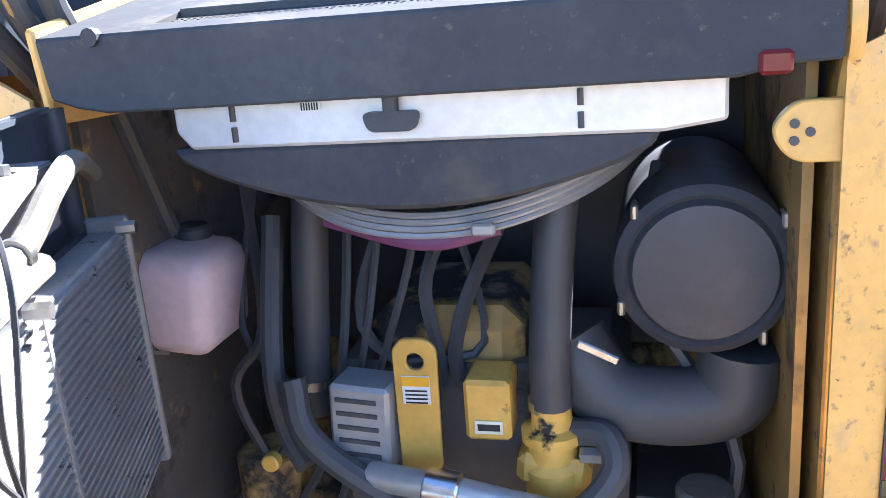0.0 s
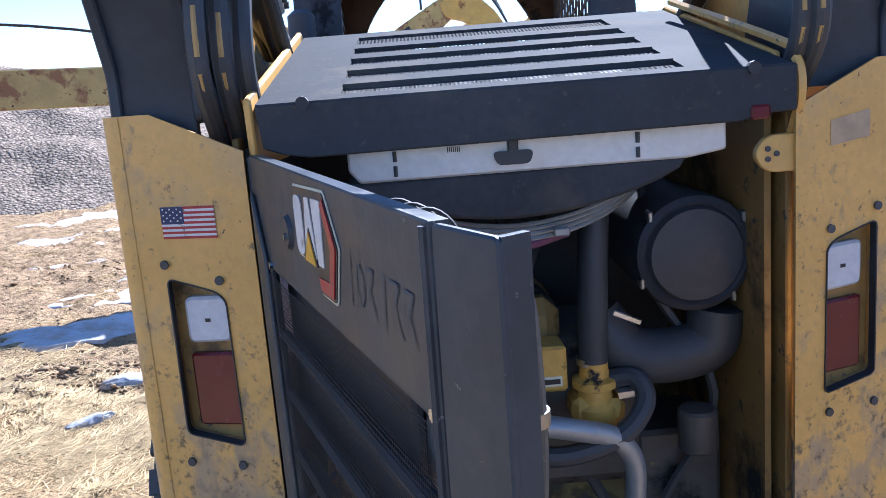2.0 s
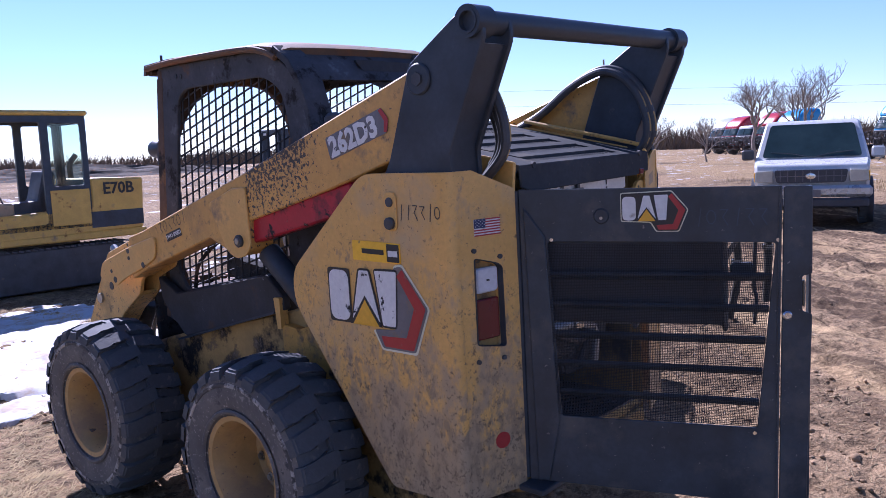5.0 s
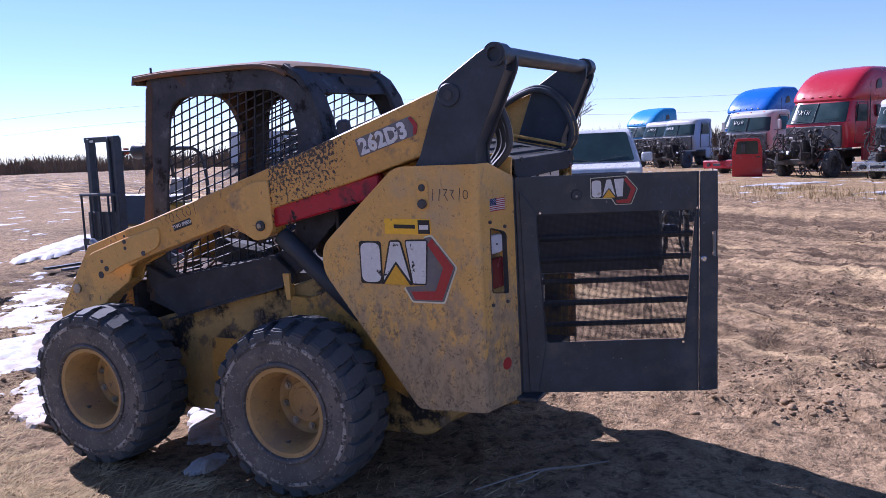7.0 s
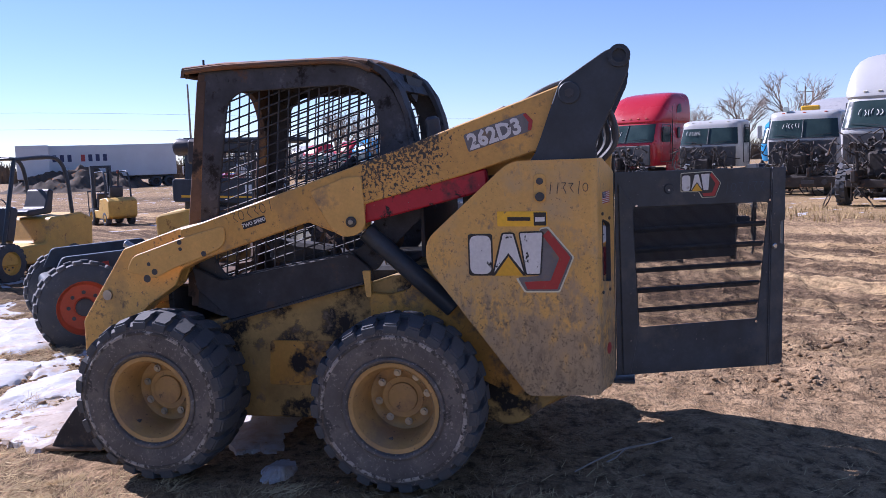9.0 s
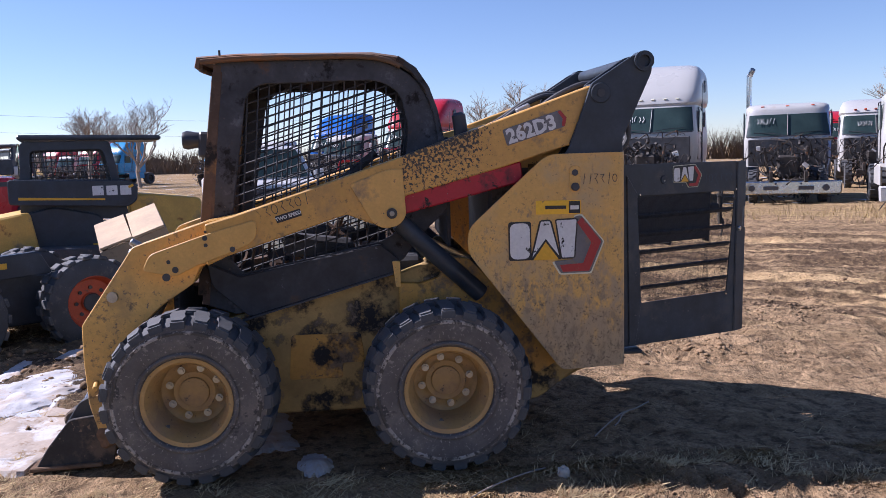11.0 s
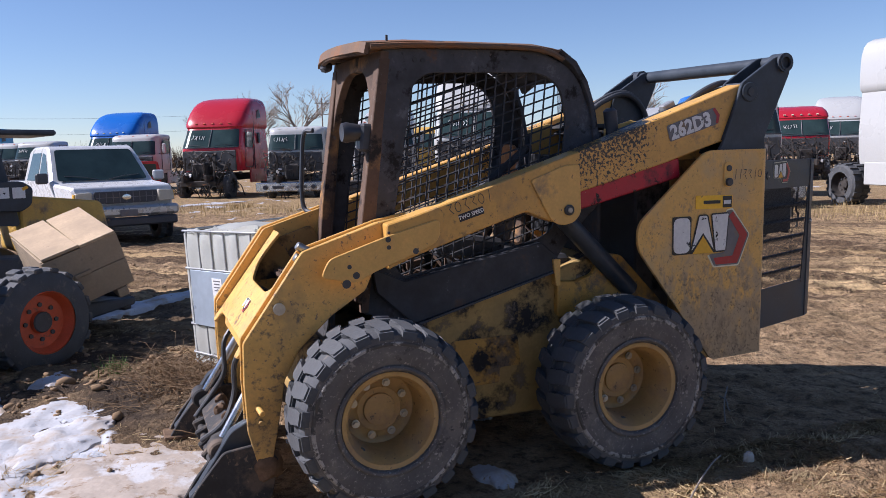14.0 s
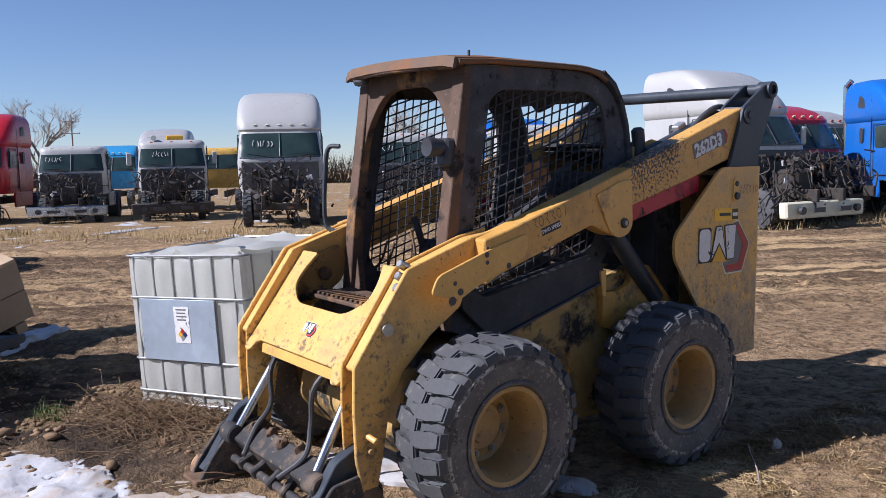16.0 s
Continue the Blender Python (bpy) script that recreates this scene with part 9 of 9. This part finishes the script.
def trailer(x, y, hx, hy, label, lettered):
    t = thing("box_trailer", label, "trailer", "parked box trailers", m=heading(x, y, hx, hy))
    part("box", box((0, 0, 2.55), (2.6, 13.0, 2.9), w=0.04), m_shed_white, t)
    part("chassis", box((0, 0, 0.95), (1.2, 12.6, 0.25), w=0.02), m_dark, t)
    for q in (-1, 1):
        for yy in (-4.6, -5.8):
            simple_wheel(t, q * 1.05, yy, 0.5, 0.45, m_junk, q)
        part("landing_leg", box((q * 0.7, 3.6, 0.45), (0.14, 0.14, 0.9), w=0.01), m_dark, t)
        if lettered:       # large sign reduced to plain bars
            for k in range(8):
                part("sign_bar", box((q * 1.305, 4.6 - 0.62 * k - (0.5 if k > 3 else 0.0), 2.85), (0.01, 0.34, 0.62), w=0), m_blue_decal if k != 4 else m_red_decal, t)


trailer(65.9, 46.3, -0.60, 0.80, "white box trailer with faded sign bars", True)
trailer(64.8, 52.6, 0.80, 0.60, "white box trailer without wheels showing", False)


def brush(name, x0, y0, x1, y1, n, h, seed, label):
    """Far belt of bare brush, too many stems to count."""
    rnd = random.Random(seed)
    bm = bmesh.new()
    for k in range(n):
        u = rnd.random()
        x, y = x0 + (x1 - x0) * u + rnd.uniform(-6, 6), y0 + (y1 - y0) * u + rnd.uniform(-6, 6)
        hh = h * rnd.uniform(0.5, 1.15) * (0.75 + 0.35 * noise.noise(Vector((u * 30, seed, 0))))
        for j in range(5):
            a = rnd.uniform(0, 6.28)
            w = rnd.uniform(0.06, 0.14)
            bx, by = x + rnd.uniform(-1, 1), y + rnd.uniform(-1, 1)
            tip = (bx + math.cos(a) * hh * 0.35, by + math.sin(a) * hh * 0.35, hh * rnd.uniform(0.7, 1))
            vs = [bm.verts.new(p) for p in ((bx - w, by + w, -0.2), (bx + w, by - w, -0.2), tip)]
            bm.faces.new(vs)
            mid = (bx * 0.5 + tip[0] * 0.5, by * 0.5 + tip[1] * 0.5, tip[2] * 0.5)
            vs = [bm.verts.new(p) for p in (mid, (mid[0] + 0.1, mid[1] - 0.1, mid[2]), (tip[0] + rnd.uniform(-1, 1), tip[1] + rnd.uniform(-1, 1), tip[2] * rnd.uniform(0.8, 1)))]
            bm.faces.new(vs)
    return solid(name, bm, m_brush, label, "brush", kind="stuff", smooth=False)


brush("far_brush", -160, 210, 140, 190, 1500, 5.0, 1, "belt of bare brush along the far horizon")
brush("far_brush", 120, 190, 150, -60, 1500, 5.5, 2, "belt of bare brush beyond the truck rows")
brush("far_brush", 110, -40, 20, -130, 1300, 5.5, 3, "belt of bare brush beyond the last trucks")
for x, y, h, sd in ((55.1, 19.4, 9.6, 1), (56.1, 16.5, 9.8, 2), (146.0, -21.0, 20.0, 3), (146.0, -28.5, 21.5, 4), (140.0, -12.0, 16.0, 6), (104.0, -71.0, 19.0, 7), (54.0, 22.4, 4.9, 8), (52.4, 25.9, 6.2, 9), (119.7, 38.0, 15.0, 10)):
    tree(x, y, h, sd)


def power_pole(x, y, h, arms=(0.6, 1.8)):
    t = thing("utility_pole", "tall wooden utility pole with crossarms", "utility pole", "utility poles", m=Matrix.Translation((x, y, 0)))
    part("pole", cyl((0, 0, -0.2), (0, 0, h), 0.10, 8, r2=0.07), m_bark, t)
    for dz in arms:
        part("crossarm", box((0, 0, h - dz), (0.07, 1.6, 0.07), w=0.01), m_bark, t)
        for q in (-1, 1):
            part("insulator", cyl((0, q * 0.7, h - dz), (0, q * 0.7, h - dz + 0.2), 0.04, 8), m_shed_white, t)
    return t


power_pole(88.5, -19.4, 7.8)
power_pole(58.5, 33.1, 8.3, ())
power_pole(33.2, 112.0, 9.2)
wires = thing("power_lines", "thin power lines across the sky", "power line")
for dz in (0.0, -1.9):
    part("wire", pipe([(60.0, 99.3, 6.5 + dz), (78.9, 70.0, 8.6 + dz), (104.2, 17.0, 6.7 + dz), (114.2, -21.7, 7.5 + dz)], 0.012, 4, 8), m_wire, wires)


# loose straw, stones and clods round the machine
def near_height(x, y):
    return ground_height(x, y)


def straw_stuff():
    rnd = random.Random(11)
    pts, faces, k = [], [], 0
    while k < 40000:
        x, y = rnd.uniform(-4.6, 4.5), rnd.uniform(-3.0, 7.0)
        near = max(math.exp(-((y - 1.1 + 0.85 * (x + 1.9)) ** 2) / 1.0), 0.55 if -2.9 < x and -1.7 < y < 2.4 else 0.0) if x < -0.8 else (0.14 if 1.9 < y < 3.3 and x > 0.3 else 0.5 if y > 1.9 else 0.05)
        if rnd.random() > near * max(0.03, min(1.0, 0.12 + 2.2 * fbm(x, y, 1.5) + 0.8 * fbm(x, y, 5.0))):
            continue
        k += 1
        a, L = rnd.gauss(0.5, 1.0), rnd.uniform(0.02, 0.11)
        z = near_height(x, y) + 0.004
        lift = rnd.uniform(-0.004, 0.016) if rnd.random() < 0.985 else rnd.uniform(0.015, 0.05)
        dx, dy, w = math.cos(a), math.sin(a), rnd.uniform(0.0010, 0.0024)
        p0, p1 = Vector((x, y, z)), Vector((x + dx * L, y + dy * L, z + lift))
        o = Vector((-dy, dx, 0.5)) * w
        n = len(pts)
        pts += [p0 - o, p0 + o, p1 + o * 0.5, p1 - o * 0.5]
        faces.append((n, n + 1, n + 2, n + 3))
    k = 0
    while k < 26000:
        x, y = rnd.uniform(-3.0, -0.85), rnd.uniform(-3.2, 2.3)
        wisp = fbm(x, y, 1.2) + 0.7 * fbm(x + 3, y, 4.0) + (0.25 if -0.9 < y < 1.9 else 0.0)
        if rnd.random() > max(0.02, min(1.0, 0.05 + 2.6 * wisp)):
            continue
        k += 1
        a, L = 0.9 + 2.4 * fbm(x, y + 8, 1.6) + rnd.gauss(0, 0.7), rnd.uniform(0.02, 0.10)
        z = near_height(x, y) + 0.004
        lift = rnd.uniform(-0.003, 0.014) if rnd.random() < 0.97 else rnd.uniform(0.015, 0.045)
        dx, dy, w = math.cos(a), math.sin(a), rnd.uniform(0.0012, 0.0028)
        p0, p1 = Vector((x, y, z)), Vector((x + dx * L, y + dy * L, z + lift))
        o = Vector((-dy, dx, 0.5)) * w
        n = len(pts)
        pts += [p0 - o, p0 + o, p1 + o * 0.5, p1 - o * 0.5]
        faces.append((n, n + 1, n + 2, n + 3))
    me = bpy.data.meshes.new("loose_straw")
    me.from_pydata(pts, [], faces)
    me.materials.append(mat("dry_straw", (0.54, 0.405, 0.215), 0.9, spec=0.1, var=0.35, scale=9, bump=0))
    tagged(new("loose_straw", me), "pale dry straw strewn over the mud", "straw", kind="stuff")
    # clods and stones, thickest where the soil is churned
    ico = bmesh.new()
    bmesh.ops.create_icosphere(ico, subdivisions=1, radius=1.0)
    unit = [v.co.copy() for v in ico.verts]
    tris = [[v.index for v in f.verts] for f in ico.faces]
    ico.free()
    pts, faces, k = [], [], 0
    while k < 26000:
        x, y = (rnd.uniform(-4.5, 12.0), rnd.uniform(-7.0, 7.0)) if k % 3 else (rnd.uniform(-3.2, -0.9), rnd.uniform(-3.5, 2.6))
        if -0.95 < x < 0.95 and -0.5 < y < 1.8:
            continue
        churned = 0.9 if (-1.0 < x < 3.6 and 1.7 < y < 4.2) else (0.6 if x > 0.8 else 0.26)
        if rnd.random() > churned * max(0.0, 0.5 + 1.5 * fbm(x, y, 0.8)):
            continue
        k += 1
        r = rnd.uniform(0.004, 0.019) * (2.0 if rnd.random() < 0.05 else 1)
        if x < 0.8 and y < 2.0:      # only crumbs where the mud was driven flat
            r = rnd.uniform(0.0025, 0.0075) * (1.9 if rnd.random() < 0.03 else 1)
        elif x > 3.6:
            r *= 0.7
        if 0.6 < x < 3.6 and 1.6 < y < 3.4:      # freshly dug lumps by the tote
            r *= 1.35
        c, n = Vector((x, y, near_height(x, y) + r * 0.15)), len(pts)
        st = Vector((rnd.uniform(0.7, 1.5), rnd.uniform(0.7, 1.5), rnd.uniform(0.45, 0.8)))
        for u in unit:
            q = u * rnd.uniform(0.72, 1.15)
            pts.append(c + Vector((q.x * st.x, q.y * st.y, q.z * st.z)) * r)
        faces += [[n + i for i in f] for f in tris]
    me = bpy.data.meshes.new("mud_clods")
    me.from_pydata(pts, [], faces)
    me.polygons.foreach_set("use_smooth", [True] * len(me.polygons))
    me.materials.append(mat("mud_clod", (0.262, 0.178, 0.105), 0.95, spec=0.08, var=0.45, scale=5, bump=0.1))
    tagged(new("mud_clods", me), "small clods and stones on the mud", "clods", kind="stuff")


straw_stuff()


# melting snow, thick enough to have an edge
def snow_patch(x, y, rx, ry, turn, seed, h=0.034, slush=False):
    bm = bmesh.new()
    n, rings = 96, 13
    m = Matrix.Translation((x, y, ground_height(x, y) - 0.006)) @ Matrix.Rotation(radians(turn), 4, "Z")
    loops = []
    for j in range(1, rings + 1):
        u = j / rings
        row = []
        for i in range(n):
            a = 2 * math.pi * i / n
            c, s_ = math.cos(a), math.sin(a)
            k = u * max(0.45, 1 + 0.26 * noise.fractal(Vector((c * 1.4 + seed * 3.1, s_ * 1.4, 0.3 + 0.5 * u)), 0.9, 2, 6) + 0.12 * noise.noise(Vector((c * 7 * u, s_ * 7 * u, seed))))
            px, py = rx * k * c, ry * k * s_
            z = h * (1 - u ** 3) * (0.9 + 0.9 * noise.noise(Vector((px * 6, py * 6, seed))) + 0.18 * noise.noise(Vector((px * 17, py * 17, seed)))) + (0.012 if j < rings else -0.03)
            row.append(bm.verts.new(m @ Vector((px, py, z))))
        loops.append(row)
    for a_, b_ in zip(loops, loops[1:]):
        for i in range(n):
            bm.faces.new((a_[i], a_[(i + 1) % n], b_[(i + 1) % n], b_[i]))
    bm.faces.new(loops[0])
    if slush:
        solid("slush_patch", bm, m_slush, "tan muddy slush before the coupler", "slush")
    else:
        solid("snow_patch", bm, m_snow, "patch of melting snow on the mud", "snow", "melting snow patches")


m_snow = mat("melting_snow", (0.50, 0.50, 0.505), 0.55, spec=0.1, var=0.08, scale=4, fine=24, spots=(((0.40, 0.325, 0.25), 3.2, 0.49, 0.14, 0.8), ((0.30, 0.22, 0.15), 26, 0.62, 0.06, 0.9)), bump=0.16)
m_slush = mat("muddy_slush", (0.43, 0.365, 0.30), 0.6, spec=0.1, var=0.15, scale=5, fine=30, spots=(((0.52, 0.51, 0.50), 3.5, 0.50, 0.08, 0.6), ((0.26, 0.19, 0.13), 8, 0.56, 0.07, 0.9)), bump=0.14)
snow_patch(0.22, 2.42, 0.78, 0.50, 20, 42, 0.014, True)
SNOW_NEAR = ((0.9, 4.05, 0.85, 0.55, 40, 52), (1.9, 5.35, 1.1, 0.62, 42, 53), (3.3, 6.8, 1.1, 0.45, 40, 54), (7.6, 11.4, 2.2, 0.5, 35, 55), (0.85, 2.85, 0.80, 0.34, -12, 41), (0.35, 2.95, 0.55, 0.22, 10, 51), (-1.86, 2.2, 0.16, 0.07, 20, 43), (-2.45, 3.3, 0.80, 0.30, 15, 45), (-2.62, 4.35, 0.62, 0.36, 20, 46), (-2.8, 5.35, 0.35, 0.13, 10, 47), (-5.7, 10.95, 1.35, 0.26, 51, 48), (-1.35, 5.6, 0.7, 0.35, 15, 49), (-1.15, 3.85, 0.55, 0.22, 20, 50), (-1.88, 1.64, 0.13, 0.035, 30, 44), (-0.68, 0.67, 0.16, 0.09, 10, 1), (0.05, 1.12, 0.62, 0.24, 25, 2), (0.25, 0.37, 0.2, 0.08, 0, 3), (0.74, 2.62, 0.5, 0.24, -25, 4), (0.95, 2.82, 0.35, 0.2, 10, 33), (-0.2, 2.5, 0.26, 0.13, 0, 6), (-0.55, 3.05, 0.55, 0.28, 15, 7),
             (-1.1, 3.25, 0.5, 0.16, 25, 8), (2.25, 2.75, 0.36, 0.12, -20, 21), (0.15, 1.4, 0.22, 0.08, 10, 28), (1.7, 3.1, 0.5, 0.1, 10, 29))
for q in SNOW_NEAR:
    snow_patch(*q)
SNOW_YARD = ((-0.2, 4.2, 1.1, 0.75, 40, 9), (-1.1, 4.7, 0.75, 0.42, 60, 10), (0.75, 5.9, 1.7, 0.9, 45, 11), (-0.6, 6.4, 1.1, 0.55, 30, 12), (0.2, 8.2, 1.6, 0.6, 20, 13),
             (2.3, 4.7, 1.0, 0.45, 40, 14), (-2.9, 8.2, 1.2, 0.4, 20, 15), (-0.6, 10.6, 1.8, 0.6, 10, 16), (2.0, 18.2, 3.2, 0.8, 15, 17))
for q in SNOW_YARD:
    snow_patch(*q)
SNOW_FAR = ((3.3, 21.8, 3.6, 0.9, 8, 18), (-0.3, 14.3, 2.6, 0.6, 12, 19), (4.95, 2.15, 1.0, 0.16, -40, 20), (5.7, 7.6, 1.1, 0.4, 0, 22), (20.5, -3.7, 1.5, 0.25, -55, 23),
            (24.5, -0.6, 1.6, 0.3, -60, 24), (-4.5, 12.0, 2.0, 0.4, 10, 25), (3.4, 5.9, 0.9, 0.4, 35, 26), (1.2, 3.4, 0.5, 0.16, 30, 27), (3.6, 3.0, 0.6, 0.1, 5, 30))
for q in SNOW_FAR:
    snow_patch(*q)


# dry grass standing before the truck rows, and one green tuft by the tote
def grass(name, spots, material, label, category, kind, seed):
    rnd = random.Random(seed)
    pts, faces = [], []
    for x, y, n, spread, high in spots:
        for k in range(n):
            bx, by = x + rnd.gauss(0, spread), y + rnd.gauss(0, spread)
            z = ground_height(bx, by) - 0.01
            a, h, w = rnd.uniform(0, 6.28), high * rnd.uniform(0.4, 1.1), 0.004 + high * 0.018
            lean = rnd.uniform(0.1, 0.7) * h
            i = len(pts)
            pts += [(bx - w * math.sin(a), by + w * math.cos(a), z), (bx + w * math.sin(a), by - w * math.cos(a), z), (bx + lean * math.cos(a), by + lean * math.sin(a), z + h)]
            faces.append((i, i + 1, i + 2))
    me = bpy.data.meshes.new(name)
    me.from_pydata(pts, [], faces)
    me.materials.append(material)
    tagged(new(name, me), label, category, kind=kind)


rnd_grass = random.Random(21)
tufts = []
for k in range(330):
    gx, g = rnd_grass.uniform(3.0, 27.0), rnd_grass.uniform(-1.6, 2.6)
    tufts.append((gx, -8.5 + 1.136 * (gx - 13.0) - g / 0.66, 26, 0.22, rnd_grass.uniform(0.07, 0.24)))
grass("dry_grass", tufts, mat("dry_grass_blades", (0.42, 0.31, 0.15), 0.9, spec=0.1, var=0.35, scale=2, bump=0), "dry yellow grass standing before the truck rows", "grass", "stuff", 4)
grass("green_grass_tuft", [(2.29, 2.36, 130, 0.05, 0.09)], mat("young_grass_blades", (0.10, 0.15, 0.035), 0.8, var=0.3, scale=20, bump=0), "small tuft of young green grass in the mud", "grass", "", 6)


# dead stalks and roots heaped by the tote, twigs and a pale stone near the wheels
def dead_stalks():
    rnd = random.Random(17)
    bm = bmesh.new()
    for k in range(800):
        x, y = rnd.gauss(1.62, 0.32), rnd.gauss(1.86, 0.22)
        z = ground_height(x, y)
        a, L = rnd.gauss(0.4, 1.1), rnd.uniform(0.06, 0.34)
        p = Vector((x, y, z + rnd.uniform(0.0, 0.05)))
        q = p + Vector((math.cos(a) * L, math.sin(a) * L, rnd.uniform(-0.02, 0.10)))
        mid = (p + q) / 2 + Vector((rnd.uniform(-0.03, 0.03), rnd.uniform(-0.03, 0.03), rnd.uniform(0.0, 0.05)))
        add_pipe(bm, [p, mid, q], [0.0032, 0.0026, 0.0012], 3)
    tagged(link_bm("dead_stalks", bm, mat("dead_stalk", (0.23, 0.155, 0.09), 0.9, spec=0.1, var=0.4, scale=14, bump=0), smooth=False), "brown dead stalks and roots heaped on the mud", "dead stalks", kind="stuff")


dead_stalks()
m_pale_stone = mat("pale_stone", (0.46, 0.42, 0.36), 0.8, var=0.15, scale=20, bump=0.05)
m_brown_stone = mat("brown_stone", (0.33, 0.20, 0.11), 0.85, var=0.25, scale=20, bump=0.08)
for name, c, r, seed, material, label in (("stone", (-1.07, -0.51, 0.016), 0.030, 2, m_pale_stone, "pale round stone on the mud"), ("stone", (0.66, 2.0, 0.03), 0.045, 5, m_brown_stone, "brown stone lying in the slush")):
    solid(name, clump((c[0], c[1], ground_height(c[0], c[1]) + c[2]), r, seed), material, label, "stone")
for k, (x, y, a, L) in enumerate(((-0.55, -0.80, -0.7, 0.75), (-0.95, -0.45, 2.2, 0.55), (-0.42, -0.95, -0.5, 0.35))):
    pts = [(x + math.cos(a) * L * u + 0.012 * math.sin(u * 4 + k), y + math.sin(a) * L * u, ground_height(x + math.cos(a) * L * u, y + math.sin(a) * L * u) + 0.012 + 0.02 * math.sin(u * 3.1)) for u in (0, 0.25, 0.5, 0.75, 1.0)]
    solid("stick", pipe(pts, 0.0042, 6), m_bark, "thin bare stick lying on the mud", "stick")
